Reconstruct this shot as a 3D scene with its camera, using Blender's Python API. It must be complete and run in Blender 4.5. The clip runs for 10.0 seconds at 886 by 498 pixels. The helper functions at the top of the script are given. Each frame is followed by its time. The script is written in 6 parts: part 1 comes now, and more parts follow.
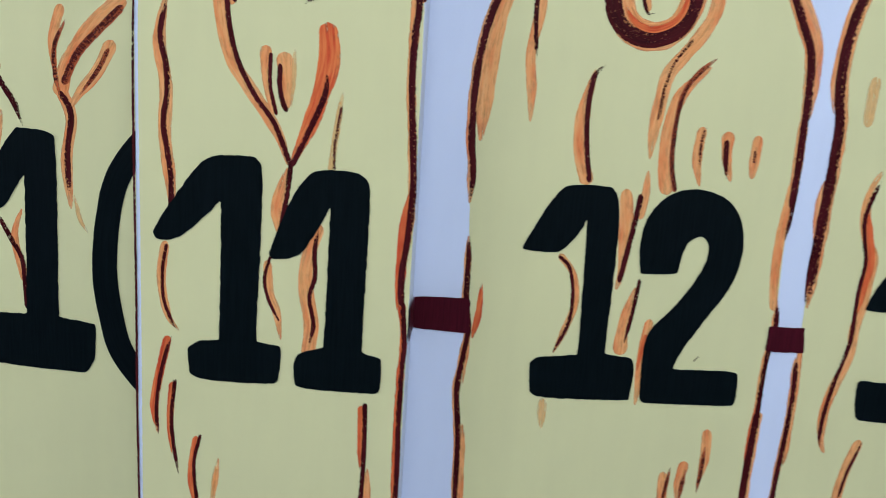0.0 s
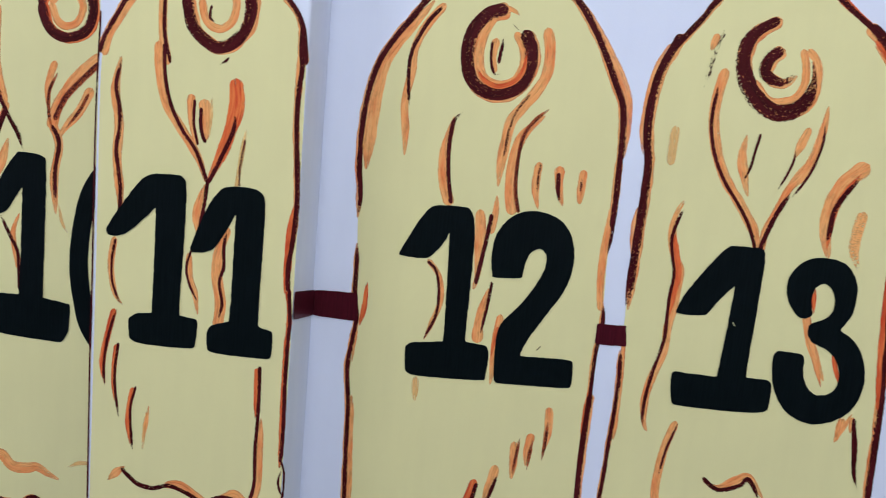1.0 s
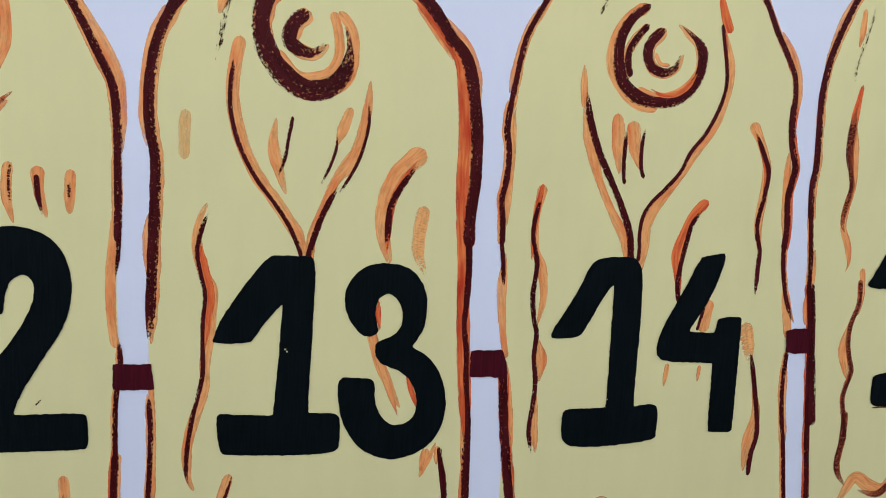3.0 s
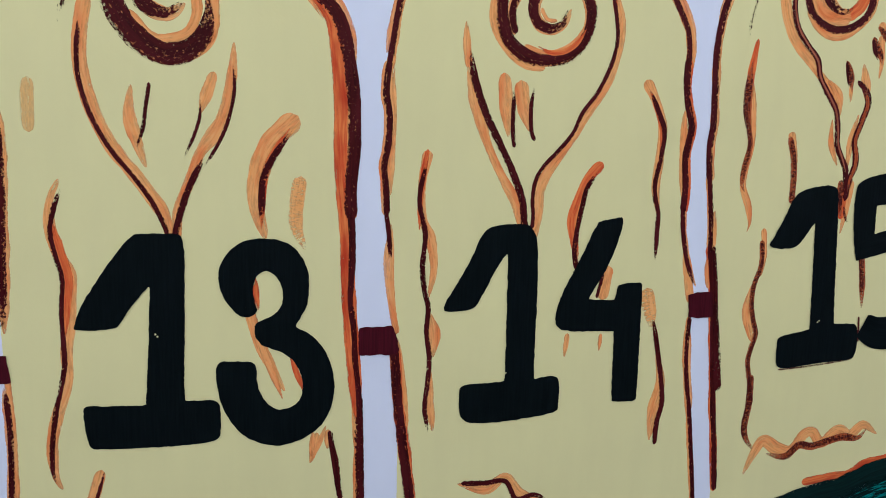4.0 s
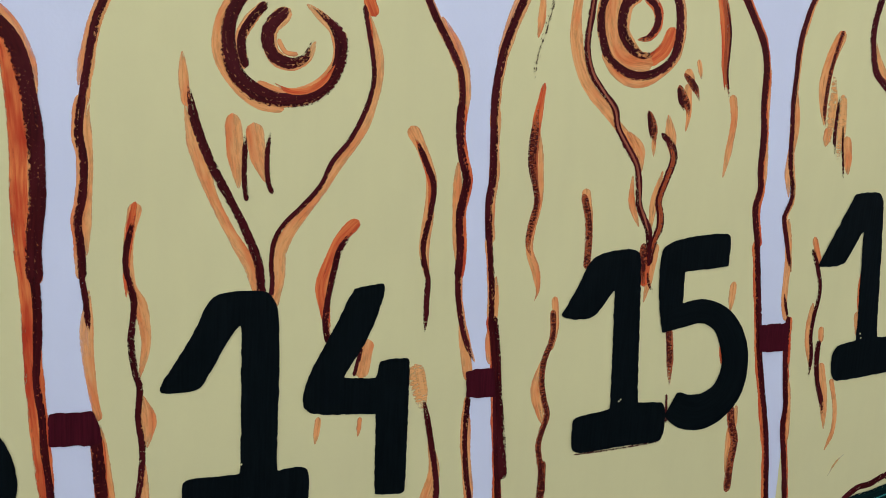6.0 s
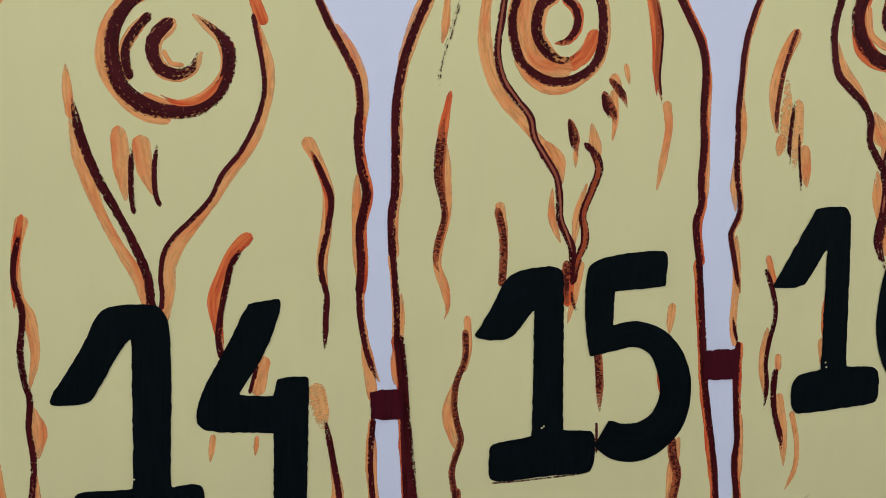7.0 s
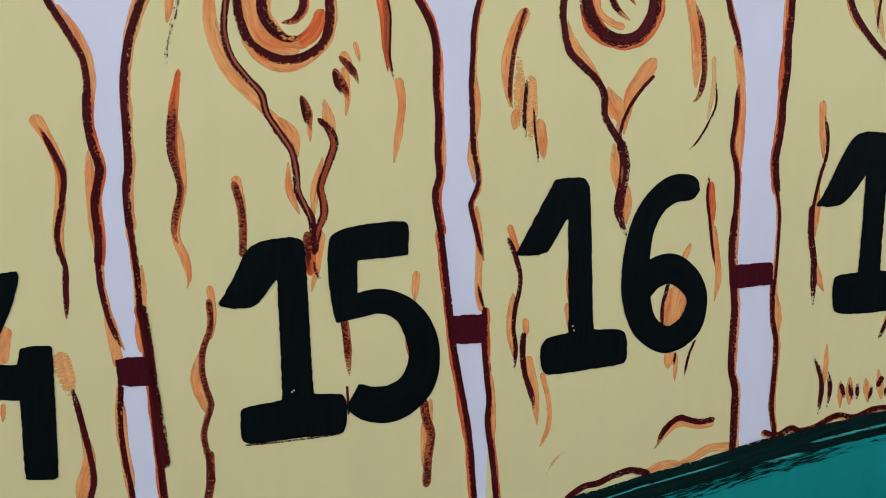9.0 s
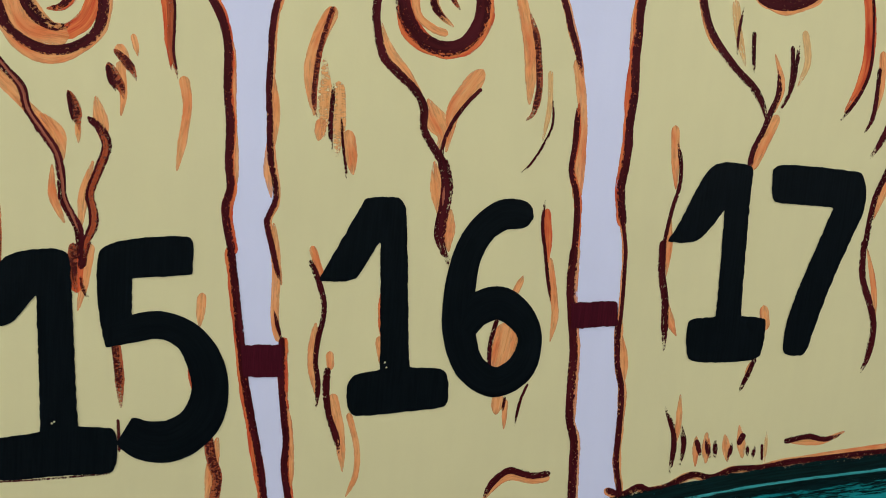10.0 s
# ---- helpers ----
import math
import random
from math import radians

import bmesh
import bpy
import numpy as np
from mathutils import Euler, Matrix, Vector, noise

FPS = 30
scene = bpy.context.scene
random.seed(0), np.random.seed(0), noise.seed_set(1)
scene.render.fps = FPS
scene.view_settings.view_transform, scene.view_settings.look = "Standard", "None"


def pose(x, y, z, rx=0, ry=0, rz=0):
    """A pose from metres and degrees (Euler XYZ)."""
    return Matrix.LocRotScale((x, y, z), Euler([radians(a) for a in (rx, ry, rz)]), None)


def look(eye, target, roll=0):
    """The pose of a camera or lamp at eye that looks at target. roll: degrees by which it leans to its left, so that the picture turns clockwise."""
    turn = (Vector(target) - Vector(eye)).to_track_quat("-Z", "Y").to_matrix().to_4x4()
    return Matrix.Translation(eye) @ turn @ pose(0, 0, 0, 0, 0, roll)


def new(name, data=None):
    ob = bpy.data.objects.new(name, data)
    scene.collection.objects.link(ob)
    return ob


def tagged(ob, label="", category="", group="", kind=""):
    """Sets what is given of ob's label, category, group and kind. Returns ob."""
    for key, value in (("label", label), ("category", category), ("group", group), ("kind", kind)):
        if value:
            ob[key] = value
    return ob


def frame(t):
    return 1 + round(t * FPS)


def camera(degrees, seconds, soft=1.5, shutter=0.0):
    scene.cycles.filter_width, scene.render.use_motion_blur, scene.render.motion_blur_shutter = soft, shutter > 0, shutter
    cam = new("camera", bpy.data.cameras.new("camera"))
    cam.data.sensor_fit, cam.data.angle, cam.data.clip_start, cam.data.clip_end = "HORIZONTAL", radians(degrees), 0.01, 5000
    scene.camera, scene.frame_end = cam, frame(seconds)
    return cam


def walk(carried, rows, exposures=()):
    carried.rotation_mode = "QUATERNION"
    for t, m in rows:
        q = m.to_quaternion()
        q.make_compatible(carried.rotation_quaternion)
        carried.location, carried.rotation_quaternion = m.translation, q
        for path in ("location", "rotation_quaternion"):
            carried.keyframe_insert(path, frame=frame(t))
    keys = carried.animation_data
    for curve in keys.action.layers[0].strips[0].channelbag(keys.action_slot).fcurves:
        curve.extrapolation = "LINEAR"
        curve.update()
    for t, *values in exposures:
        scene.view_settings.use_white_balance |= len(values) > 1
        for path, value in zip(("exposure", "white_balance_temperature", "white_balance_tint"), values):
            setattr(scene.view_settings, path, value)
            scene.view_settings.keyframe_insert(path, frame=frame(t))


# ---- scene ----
cam = camera(63.9, 10.0, soft=0.75, shutter=0.12)
PATH = [
    (0, (-0.004, -0.609, 1.406), (0.009, 1.361, 1.058), 3.7),
    (0.3, (0.085, -0.694, 1.389), (0.021, 1.281, 1.074), 4.0),
    (0.5, (0.106, -0.727, 1.383), (-0.029, 1.244, 1.074), 4.0),
    (0.8, (0.136, -0.760, 1.393), (-0.028, 1.215, 1.138), 4.5),
    (1, (0.157, -0.773, 1.407), (0.054, 1.210, 1.168), 4.9),
    (1.2, (0.195, -0.782, 1.405), (0.174, 1.202, 1.163), 4.2),
    (1.5, (0.248, -0.765, 1.405), (0.347, 1.212, 1.123), 3.2),
    (1.7, (0.282, -0.730, 1.393), (0.470, 1.244, 1.119), 3.0),
    (2, (0.332, -0.667, 1.405), (0.527, 1.311, 1.180), 4.1),
    (2.2, (0.376, -0.635, 1.421), (0.598, 1.341, 1.201), 4.9),
    (2.5, (0.423, -0.614, 1.429), (0.684, 1.356, 1.202), 5.1),
    (2.7, (0.446, -0.619, 1.430), (0.738, 1.346, 1.209), 3.7),
    (3, (0.480, -0.627, 1.433), (0.773, 1.336, 1.192), 2.8),
    (3.2, (0.496, -0.624, 1.436), (0.802, 1.333, 1.161), 2.6),
    (4.3, (0.570, -0.603, 1.419), (0.977, 1.334, 1.129), 1.1),
    (4.5, (0.579, -0.602, 1.424), (0.976, 1.337, 1.140), 1.1),
    (4.8, (0.611, -0.595, 1.437), (1.080, 1.323, 1.121), 2.0),
    (5, (0.639, -0.588, 1.425), (1.129, 1.332, 1.159), 1.9),
    (5.2, (0.655, -0.571, 1.436), (1.171, 1.343, 1.175), 3.1),
    (5.5, (0.693, -0.558, 1.438), (1.212, 1.359, 1.196), 2.3),
    (5.7, (0.713, -0.547, 1.453), (1.241, 1.364, 1.189), 2.9),
    (6.8, (0.853, -0.548, 1.469), (1.233, 1.401, 1.231), 3.4),
    (7, (0.883, -0.549, 1.474), (1.194, 1.410, 1.220), 3.0),
    (7.2, (0.909, -0.548, 1.483), (1.206, 1.408, 1.188), 2.5),
    (7.5, (0.963, -0.569, 1.484), (1.289, 1.380, 1.176), 1.8),
    (7.8, (1.016, -0.583, 1.491), (1.281, 1.369, 1.144), 2.5),
    (8, (1.022, -0.594, 1.475), (1.289, 1.363, 1.160), 2.5),
    (8.2, (1.034, -0.601, 1.473), (1.292, 1.356, 1.148), 1.8),
    (8.5, (1.033, -0.604, 1.474), (1.342, 1.344, 1.147), 2.4),
    (8.8, (1.052, -0.610, 1.483), (1.397, 1.335, 1.173), 2.3),
    (9, (1.077, -0.610, 1.473), (1.438, 1.336, 1.187), 2.4),
    (9.3, (1.129, -0.610, 1.471), (1.498, 1.334, 1.189), 3.1),
    (9.5, (1.172, -0.605, 1.468), (1.588, 1.335, 1.217), 2.8),
    (9.7, (1.211, -0.596, 1.452), (1.616, 1.353, 1.251), 3.6),
    (10, (1.249, -0.574, 1.474), (1.613, 1.381, 1.259), 5.0),
]
EXPOSURES = [(0.0, 0.14, 5700, 5), (0.5, 0.22, 6000, 8), (1.0, 0.19, 6250, 9), (1.5, -0.1, 6800, 11), (2.0, 0.33, 7100, 12), (2.5, 0.17, 6400, 11), (3.0, 0.08, 6350, 9), (4.5, 0.04, 6200, 9), (5.5, -0.01, 6250, 10), (7.0, -0.11, 6550, 10), (7.5, -0.07, 6250, 10), (8.5, -0.05, 6550, 11), (10.0, -0.01, 6650, 12)]
walk(cam, [(t, look(eye, target, roll)) for t, eye, target, roll in PATH], EXPOSURES)

# ---- light: lamps in unseen, added windows opposite the mural, and the sky behind them ----
world = bpy.data.worlds.new("sky")
world.use_nodes = True
scene.world = world
sky = world.node_tree.nodes.new("ShaderNodeTexSky")
sky.sky_type, sky.sun_disc = "NISHITA", False
sky.sun_elevation, sky.sun_rotation = radians(40), radians(20)
world.node_tree.links.new(sky.outputs[0], world.node_tree.nodes["Background"].inputs[0])
world.node_tree.nodes["Background"].inputs[1].default_value = 0.10

ROOM_W, ROOM_E, ROOM_S, ROOM_H = -2.6, 4.2, -1.85, 2.75
# unseen windows, placed and raised to shape the light on the mural
ADDED_WINDOWS = ((-1.7, 1.4), (0.35, 1.4), (2.4, 1.4))
SILL, HEAD = 1.7, 2.65


# area lamp added in an assumed window opening
def added_window_light(x, wide):
    lamp = bpy.data.lights.new("window_daylight", "AREA")
    lamp.shape, lamp.size, lamp.size_y = "RECTANGLE", wide - 0.1, HEAD - SILL - 0.1
    lamp.energy, lamp.color = 15.5, (0.98, 0.985, 1.0)
    ob = new("window_daylight", lamp)
    ob.matrix_world = look((x, ROOM_S - 0.02, (SILL + HEAD) / 2), (x, 0, (SILL + HEAD) / 2))


for wx, wide in ADDED_WINDOWS:
    added_window_light(wx, wide)


# ---- materials ----
def nodes_of(name):
    m = bpy.data.materials.new(name)
    m.use_nodes = True
    t = m.node_tree
    return m, t, t.nodes["Principled BSDF"], t.nodes["Material Output"]


def add(t, kind, **values):
    n = t.nodes.new(kind)
    for key, v in values.items():
        n.inputs[key.replace("_", " ")].default_value = v
    return n


def maths(t, op, a, b):
    n = t.nodes.new("ShaderNodeMath")
    n.operation = op
    for i, v in enumerate((a, b)):
        if isinstance(v, (int, float)):
            n.inputs[i].default_value = v
        else:
            t.links.new(v, n.inputs[i])
    return n.outputs[0]


def mixed(t, factor, a, b):
    n = t.nodes.new("ShaderNodeMix")
    n.data_type = "RGBA"
    t.links.new(factor, n.inputs[0])
    for i, v in ((6, a), (7, b)):
        if isinstance(v, tuple):
            n.inputs[i].default_value = (*v, 1)
        else:
            t.links.new(v, n.inputs[i])
    return n.outputs[2]


def ramp(t, value, low, high):
    n = add(t, "ShaderNodeMapRange", From_Min=low, From_Max=high)
    t.links.new(value, n.inputs["Value"])
    return n.outputs["Result"]


def emulsion(name, colour, other, rough, bump=0.05, scale=5.0):
    """Rolled wall paint: broad unevenness, fine roller stipple."""
    m, t, b, _ = nodes_of(name)
    where = t.nodes.new("ShaderNodeTexCoord").outputs["Object"]
    broad = add(t, "ShaderNodeTexNoise", Scale=scale, Detail=5.0, Roughness=0.6)
    fine = add(t, "ShaderNodeTexNoise", Scale=420.0, Detail=3.0)
    flow = add(t, "ShaderNodeMapping")
    flow.inputs["Scale"].default_value = (60, 60, 9)
    brushed = add(t, "ShaderNodeTexNoise", Scale=1.0, Detail=4.0)
    t.links.new(where, flow.inputs[0])
    t.links.new(flow.outputs[0], brushed.inputs["Vector"])
    for n in (broad, fine):
        t.links.new(where, n.inputs["Vector"])
    both = maths(t, "ADD", maths(t, "MULTIPLY", broad.outputs[0], 0.7), maths(t, "MULTIPLY", brushed.outputs[0], 0.3))
    t.links.new(mixed(t, ramp(t, both, 0.36, 0.64), colour, other), b.inputs["Base Color"])
    b.inputs["Roughness"].default_value, b.inputs["Specular IOR Level"].default_value = rough, 0.07
    t.links.new(ramp(t, brushed.outputs[0], -0.6, 1.6), b.inputs["Roughness"])
    n = add(t, "ShaderNodeBump", Strength=bump, Distance=0.001)
    t.links.new(maths(t, "ADD", fine.outputs[0], maths(t, "MULTIPLY", brushed.outputs[0], 1.2)), n.inputs["Height"])
    t.links.new(n.outputs[0], b.inputs["Normal"])
    return m


def brush_paint(name, colour, other, dry, rough=0.45, soft=9.0, cover=1.0, deep=None, grain=None):
    """Paint drawn out by a brush: streaks along the stroke, bare specks where the brush ran dry."""
    m, t, b, out = nodes_of(name)
    uv = t.nodes.new("ShaderNodeUVMap")
    uv.uv_map = "run"
    thin = t.nodes.new("ShaderNodeAttribute")
    thin.attribute_name = "thin"
    odd = t.nodes.new("ShaderNodeObjectInfo").outputs["Random"]
    shift = t.nodes.new("ShaderNodeCombineXYZ")
    t.links.new(maths(t, "MULTIPLY", odd, 40.0), shift.inputs[2])
    place = t.nodes.new("ShaderNodeVectorMath")
    t.links.new(uv.outputs[0], place.inputs[0])
    t.links.new(shift.outputs[0], place.inputs[1])

    def streak(a, c, detail):
        s = add(t, "ShaderNodeMapping")
        s.inputs["Scale"].default_value = (a, c, 1)
        n = add(t, "ShaderNodeTexNoise", Scale=1.0, Detail=detail, Roughness=0.65)
        t.links.new(place.outputs[0], s.inputs[0])
        t.links.new(s.outputs[0], n.inputs["Vector"])
        return n.outputs[0]

    long, speck = streak(28, 520, 3.0), streak(*(grain or ((760, 300) if dry > 0.4 else (420, 520))), 4.0)
    shade = mixed(t, ramp(t, long, 0.36, 0.64), colour, other)
    if deep:
        shade = mixed(t, ramp(t, streak(22, 110, 2.0), 0.45, 0.72), shade, deep)
    t.links.new(shade, b.inputs["Base Color"])
    b.inputs["Roughness"].default_value, b.inputs["Specular IOR Level"].default_value = rough, 0.03
    bump = add(t, "ShaderNodeBump", Strength=0.12, Distance=0.0006)
    t.links.new(long, bump.inputs["Height"])
    t.links.new(bump.outputs[0], b.inputs["Normal"])
    speckle = maths(t, "ADD", maths(t, "MULTIPLY", speck, 0.65), maths(t, "MULTIPLY", long, 0.35))
    bare = maths(t, "ADD", maths(t, "MULTIPLY", thin.outputs["Fac"], 0.34), dry)
    cut = maths(t, "MULTIPLY", maths(t, "SUBTRACT", speckle, bare), soft)
    keep = maths(t, "MULTIPLY", ramp(t, cut, -0.5, 0.5), cover)
    clear = t.nodes.new("ShaderNodeBsdfTransparent")
    mix = t.nodes.new("ShaderNodeMixShader")
    t.links.new(keep, mix.inputs[0])
    t.links.new(clear.outputs[0], mix.inputs[1])
    t.links.new(b.outputs[0], mix.inputs[2])
    t.links.new(mix.outputs[0], out.inputs[0])
    return m


YELLOW = emulsion("yellow_emulsion", (0.73, 0.68, 0.35), (0.69, 0.64, 0.335), 0.5, 0.06)
WHITE = emulsion("white_emulsion", (0.70, 0.735, 0.86), (0.665, 0.70, 0.83), 0.55, 0.08)
CEILING = emulsion("ceiling_white", (0.80, 0.80, 0.78), (0.76, 0.76, 0.75), 0.7)
FLOOR = emulsion("grey_floor_tile", (0.30, 0.29, 0.27), (0.24, 0.23, 0.22), 0.4)
FRAME = emulsion("white_gloss", (0.78, 0.78, 0.76), (0.74, 0.74, 0.72), 0.3)
ORANGE = brush_paint("orange_brush", (0.87, 0.35, 0.11), (0.89, 0.43, 0.165), 0.27, 0.5, 2.2, 0.9, (0.80, 0.21, 0.065), (90, 420))
PALE = brush_paint("pale_orange_brush", (0.86, 0.44, 0.14), (0.86, 0.50, 0.19), 0.33, 0.5, 1.8, 0.68, grain=(120, 520))
DRY_ORANGE = brush_paint("dry_orange_brush", (0.86, 0.36, 0.11), (0.88, 0.45, 0.17), 0.39, 0.5, 5.0, 0.9, grain=(700, 200))
RED = brush_paint("red_orange_brush", (0.66, 0.085, 0.028), (0.82, 0.24, 0.07), 0.27, 0.46, 4.0, 0.94, (0.50, 0.045, 0.018), (110, 420))
TAN = brush_paint("tan_brush", (0.46, 0.15, 0.085), (0.30, 0.075, 0.042), 0.26, 0.4, 5.0, 0.85)
RUST = brush_paint("rust_brush", (0.34, 0.060, 0.025), (0.52, 0.13, 0.045), 0.32, 0.45, 4.0, 0.85)
BROWN = brush_paint("dark_brown_brush", (0.030, 0.0034, 0.0052), (0.070, 0.0080, 0.0085), 0.368, 0.42, 12.0, deep=(0.080, 0.010, 0.013))
DRY_BROWN = brush_paint("dry_brown_brush", (0.040, 0.0055, 0.006), (0.085, 0.014, 0.012), 0.465, 0.42, 14.0)
PARCHED = brush_paint("parched_brown_brush", (0.030, 0.010, 0.007), (0.060, 0.018, 0.012), 0.52, 0.42, 12.0, grain=(260, 620))
MAROON = brush_paint("maroon_brush", (0.070, 0.007, 0.014), (0.045, 0.005, 0.010), 0.16, 0.35, 14.0)
BLACK = brush_paint("black_brush", (0.0020, 0.0040, 0.0050), (0.0040, 0.0068, 0.0082), 0.20, 0.42, 14.0)
TEAL = emulsion("teal_emulsion", (0.003, 0.265, 0.255), (0.003, 0.22, 0.21), 0.45, 0.08)
DEEP = brush_paint("deep_green_brush", (0.003, 0.009, 0.009), (0.004, 0.022, 0.020), 0.25, 0.38, 12.0)
DRY_DEEP = brush_paint("dry_deep_green_brush", (0.002, 0.008, 0.009), (0.003, 0.018, 0.018), 0.465, 0.4, 16.0, grain=(70, 520))
MINT = brush_paint("mint_brush", (0.06, 0.38, 0.35), (0.02, 0.24, 0.22), 0.40, 0.4, 8.0, grain=(50, 600))
GLASS = bpy.data.materials.new("window_glass")
GLASS.use_nodes = True
GLASS.node_tree.nodes["Principled BSDF"].inputs["Transmission Weight"].default_value = 1.0
GLASS.node_tree.nodes["Principled BSDF"].inputs["Roughness"].default_value = 0.0


# ---- builders ----
def part(name, bm, material, parent=None, label=""):
    mesh = bpy.data.meshes.new(name)
    bm.to_mesh(mesh)
    bm.free()
    mesh.materials.append(material)
    ob = new(name, mesh)
    ob.parent = parent
    return tagged(ob, label)


def block(bm, x0, x1, y0, y1, z0, z1, bevel=0.0):
    made = bmesh.ops.create_cube(bm, size=1.0)["verts"]
    for v in made:
        v.co = ((x0 + x1) / 2 + v.co.x * (x1 - x0), (y0 + y1) / 2 + v.co.y * (y1 - y0), (z0 + z1) / 2 + v.co.z * (z1 - z0))
    if bevel:
        edges = list({e for v in made for e in v.link_edges})
        bmesh.ops.bevel(bm, geom=edges, offset=bevel, segments=3, profile=0.5, affect="EDGES")
    return bm


def boxed(name, material, dims, parent=None, bevel=0.0, label=""):
    return part(name, block(bmesh.new(), *dims, bevel), material, parent, label)


def smooth_line(points, step=2.5):
    """A Catmull-Rom line through the points, at even steps (mm)."""
    p = [Vector((*q, 0)[:3]) for q in points]
    p = [2 * p[0] - p[1], *p, 2 * p[-1] - p[-2]]
    line = []
    for a, b, c, d in zip(p, p[1:], p[2:], p[3:]):
        n = max(2, int((c - b).xy.length / step))
        for i in range(n):
            u = i / n
            line.append(0.5 * (2 * b + (c - a) * u + (2 * a - 5 * b + 4 * c - d) * u * u + (3 * b - a - 3 * c + d) * u ** 3))
    return line + [p[-2]]


ACROSS = ((-1.0, 0.0), (-0.82, 0.8), (-0.5, 1.0), (0.0, 1.1), (0.5, 1.0), (0.82, 0.8), (1.0, 0.0))

EDGE = {1.0: (0.26, 0.62), 0.82: (0.05, 0.32), 0.5: (0.02, 0.10)}  # how worn the wet and the dry side of a stroke are


def ribbon(width, ends, points, seed=0.0, wobble=0.10):
    """One brush stroke: rows of seven points across, wider and narrower as the hand goes. Returns verts, faces, uvs, thin."""
    points = [Vector((*q, 0)[:3]) for q in points]
    if ends[0] == "r":
        points[0] = points[0] + ((points[0] - points[1]) * Vector((1, 1, 0))).normalized() * width * 0.3
    if ends[1] == "r":
        points[-1] = points[-1] + ((points[-1] - points[-2]) * Vector((1, 1, 0))).normalized() * width * 0.3
    line = smooth_line(points, max(0.9, min(2.5, width * 0.16)))
    dry_side = 1 if noise.noise((seed * 5.3, 1.7, 0.0)) > 0 else -1
    run = [0.0]
    for a, b in zip(line, line[1:]):
        run.append(run[-1] + (b - a).xy.length)
    total = run[-1]
    verts, faces, uvs, thin = [], [], [], []
    for i, (q, s) in enumerate(zip(line, run)):
        d = (line[min(i + 1, len(line) - 1)] - line[max(i - 1, 0)]).xy.normalized()
        side = Vector((-d.y, d.x))
        half, bare = (q.z or width) / 2, 0.0
        q = q.xy
        for mark, far in ((ends[0], s), (ends[1], total - s)):
            if mark == "r":
                reach = min(width * (0.55 if width > 12 else 0.85), total * 0.3)
                half *= math.sqrt(max(0.0, 1 - (1 - min(1.0, far / reach)) ** 2)) * 0.92 + 0.08
                bare = max(bare, 0.22 * (1 - min(1.0, far / (width * 0.9))))
            elif mark == "t":
                reach = min(total * 0.42, max(width * 3.2, 14))
                half *= 0.10 + 0.90 * min(1.0, far / reach) ** 0.65
                bare = max(bare, 0.6 * (1 - min(1.0, far / reach)))
            else:
                half *= 0.90 + 0.10 * min(1.0, far / 3.0)
        push = noise.noise((q.x * 0.07 + seed, q.y * 0.07, seed * 3.1))
        rough = [noise.noise((s * 0.42, seed * 7.7 + 20 * k, 0.0)) for k in (0, 1)]
        half *= 1 + wobble * push
        for v, h in ACROSS:
            edge = half * v + (0.32 * rough[v > 0] if abs(v) == 1 else 0.0)
            p = q + side * edge
            verts.append((p.x, h, p.y))
            uvs.append((s / 1000, half * v / 1000))
            worn = EDGE[abs(v)][v * dry_side > 0] if v else 0.02
            thin.append(max(bare, worn))
    for r in range(len(line) - 1):
        for c in range(6):
            a = r * 7 + c
            faces.append((a, a + 7, a + 8, a + 1))
    return verts, faces, uvs, thin


def rounded(points, ease=1.0):
    """Draws an outline's gentle bends as curves and eases its corners by a few millimetres."""
    p = [Vector(q[:2]) for q in points]
    for reach in (2.6, 1.2, 0.6):
        eased = []
        for a, b, c in zip(p[-1:] + p[:-1], p, p[1:] + p[:1]):
            back, ahead = a - b, c - b
            bend = abs(back.angle_signed(-ahead, 0.0))
            for way in (back, ahead):
                far = 0.25 if bend < 0.85 else min(0.25, reach * ease / max(way.length, 0.01))
                eased.append(b + way * far)
        p = eased
    return p


def filled(points, seed=0.0, jitter=0.35, soft=True, ease=1.0):
    """A filled patch of paint with a hand-drawn edge."""
    p = rounded(points, ease) if soft else [Vector(q[:2]) for q in points]
    fine = []
    for a, b in zip(p, p[1:] + p[:1]):
        n = max(1, int((b - a).length / (1.4 if soft else 3.0)))
        for i in range(n):
            q = a.lerp(b, i / n)
            fine.append(q + Vector((noise.noise((q.x * 0.2, q.y * 0.2, seed)), noise.noise((q.x * 0.2, q.y * 0.2, seed + 9)))) * jitter
                        + Vector((noise.noise((q.x * 0.8, q.y * 0.8, seed)), noise.noise((q.x * 0.8, q.y * 0.8, seed + 5)))) * jitter * 0.45)
    from_above = [Vector((q.x, q.y, 0)) for q in fine]
    flat = tess([from_above])
    n = len(fine)
    verts = [(q.x, 1.0, q.y) for q in fine] + [(q.x, 0.0, q.y) for q in fine]
    faces = [tuple(f) for f in flat] + [(i, (i + 1) % n, n + (i + 1) % n, n + i) for i in range(n)]
    uvs = [(q.y / 1000, q.x / 1000) for q in fine] * 2
    return verts, faces, uvs, [0.1] * len(verts)


from mathutils.geometry import tessellate_polygon as tess

LAYER = 0.00022
count = 0


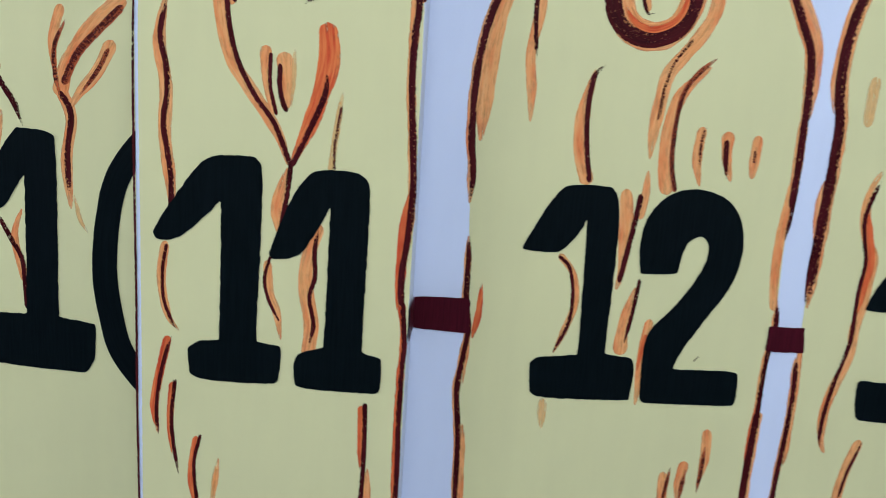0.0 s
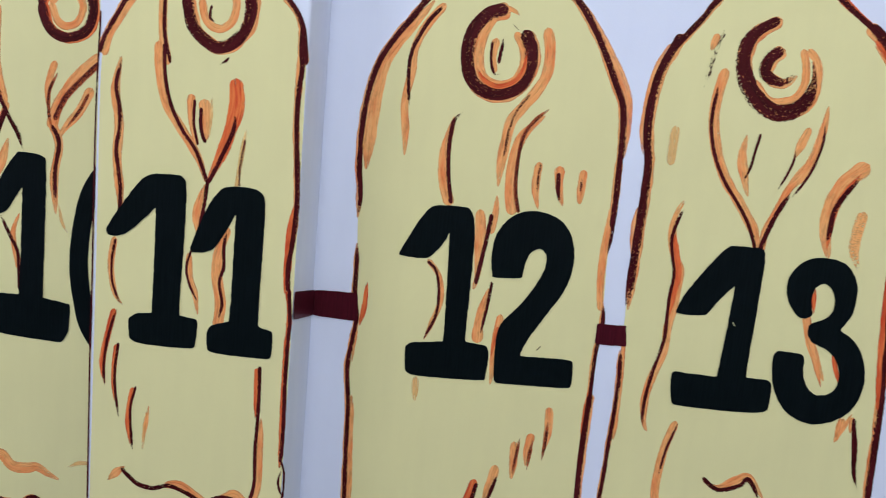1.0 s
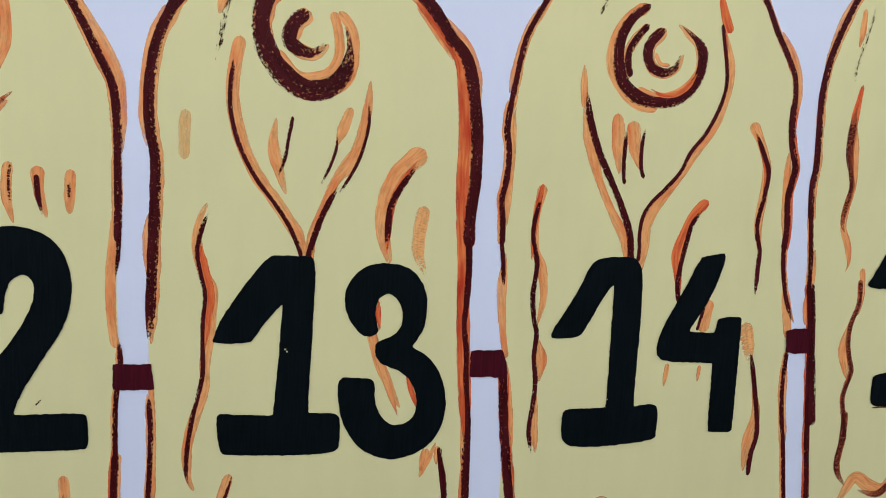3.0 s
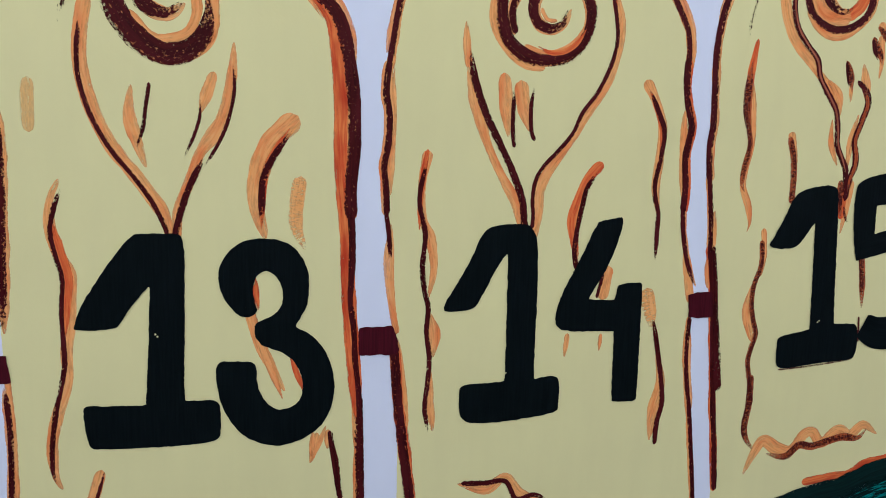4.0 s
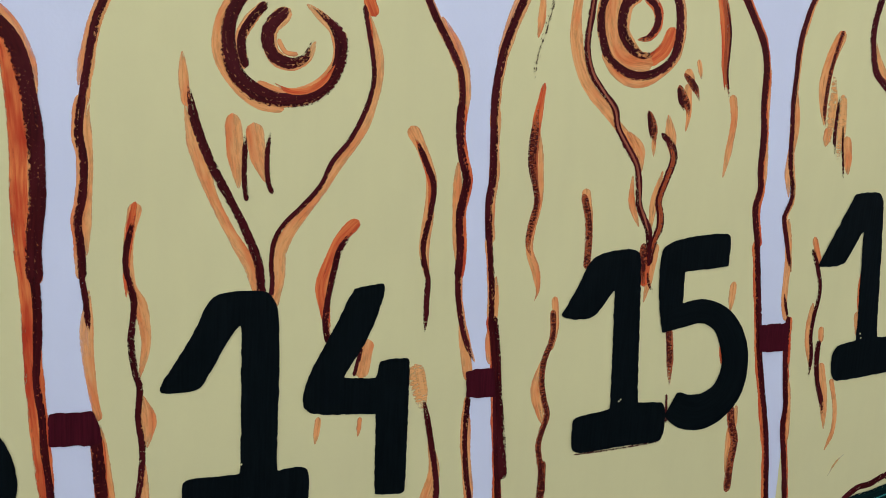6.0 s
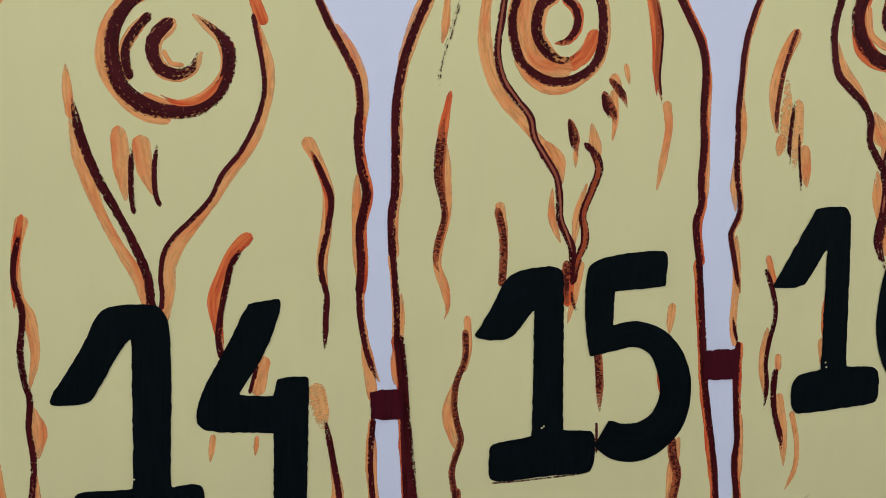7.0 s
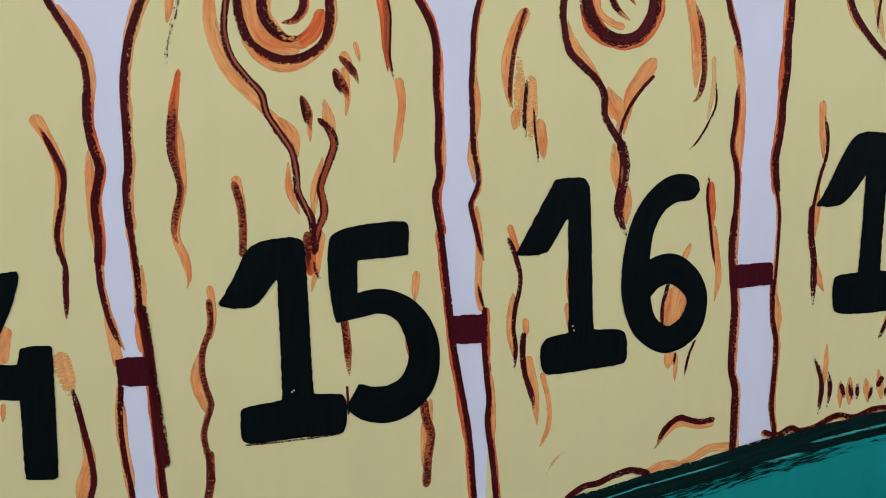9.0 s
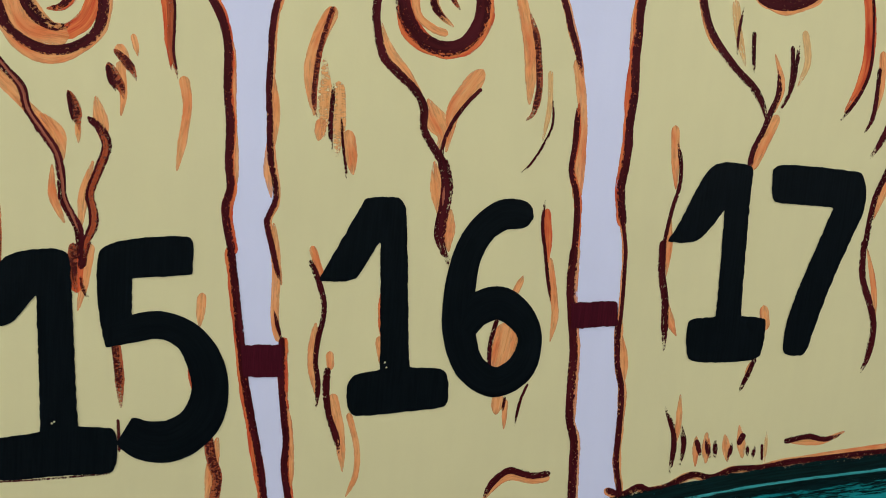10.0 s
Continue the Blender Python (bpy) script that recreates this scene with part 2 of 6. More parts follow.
def coat(name, material, parent, layer, pieces, label=""):
    """Links pieces of paint as one mesh, a hair above the coats below. Numbers in mm; the wall faces -y."""
    global count
    count += 1
    verts, faces, uvs, thin = [], [], [], []
    for i, (v, f, u, w) in enumerate(pieces):
        k, base = len(verts), layer * LAYER + (count % 23) * 0.000006 + i * 0.00003
        verts += [(x / 1000, -(base + h * 0.00016), z / 1000) for x, h, z in v]
        faces += [tuple(k + j for j in g) for g in f]
        uvs += u
        thin += w
    mesh = bpy.data.meshes.new(name)
    mesh.from_pydata(verts, [], faces)
    run = mesh.uv_layers.new(name="run")
    order = np.zeros(len(mesh.loops), dtype=np.int32)
    mesh.loops.foreach_get("vertex_index", order)
    run.data.foreach_set("uv", np.array(uvs, dtype=np.float32)[order].ravel())
    mesh.attributes.new("thin", "FLOAT", "POINT").data.foreach_set("value", np.array(thin, dtype=np.float32))
    bm = bmesh.new()
    bm.from_mesh(mesh)
    bmesh.ops.recalc_face_normals(bm, faces=bm.faces)
    if sum(f.normal.y * f.calc_area() for f in bm.faces) > 0:
        bmesh.ops.reverse_faces(bm, faces=bm.faces)
    bm.to_mesh(mesh)
    bm.free()
    mesh.materials.append(material)
    ob = new(name, mesh)
    ob.parent = parent
    return tagged(ob, label)


def plank(x, y, word):
    ob = new("painted_plank")
    ob.location = (x, y, 1.0)
    where = "pillar" if y < 0 else "white wall"
    return tagged(ob, f"yellow wooden plank with black number {word} painted on the {where}", "mural plank", "numbered planks of the mural")


def face(board, left, right):
    edge = [*left, *reversed(right)]
    coat("plank_face", YELLOW, board, 0.4, [filled(edge, board.location.x * 10, 0.3, True)], "flat pale yellow paint")


FRINGED = {"outline": "outline_shade", "knot_ring": "knot_shade"}


def stroke(board, name, material, layer, width, ends, *points):
    coat(name, material, board, layer, [ribbon(width, ends, points, count * 0.37)])
    if material is DRY_BROWN and width > 3.5:
        coat("grain_shade", RUST, board, 1.7, [ribbon(width * 1.05, ends, points, count * 0.37 + 0.1)])
    if name in FRINGED and len(points) > 3 and width > 3:
        lean = 0.16 * width * (1 if count % 2 else -1)
        beside = [(q[0] + lean, q[1] - abs(lean) * 0.4) for q in points]
        coat(FRINGED[name], RED if count % 3 == 0 else ORANGE, board, 1.1, [ribbon(width * 1.02 + 1.1, ends, beside, count * 0.37, 0.30)])


def shape(*points):
    return filled(points, count * 0.53, 0.6, ease=0.7)


def sweep(width, ends, *points):
    verts, faces, uvs, thin = ribbon(width, ends, points, count * 0.37, 0.03)
    return verts, faces, uvs, [0.1] * len(thin)


def digit(board, word, *pieces):
    if word == "ten":  # the pillar cuts its zero off
        pieces = [([(min(x, 111), h, z) for x, h, z in v], f, u, w) for v, f, u, w in pieces]
    coat("digit", BLACK, board, 4, pieces, f"black hand-painted digit of number {word}")


def speck(board, x, z):
    coat("bare_speck", YELLOW, board, 4.6, [filled(((x - 0.9, z - 0.5), (x + 0.3, z - 0.9), (x + 0.9, z + 0.4), (x - 0.3, z + 0.9)), x, 0.3, False)])


def crossbar(x, z, *points):
    ob = coat("painted_crossbar", MAROON, None, 5.6, [filled(points, x * 10, 0.9, ease=0.3)])
    ob.location = (x, 0, z)
    tagged(ob, "dark maroon painted crossbar joining two yellow planks on the wall", "mural crossbar", "crossbars of the mural")


# ---- structure: the painted wall and its pillar; corridor and windows opposite are unseen additions ----
tagged(boxed("wall_north", WHITE, (ROOM_W, ROOM_E, 0.0, 0.2, 0.0, ROOM_H)), "white painted wall carrying a mural of numbered planks", "wall", kind="structure")
tagged(boxed("pillar", WHITE, (-0.231, -0.0235, -0.085, 0.0, 0.0, ROOM_H), bevel=0.003), "white painted pillar standing proud of the wall", "pillar", kind="structure")
tagged(boxed("wall_west", WHITE, (ROOM_W - 0.2, ROOM_W, ROOM_S - 0.2, 0.2, 0.0, ROOM_H)), "plain white end wall", "wall", kind="structure")
tagged(boxed("wall_east", WHITE, (ROOM_E, ROOM_E + 0.2, ROOM_S - 0.2, 0.2, 0.0, ROOM_H)), "plain white end wall", "wall", kind="structure")
tagged(boxed("floor", FLOOR, (ROOM_W - 0.2, ROOM_E + 0.2, ROOM_S - 0.2, 0.2, -0.15, 0.0)), "grey floor", "floor", kind="structure")
tagged(boxed("ceiling", CEILING, (ROOM_W - 0.2, ROOM_E + 0.2, ROOM_S - 0.2, 0.2, ROOM_H, ROOM_H + 0.15)), "white ceiling", "ceiling", kind="structure")
# unseen opposite wall, added to hold the lit openings
south = bmesh.new()
edges = [ROOM_W]
for wx, wide in ADDED_WINDOWS:
    edges += [max(wx - wide / 2, ROOM_W), min(wx + wide / 2, ROOM_E)]
edges.append(ROOM_E)
for a, b in zip(edges[0::2], edges[1::2]):
    if b - a > 0.01:
        block(south, a, b, ROOM_S - 0.2, ROOM_S, 0.0, ROOM_H)
for a, b in zip(edges[1::2], edges[2::2]):
    block(south, a, b, ROOM_S - 0.2, ROOM_S, 0.0, SILL)
    block(south, a, b, ROOM_S - 0.2, ROOM_S, HEAD, ROOM_H)
tagged(part("wall_south", south, WHITE), "unseen white wall with openings for added windows", "wall", kind="structure")
# frames and panes of the added windows, never in view
for n, (wx, wide) in enumerate(ADDED_WINDOWS):
    hole = tagged(new(f"window_{n + 1}"), "white framed window, unseen, added to light the mural", "window", kind="structure")
    hole.location = (wx, ROOM_S - 0.1, SILL)
    rim = bmesh.new()
    h, w = HEAD - SILL, wide / 2
    for d in ((-w, -w + 0.05, 0, h), (w - 0.05, w, 0, h), (-w + 0.05, w - 0.05, 0, 0.05), (-w + 0.05, w - 0.05, h - 0.05, h), (-0.025, 0.025, 0.05, h - 0.05)):
        block(rim, d[0], d[1], -0.03, 0.03, d[2], d[3])
    part("window_frame", rim, FRAME, hole)
    for s in (-1, 1):
        pane = boxed("pane", GLASS, (min(s * 0.025, s * (w - 0.05)), max(s * 0.025, s * (w - 0.05)), -0.003, 0.003, 0.05, h - 0.05), hole)
        pane.visible_shadow = False

# ---- the mural, numbers in millimetres from each plank's foot ----

# plank with the number ten
board = plank(-0.343, 0.000, "ten")
face(board, ((3.1, 636.1), (-38.6, 624.4), (-69.8, 585.1), (-83.2, 534.4), (-91.4, 323.9), (-97.7, 132.4), (-105.9, -75.5)),
     ((39.1, 634.4), (88, 606.7), (111, 542.4), (111, 334.9), (111, 147.3), (111, -55.8)))
stroke(board, "knot_shade", ORANGE, 1.3, 8.4, "rr", (11.4, 542.3), (17.9, 526), (29.3, 520.2), (41.7, 527), (46.5, 544.3), (36.1, 558.6), (20.9, 555.7), (11.4, 545.1))
stroke(board, "knot_ring", BROWN, 2.2, 11.7, "rr", (-0, 541.3), (8.4, 518.3), (27.4, 508.7), (50.2, 517.4), (57.8, 539.5), (49.4, 565.4), (26.6, 573.9), (5.7, 561.4), (-0, 544.1))
stroke(board, "outline", BROWN, 2, 4.8, "rr", (3.1, 636.1), (-38.6, 624.4), (-69.8, 585.1), (-83.2, 534.4), (-85.3, 477.9))
stroke(board, "outline_shade", ORANGE, 1, 6.0, "rr", (-81.6, 455), (-80.7, 414.8), (-83.7, 372.7))
stroke(board, "outline_shade", ORANGE, 1, 6.4, "rr", (-85.7, 354.5), (-83.9, 305.7), (-86.9, 255.9))
stroke(board, "grain_shade", ORANGE, 1, 9.5, "rr", (-50.2, 536.4), (-51.2, 502.9), (-50.4, 474.1), (-41, 433.9))
stroke(board, "grain_line", BROWN, 2, 5.3, "rt", (-52.1, 536.3), (-53.1, 502.9), (-53.2, 468.4), (-47.6, 442.6), (-35.4, 416.7), (-25, 399.4), (-18.5, 381.2))
stroke(board, "grain_shade", ORANGE, 1, 7.7, "rr", (-38.1, 431.2, 7.5), (-52.5, 392.8, 7.7), (-56.4, 362.1, 7.7), (-53.6, 338.2, 7.7))
stroke(board, "grain_line", BROWN, 2, 7.1, "rr", (-40.1, 425.3), (-52.5, 389.9), (-57.3, 362.1), (-55.5, 335.3))
stroke(board, "grain_shade", ORANGE, 1, 10.6, "tt", (-36.4, 393.7, 10.6), (-45, 363.1, 10.6), (-50.8, 344.9, 10.7))
stroke(board, "grain_line", BROWN, 2, 4.5, "tr", (-45.2, 308.4), (-33, 284.4), (-23.6, 266.2), (-21.7, 241.2), (-20.8, 223))
stroke(board, "grain_shade", ORANGE, 1, 8.0, "tr", (-22.5, 310.3, 8), (-29.5, 284.7, 6.6), (-21.7, 247.9, 8))
stroke(board, "grain_shade", ORANGE, 1, 9.0, "rt", (15.9, 480, 9), (8.6, 454.4, 7.6), (10.1, 425.3, 9))
stroke(board, "grain_line", DRY_BROWN, 2.1, 3.8, "tt", (19.7, 470.4), (10.1, 448.3), (10.1, 425.3), (13.8, 408))
stroke(board, "grain_shade", ORANGE, 1, 13.0, "rr", (66.3, 489, 12.2), (42.3, 467.7, 12.5), (20.5, 434.9, 13), (13.8, 410.9, 13))
stroke(board, "grain_line", DRY_BROWN, 2.1, 6.6, "rr", (66.2, 482.9), (46.2, 462.7), (29.1, 443.5), (17.6, 419.5))
stroke(board, "grain_shade", ORANGE, 1, 10.2, "rt", (57.3, 453.5, 11.6), (45.2, 430.1, 10.2), (30, 411.8, 10.2), (20.4, 396.5, 10.2))
stroke(board, "grain_line", DRY_BROWN, 2.1, 4.6, "rt", (54.7, 448.3), (45.2, 430.1), (29.9, 409.9))
stroke(board, "grain_shade", ORANGE, 1, 10.4, "rt", (13.8, 413.8), (22.3, 390.7), (17.5, 355.2), (20.2, 313))
stroke(board, "grain_line", BROWN, 2, 5.4, "rt", (13.8, 410.9), (22.3, 393.6), (18.4, 361), (19.3, 324.5))
stroke(board, "grain_shade", PALE, 0.8, 4.4, "tt", (23.1, 325.5), (27.8, 304.3), (34.4, 292.8))
stroke(board, "grain_shade", ORANGE, 1, 11.9, "rr", (-89, 165.5, 12.7), (-80.7, 119.8, 11.9), (-80, 67.1, 11.9), (-74.4, 29.6, 11.9))
stroke(board, "grain_line", BROWN, 2, 3.4, "tt", (-88.2, 159.2), (-78.9, 100.7), (-79.1, 52.7), (-72.5, 26.7))
stroke(board, "grain_shade", ORANGE, 1, 13.6, "rt", (-71.6, 20, 13.6), (-54.6, 17.9, 13.6), (-40.4, 22.5, 13.6), (-27.2, 9.9, 13.6), (-10.1, 8.8, 13.6), (3.2, 11.5, 13.6), (16.5, 4.6, 13.6), (30.7, -1.3, 13.6))
stroke(board, "grain_shade", PALE, 0.8, 5.8, "tt", (40.2, 14.9), (57.4, 22.4), (76.4, 20.3))
stroke(board, "outline", BROWN, 2, 6.1, "rr", (-106.7, -15.1), (-72.7, -24.1), (-55.7, -25.3), (-38.7, -33.2), (-15, -33.5), (-0.7, -26), (19.2, -33.9), (46.8, -27.5), (78.2, -28.9))
digit(board, "ten", shape((-70.7, 314.3), (-57.4, 325.7), (-37.5, 363), (-24.2, 380.3), (4.3, 378.3), (9.9, 371.6), (6.6, 215.5), (39.8, 211.5), (38.8, 177.5), (30.2, 165), (-33.3, 168.4), (-56, 171.4), (-64.5, 186.8), (-63.4, 209.8), (-51.1, 217), (-20.8, 216.6), (-18.6, 340.9), (-29.1, 324.7), (-35.7, 312.2), (-48, 306.5), (-67.9, 308.5)))
digit(board, "ten", sweep(21.4, "bb", (112, 401, 20), (87, 379, 21), (62.8, 346, 21), (52.5, 309.1, 21), (48.5, 259.1, 22), (54.1, 215.8, 22), (63.5, 185, 22), (87.3, 155, 23), (112, 138, 23)))

# plank with the number eleven
board = plank(-0.123, -0.085, "eleven")
face(board, ((-21.3, 580.5), (-51.7, 565), (-75.5, 542), (-89.8, 522.8), (-100.3, 500.8), (-105.1, 476.9), (-103.7, 299.8), (-104.6, -55)),
     ((33.1, 583.6), (56, 569.3), (77.9, 548.2), (90.3, 532.9), (96.1, 514.6), (98.9, 490.6), (99.5, 299), (98.7, -58)))
stroke(board, "outline_shade", ORANGE, 1, 6.9, "rr", (-48.7, 565, 6.4), (-72.9, 540.3, 7.4), (-85.6, 521.2, 8), (-96.6, 501.8, 7.1), (-101.2, 485, 9))
stroke(board, "outline", BROWN, 2, 4.7, "rr", (-51.7, 566), (-78.4, 540.1), (-89.8, 521.9), (-101.2, 500.8), (-105, 487.4))
stroke(board, "outline", BROWN, 2, 5.4, "rr", (53.1, 570.3), (76, 550.2), (89.4, 532.9), (95.1, 514.6), (97.9, 490.6))
stroke(board, "outline", BROWN, 2, 1.9, "rr", (-105.9, 524.7), (-108, 444.3), (-108.2, 367.8), (-107.6, 259.6), (-107.8, 175.3), (-107.1, 87.1), (-106.4, -5))
stroke(board, "grain_shade", ORANGE, 1, 9.6, "tt", (-84.2, 483.6), (-89, 451), (-84.4, 420.4), (-85.4, 385), (-81.7, 353.4), (-79.9, 326.5))
stroke(board, "grain_line", BROWN, 2, 4.4, "tr", (-83.3, 480.7), (-88.1, 455.8), (-84.3, 435.7), (-83.4, 415.6), (-86.3, 394.6), (-83.5, 374.4), (-80.8, 353.4), (-80.8, 321.7))
stroke(board, "grain_shade", ORANGE, 1, 6.9, "rt", (-85.6, 304.5), (-88.5, 277.7), (-83.9, 249.9), (-75.4, 237.4))
stroke(board, "grain_line", BROWN, 2, 3.0, "rt", (-84.7, 303.6), (-87.6, 283.4), (-86.7, 261.4), (-81, 245.1), (-77.3, 237.4))
stroke(board, "knot_ring", BROWN, 2.2, 12.5, "rr", (-20.4, 541.2), (-13.8, 517.3), (1.4, 502.9), (11.9, 499.1), (26.2, 504.9), (38.7, 521.2), (41.6, 545.2), (31.1, 568.2), (9.2, 574.9), (-12.7, 565.2), (-20.4, 543.1))
stroke(board, "knot_shade", ORANGE, 1.3, 8.1, "rr", (-6.1, 542.2), (-1.4, 524), (11.9, 516.4), (24.3, 525), (27.3, 544.2), (17.7, 556.7), (1.5, 555.7), (-6.1, 544.1))
stroke(board, "grain_line", BROWN, 2, 3.0, "rt", (3.4, 537.4), (2.4, 526.9), (8.1, 522.1))
stroke(board, "grain_line", BROWN, 2, 2.6, "tt", (24.3, 492.4), (19.5, 486.6), (13.8, 482.8))
stroke(board, "grain_shade", ORANGE, 1, 9.5, "rr", (-38.4, 576.6), (-43.2, 555.5), (-44.2, 539.2), (-43.3, 507.6), (-37.7, 481.7))
stroke(board, "grain_line", BROWN, 2, 4.0, "rr", (-35.5, 576.6), (-40.3, 555.5), (-42.3, 539.2), (-41.4, 507.6), (-34.8, 481.7))
stroke(board, "grain_shade", ORANGE, 1, 10.4, "rt", (-46.8, 498, 10.9), (-45.2, 473.1, 10.6), (-38.3, 443.3, 9.4), (-25.5, 424.2, 10.4), (-11.2, 404.1, 10.4), (-0.8, 386.8, 10.4), (4.9, 368.5, 10.4))
stroke(board, "grain_line", BROWN, 2, 4.0, "rr", (-41.4, 498), (-39.6, 468.3), (-33, 441.5), (-19.8, 416.5), (-5.5, 397.3), (6.8, 368.5))
stroke(board, "grain_shade", RED, 1.4, 12.9, "rt", (30.9, 467.4, 12.9), (32.6, 445.7, 16.1), (27.9, 422.3, 12.9), (20.2, 398.3, 12.9), (13.5, 382.9, 12.9), (6.8, 366.6, 12.9))
stroke(board, "grain_line", BROWN, 2, 4.5, "tr", (31.8, 437.7), (29.8, 419.4), (19.3, 393.5), (7.8, 368.5))
stroke(board, "grain_shade", ORANGE, 1, 10.6, "tr", (4.9, 366.6, 10.6), (-0.2, 348.4, 10.1), (-2.3, 332.1, 9.7), (3.8, 316.7, 10.6))
stroke(board, "grain_line", BROWN, 2, 4.2, "rr", (6.8, 368.5), (4.9, 348.4), (1.9, 327.2), (1, 310.9))
stroke(board, "grain_line", BROWN, 2, 2.9, "rt", (-6.7, 299.4), (-10.6, 283.1), (-7.7, 266.8), (1.8, 248.4))
stroke(board, "grain_shade", ORANGE, 1, 7.0, "rt", (-8.6, 294.6), (-6.8, 272.5), (-1.1, 257.1), (2.7, 235))
stroke(board, "grain_shade", ORANGE, 1, 6.5, "rr", (-12.9, 450.9, 9.6), (-12.3, 430, 6.1), (-6.4, 406.9, 6.5))
stroke(board, "grain_line", BROWN, 2, 3.1, "rr", (-9.2, 447.2), (-9.3, 425.2), (-4.5, 405))
stroke(board, "grain_shade", ORANGE, 1, 9.0, "rr", (0.5, 446.4, 13), (2.1, 425.2, 9.2), (2.1, 410.8, 9))
stroke(board, "grain_line", BROWN, 2, 4.0, "rr", (-2.6, 439.6), (-2.6, 425.2), (0.2, 412.7), (3.1, 407.9))
stroke(board, "grain_shade", PALE, 0.8, 4.3, "tt", (8, 451.1), (6.9, 426.1), (6, 410.8))
stroke(board, "grain_shade", PALE, 0.8, 5.1, "tr", (43.2, 423.2), (39.3, 392.5), (36.4, 366.5))
stroke(board, "grain_line", DRY_BROWN, 2.1, 3.0, "rr", (43.2, 412.7), (39.3, 386.7), (39.3, 367.5))
stroke(board, "grain_shade", ORANGE, 1, 13.5, "rr", (27.7, 323.3, 13.5), (21.1, 296.4, 11.9), (20.9, 275.3, 13.5), (25.6, 248.3, 13.5), (23.7, 224.7, 12.6))
stroke(board, "grain_line", BROWN, 2, 3.7, "tt", (28.7, 323.3), (26.7, 305), (27.6, 285.8), (23.8, 269.5), (27.5, 248.3), (23.7, 231))
stroke(board, "grain_shade", RED, 1.4, 7.1, "rt", (-83.9, 230.7), (-89.7, 204.9), (-94.5, 176.1), (-91.7, 153.1))
stroke(board, "grain_line", BROWN, 2, 3.3, "tt", (-81.1, 233.6), (-88.7, 204.9), (-92.6, 176.1), (-91.7, 150.2))
stroke(board, "grain_shade", RED, 1.4, 5.7, "rt", (-80.2, 194.2, 5.7), (-82.2, 165.5, 5.7), (-80.9, 136.6, 4.7))
stroke(board, "grain_line", BROWN, 2, 3.3, "rt", (-78.3, 197.1), (-81.2, 165.5), (-79.4, 142.4), (-75.7, 119.4))
stroke(board, "grain_shade", RED, 1.4, 6.8, "rt", (-61.9, 150.1, 5.6), (-65.7, 120.2, 5.9), (-62.4, 91.4, 6.8))
stroke(board, "grain_line", BROWN, 2, 3.1, "rt", (-58.5, 152.8), (-63.3, 126.9), (-59.6, 82.7))
stroke(board, "grain_shade", ORANGE, 1, 4.9, "tt", (-44.3, 134.4), (-48.1, 98.9))
stroke(board, "grain_shade", PALE, 0.8, 4.5, "tt", (-47.1, 127.8), (-49.1, 86.5))
stroke(board, "grain_shade", RED, 1.4, 3.9, "rt", (66.7, 184.5, 5.8), (67.8, 132.5, 4.6))
stroke(board, "grain_shade", ORANGE, 1, 6.0, "tr", (73.7, 133.4, 7.1), (74.1, 63, 7.8), (69.2, 43.8, 6.1))
stroke(board, "grain_line", BROWN, 2, 4.0, "rr", (69.5, 187.4), (70.4, 145), (69.3, 97.8), (70.2, 63), (66.3, 44.8))
stroke(board, "grain_shade", ORANGE, 1, 6.6, "tt", (-85.4, 49.4, 6.6), (-74.5, 60.7, 9.7), (-67.5, 66.2, 7.3))
stroke(board, "grain_shade", ORANGE, 1, 8.3, "rr", (-22.5, 50.6, 8.3), (-8.5, 52.5, 10), (11.8, 41.6, 8.3), (23.5, 32.5, 12), (40.5, 45.1, 8.3), (51.9, 48.5, 10.9), (64.3, 37.5, 7.3))
stroke(board, "grain_line", BROWN, 2, 5.1, "rr", (-70.1, 63.6), (-54.9, 50), (-37.8, 46), (-19.7, 50.6), (0.3, 44.6), (17.5, 36.7), (34.7, 44.2), (52, 43), (66.3, 40.9))
stroke(board, "grain_shade", RED, 1.4, 8.3, "tt", (95.7, 354.9, 8.3), (92.4, 327.9, 7.6), (91.8, 291.3, 8.3), (90.8, 264.3, 8.4))
stroke(board, "outline_shade", ORANGE, 1, 4.6, "tt", (91, 504.1, 4.3), (91, 465.6, 4.2), (90.9, 430.9, 4.2), (94.8, 390.5, 4.6))
stroke(board, "grain_shade", RED, 1.4, 6.0, "tt", (95.4, 215.2), (95.3, 164.1), (96.2, 100.4))
stroke(board, "outline", BROWN, 2, 5.4, "rr", (93.2, 523.3), (93.2, 504.1), (95, 484.8), (93.1, 465.6), (93, 430.9), (95.8, 390.5), (97.7, 354.9), (95.7, 318.3), (92.7, 291.3), (93.6, 269.1))
stroke(board, "outline", BROWN, 2, 4.4, "rt", (94.6, 269.1), (97.4, 237.3), (96.4, 215.1), (96.3, 169.8), (97.2, 124.5), (96.1, 83))
stroke(board, "grain_line", BROWN, 2, 2.5, "rt", (96.2, 91.7), (100.9, 78.1), (100.9, 54), (96.1, 41.5), (98.9, 23.2))
stroke(board, "grain_line", BROWN, 2, 2.8, "tt", (98.1, 83), (95.1, 65.7), (101.8, 48.2))
digit(board, "eleven", shape((-95, 313.5), (-82, 335), (-67, 357.5), (-52, 373.5), (-18.9, 373.4), (-13.2, 366.6), (-13.3, 326.3), (-16.4, 232.2), (2.7, 230.2), (3.6, 224.4), (1.7, 201.3), (-5, 198.5), (-58.4, 198.9), (-66.9, 203.7), (-68.7, 223.9), (-59.2, 231.5), (-44, 231.4), (-43.7, 339.8), (-54.2, 328.4), (-64.7, 317.9), (-77, 308), (-91.5, 306.8)))
